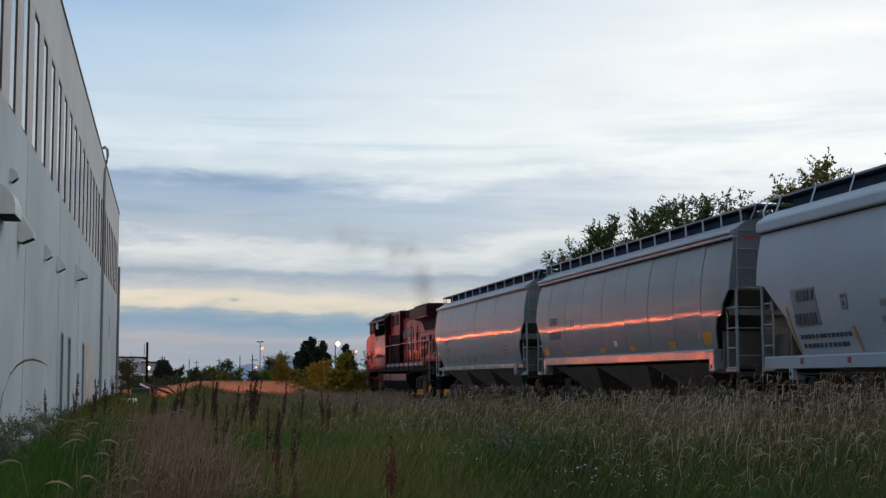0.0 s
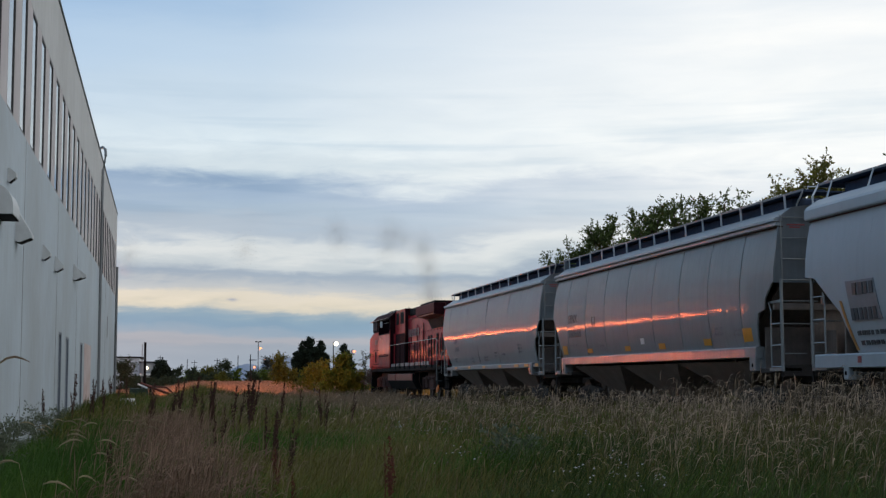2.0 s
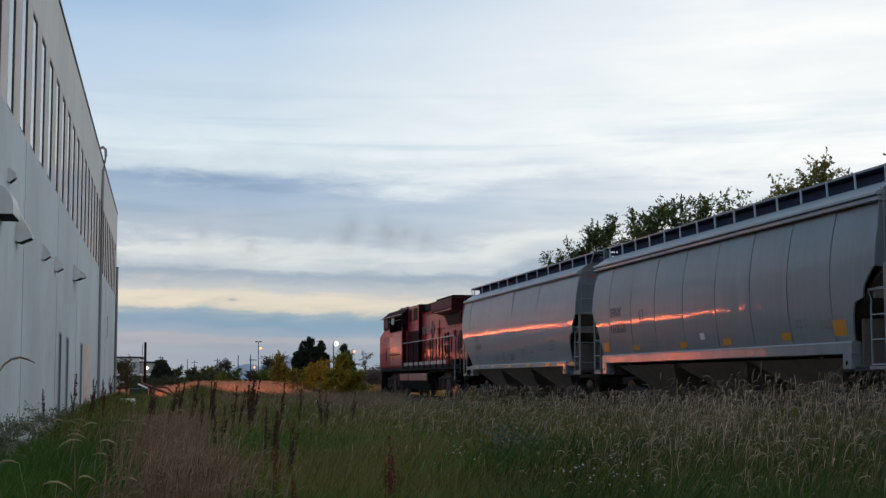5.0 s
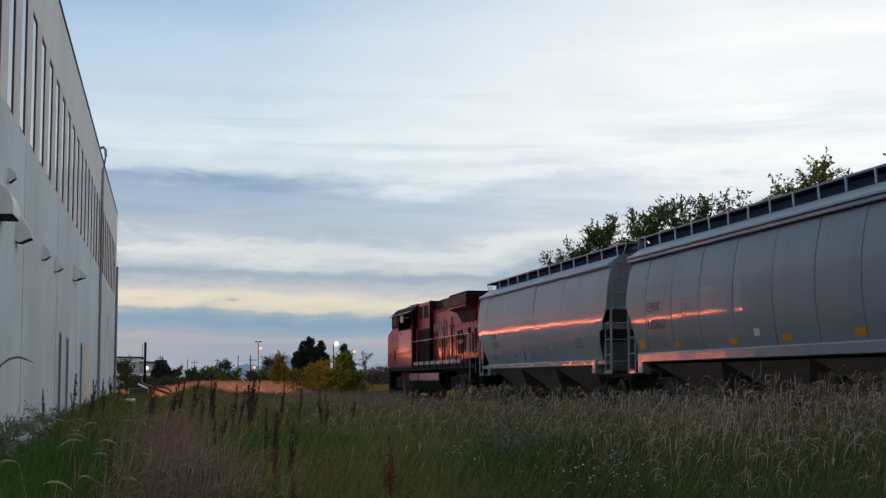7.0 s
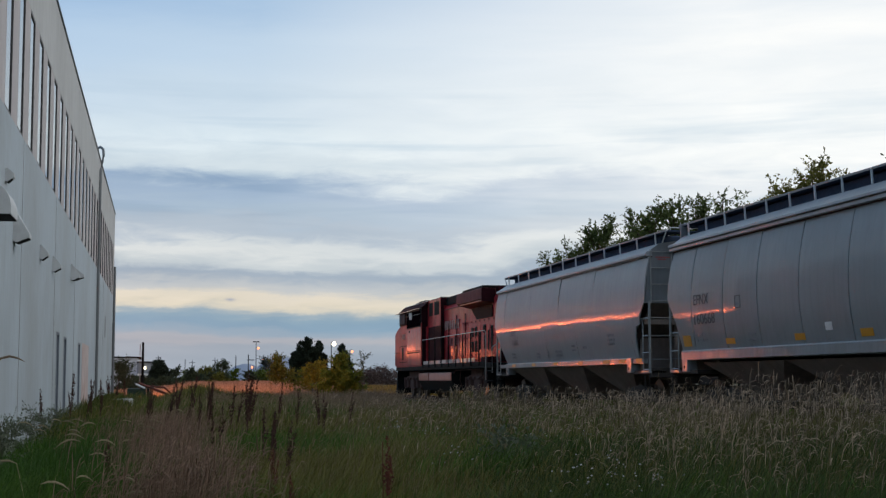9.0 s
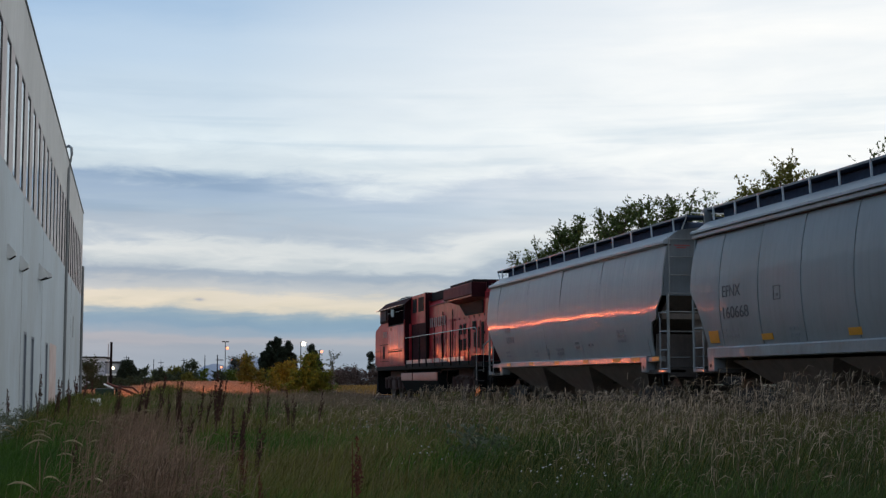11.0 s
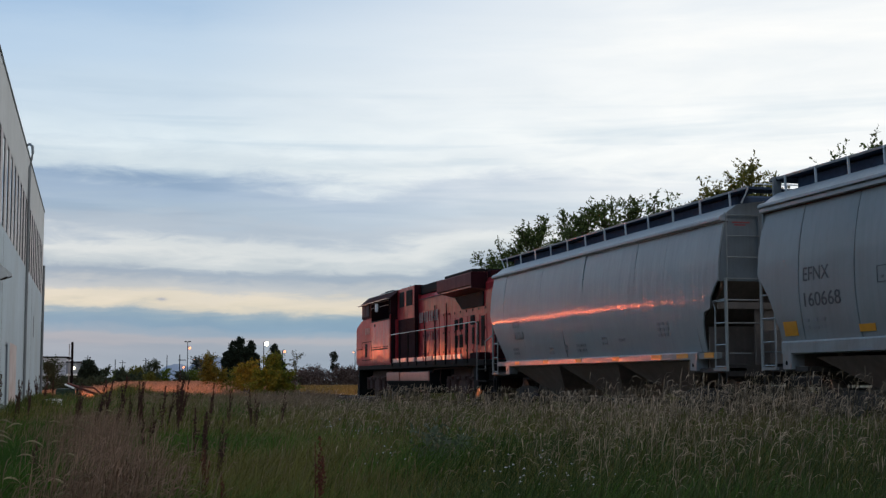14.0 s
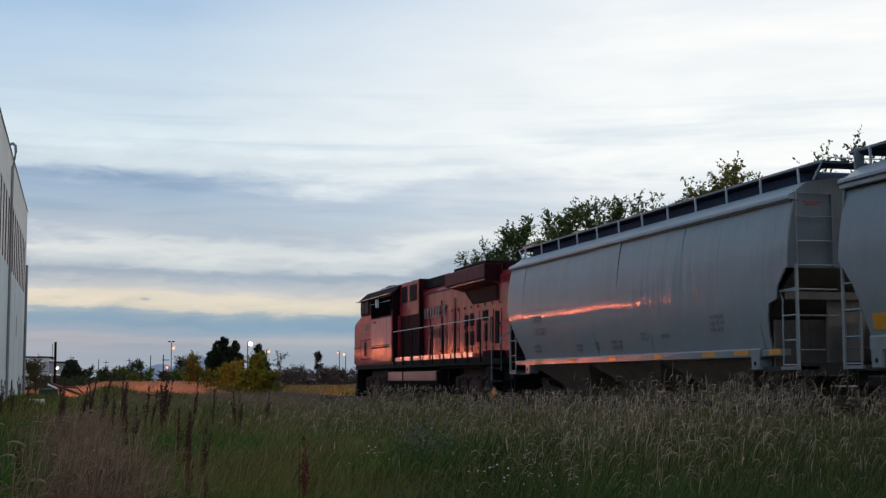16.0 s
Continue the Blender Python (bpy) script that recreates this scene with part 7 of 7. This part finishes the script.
    # leafy branching weeds against the wall
    for i, (y, h) in enumerate(((17.5, 0.5), (18.6, 0.62), (19.6, 0.55), (20.6, 0.7), (22.0, 0.66), (23.6, 0.6), (25.5, 0.75), (27.5, 0.55), (30, 0.7), (33, 0.5), (38, 0.6))):
        tree("wall_weed", "dark green branching weed against the wall", W_X0 + B_SLOPE * y + 0.22, y * B_K, h * 0.93, 0.42, M["leafw"], 200 + i, 120, 7, 0.032, 0.24, 0.15, "weeds along the wall", 0.006, 10)


def field_weeds():
    """Dark broad-leaved weeds standing in the grass."""
    for i, (a, y, h, w) in enumerate(((13.5, 14.0, 0.60, 0.6), (14.2, 15.0, 0.48, 0.4), (-6.6, 17.0, 0.5, 0.5))):
        tree("broadleaf_weed", "dark green broad-leaved weed in the grass", y * math.tan(radians(a)), y, h, w, M["leafw"], 230 + i, 60, 6, 0.06, 0.24, 0.1, "", 0.007, 12)


def foxtail_stem():
    """One tall foxtail near the camera that nods in the wind."""
    t = thing("foxtail_stem", "tall tawny foxtail stem nodding before the wall", "grass")
    part("stem", bar([(0, 0, -0.05), (0.01, 0, 0.6), (0.03, 0, 1.08), (0.06, 0, 1.2)], 0.0025, 5, 0.002), M["dry"], t)
    bm = bmesh.new()
    pts = [(0.06, 0, 1.19), (0.085, 0, 1.235), (0.12, 0, 1.262), (0.16, 0, 1.272), (0.20, 0, 1.262), (0.235, 0, 1.245)]
    rr = [0.002, 0.005, 0.0065, 0.0065, 0.005, 0.001]
    for (p, r), (q, r2) in zip(zip(pts, rr), zip(pts[1:], rr[1:])):
        tube(bm, [p, q], r, 6, False, r2)
    part("seed_head", bm, M["pink"], t, smooth=True)
    return t


M["leafw"] = material("weed_leaf", (0.135, 0.165, 0.105), 0.65, var=0.3, scale=3, island=True, rnd=0.5, trans=0.3)
make_weeds()
field_weeds()
STEM = foxtail_stem()


# ---- thin exhaust smoke ----
def make_smoke():
    m = bpy.data.materials.new("thin_smoke")
    m.use_nodes = True
    tr = m.node_tree
    tr.nodes.clear()
    out, mx = tr.nodes.new("ShaderNodeOutputMaterial"), tr.nodes.new("ShaderNodeMixShader")
    a, b = tr.nodes.new("ShaderNodeBsdfTransparent"), tr.nodes.new("ShaderNodeBsdfDiffuse")
    b.inputs["Color"].default_value = (0.21, 0.15, 0.125, 1)
    co = tr.nodes.new("ShaderNodeTexCoord").outputs["Object"]
    g = tr.nodes.new("ShaderNodeTexGradient")
    g.gradient_type = "SPHERICAL"
    tr.links.new(mapping(tr, co, (1.05, 0.0, 0.72)), g.inputs["Vector"])
    thick = math_node(tr, "POWER", g.outputs["Fac"], 1.5)
    fac = math_node(tr, "MULTIPLY", math_node(tr, "MULTIPLY", thick, ramp(tr, noise_tex(tr, co, 1.6, 4, 0.6), [(0.35, 0.6), (0.65, 1.0)])), 0.17)
    tr.links.new(fac, mx.inputs[0])
    tr.links.new(a.outputs[0], mx.inputs[1]), tr.links.new(b.outputs[0], mx.inputs[2]), tr.links.new(mx.outputs[0], out.inputs["Surface"])
    t = thing("exhaust_smoke", "faint brownish exhaust smoke over the locomotive", "smoke")
    rnd = random.Random(21)
    for i in range(PUFF_N):
        bm = bmesh.new()      # a shallow dome, thickest in its middle
        rings = [[bm.verts.new((0.98 * f * math.cos(k * 0.5236), -0.2 * (1 - f * f), 1.45 * f * math.sin(k * 0.5236))) for k in range(12)] for f in (1.0, 0.7, 0.4, 0.1)]
        for p0, p1 in zip(rings, rings[1:]):
            for k in range(12):
                bm.faces.new((p0[k], p0[(k + 1) % 12], p1[(k + 1) % 12], p1[k]))
        bm.faces.new(rings[-1])
        ob = part("smoke_puff", bm, m, t, smooth=True)
        ob.visible_shadow = False
        PUFFS.append((ob, -3.1 + 6.2 * i / PUFF_N, rnd.uniform(0.6, 1.5), rnd.uniform(0.92, 1.1), rnd.uniform(-2, 2)))


PUFFS, PUFF_N = [], 32
make_smoke()


# ---- motion ----
def motions():
    for ob, a0 in MOVERS:
        walk(ob, [(t, pose(TRACK_X, a0 - s, RAIL_Z)) for t, s in S_ROWS])
    # the foxtail's sway: seconds and degrees of lean
    sway = [(0.0, 4.4), (0.5, 2.6), (1.0, 1.8), (1.5, 2.3), (2.0, 0.8), (2.6, 1.4), (3.1, 0.3), (3.5, 0.0), (4.2, 1.2), (5.0, 2.0), (6.0, 0.6), (6.6, 1.2),
            (7.0, 1.5), (7.6, 0.4), (8.3, 1.0), (9.0, 0.2), (10.0, 1.3), (11.0, 0.5), (12.5, 1.2), (14.0, 0.4), (16.0, 1.0)]
    walk(STEM, [(t, pose(-0.94, 7.2, 0, 0, a, 0)) for t, a in sway])
    # exhaust: each puff leaves the moving stack at its own time, rises, drifts and spreads
    for ob, t0, vx, vz, spin in PUFFS:
        rows = []
        for k in range(0, 33):
            t = k * 0.5
            s = float(np.interp(max(t, t0) if t > t0 else t, [r[0] for r in S_ROWS], [r[1] for r in S_ROWS])) if t < t0 else float(np.interp(max(t0, 0), [r[0] for r in S_ROWS], [r[1] for r in S_ROWS]))
            if t0 < 0:
                s = t0 * 1.15
            age = max(0.0, t - t0)
            lift = vz * (2.9 * min(age, 2.1) + 0.35 * max(0.0, min(age, 4.5) - 2.1)) - 2.0 * min(1.0, max(0.0, age - 3.1))
            drift = -vx * (2.3 * max(0.0, age - 1.65) ** 1.4 + 14.0 * min(1.4, max(0.0, age - 2.7)) ** 2)
            rows.append((t, pose(TRACK_X + drift, 76.7 - s, RAIL_Z + 2.55 + lift, 0, 0, spin * min(age, 3.0))))
        walk(ob, rows)
    end = S_ROWS[-1][1]
    ts, ss = [r[0] for r in S_ROWS], [r[1] for r in S_ROWS]
    for ob, y, r in WHEELS:
        n = int(end / (r * radians(70))) + 1
        rows = []
        for k in range(n + 1):
            s = end * k / n
            rows.append((float(np.interp(s, ss, ts)), pose(0, y, r, math.degrees(s / r))))
        walk(ob, rows)


motions()
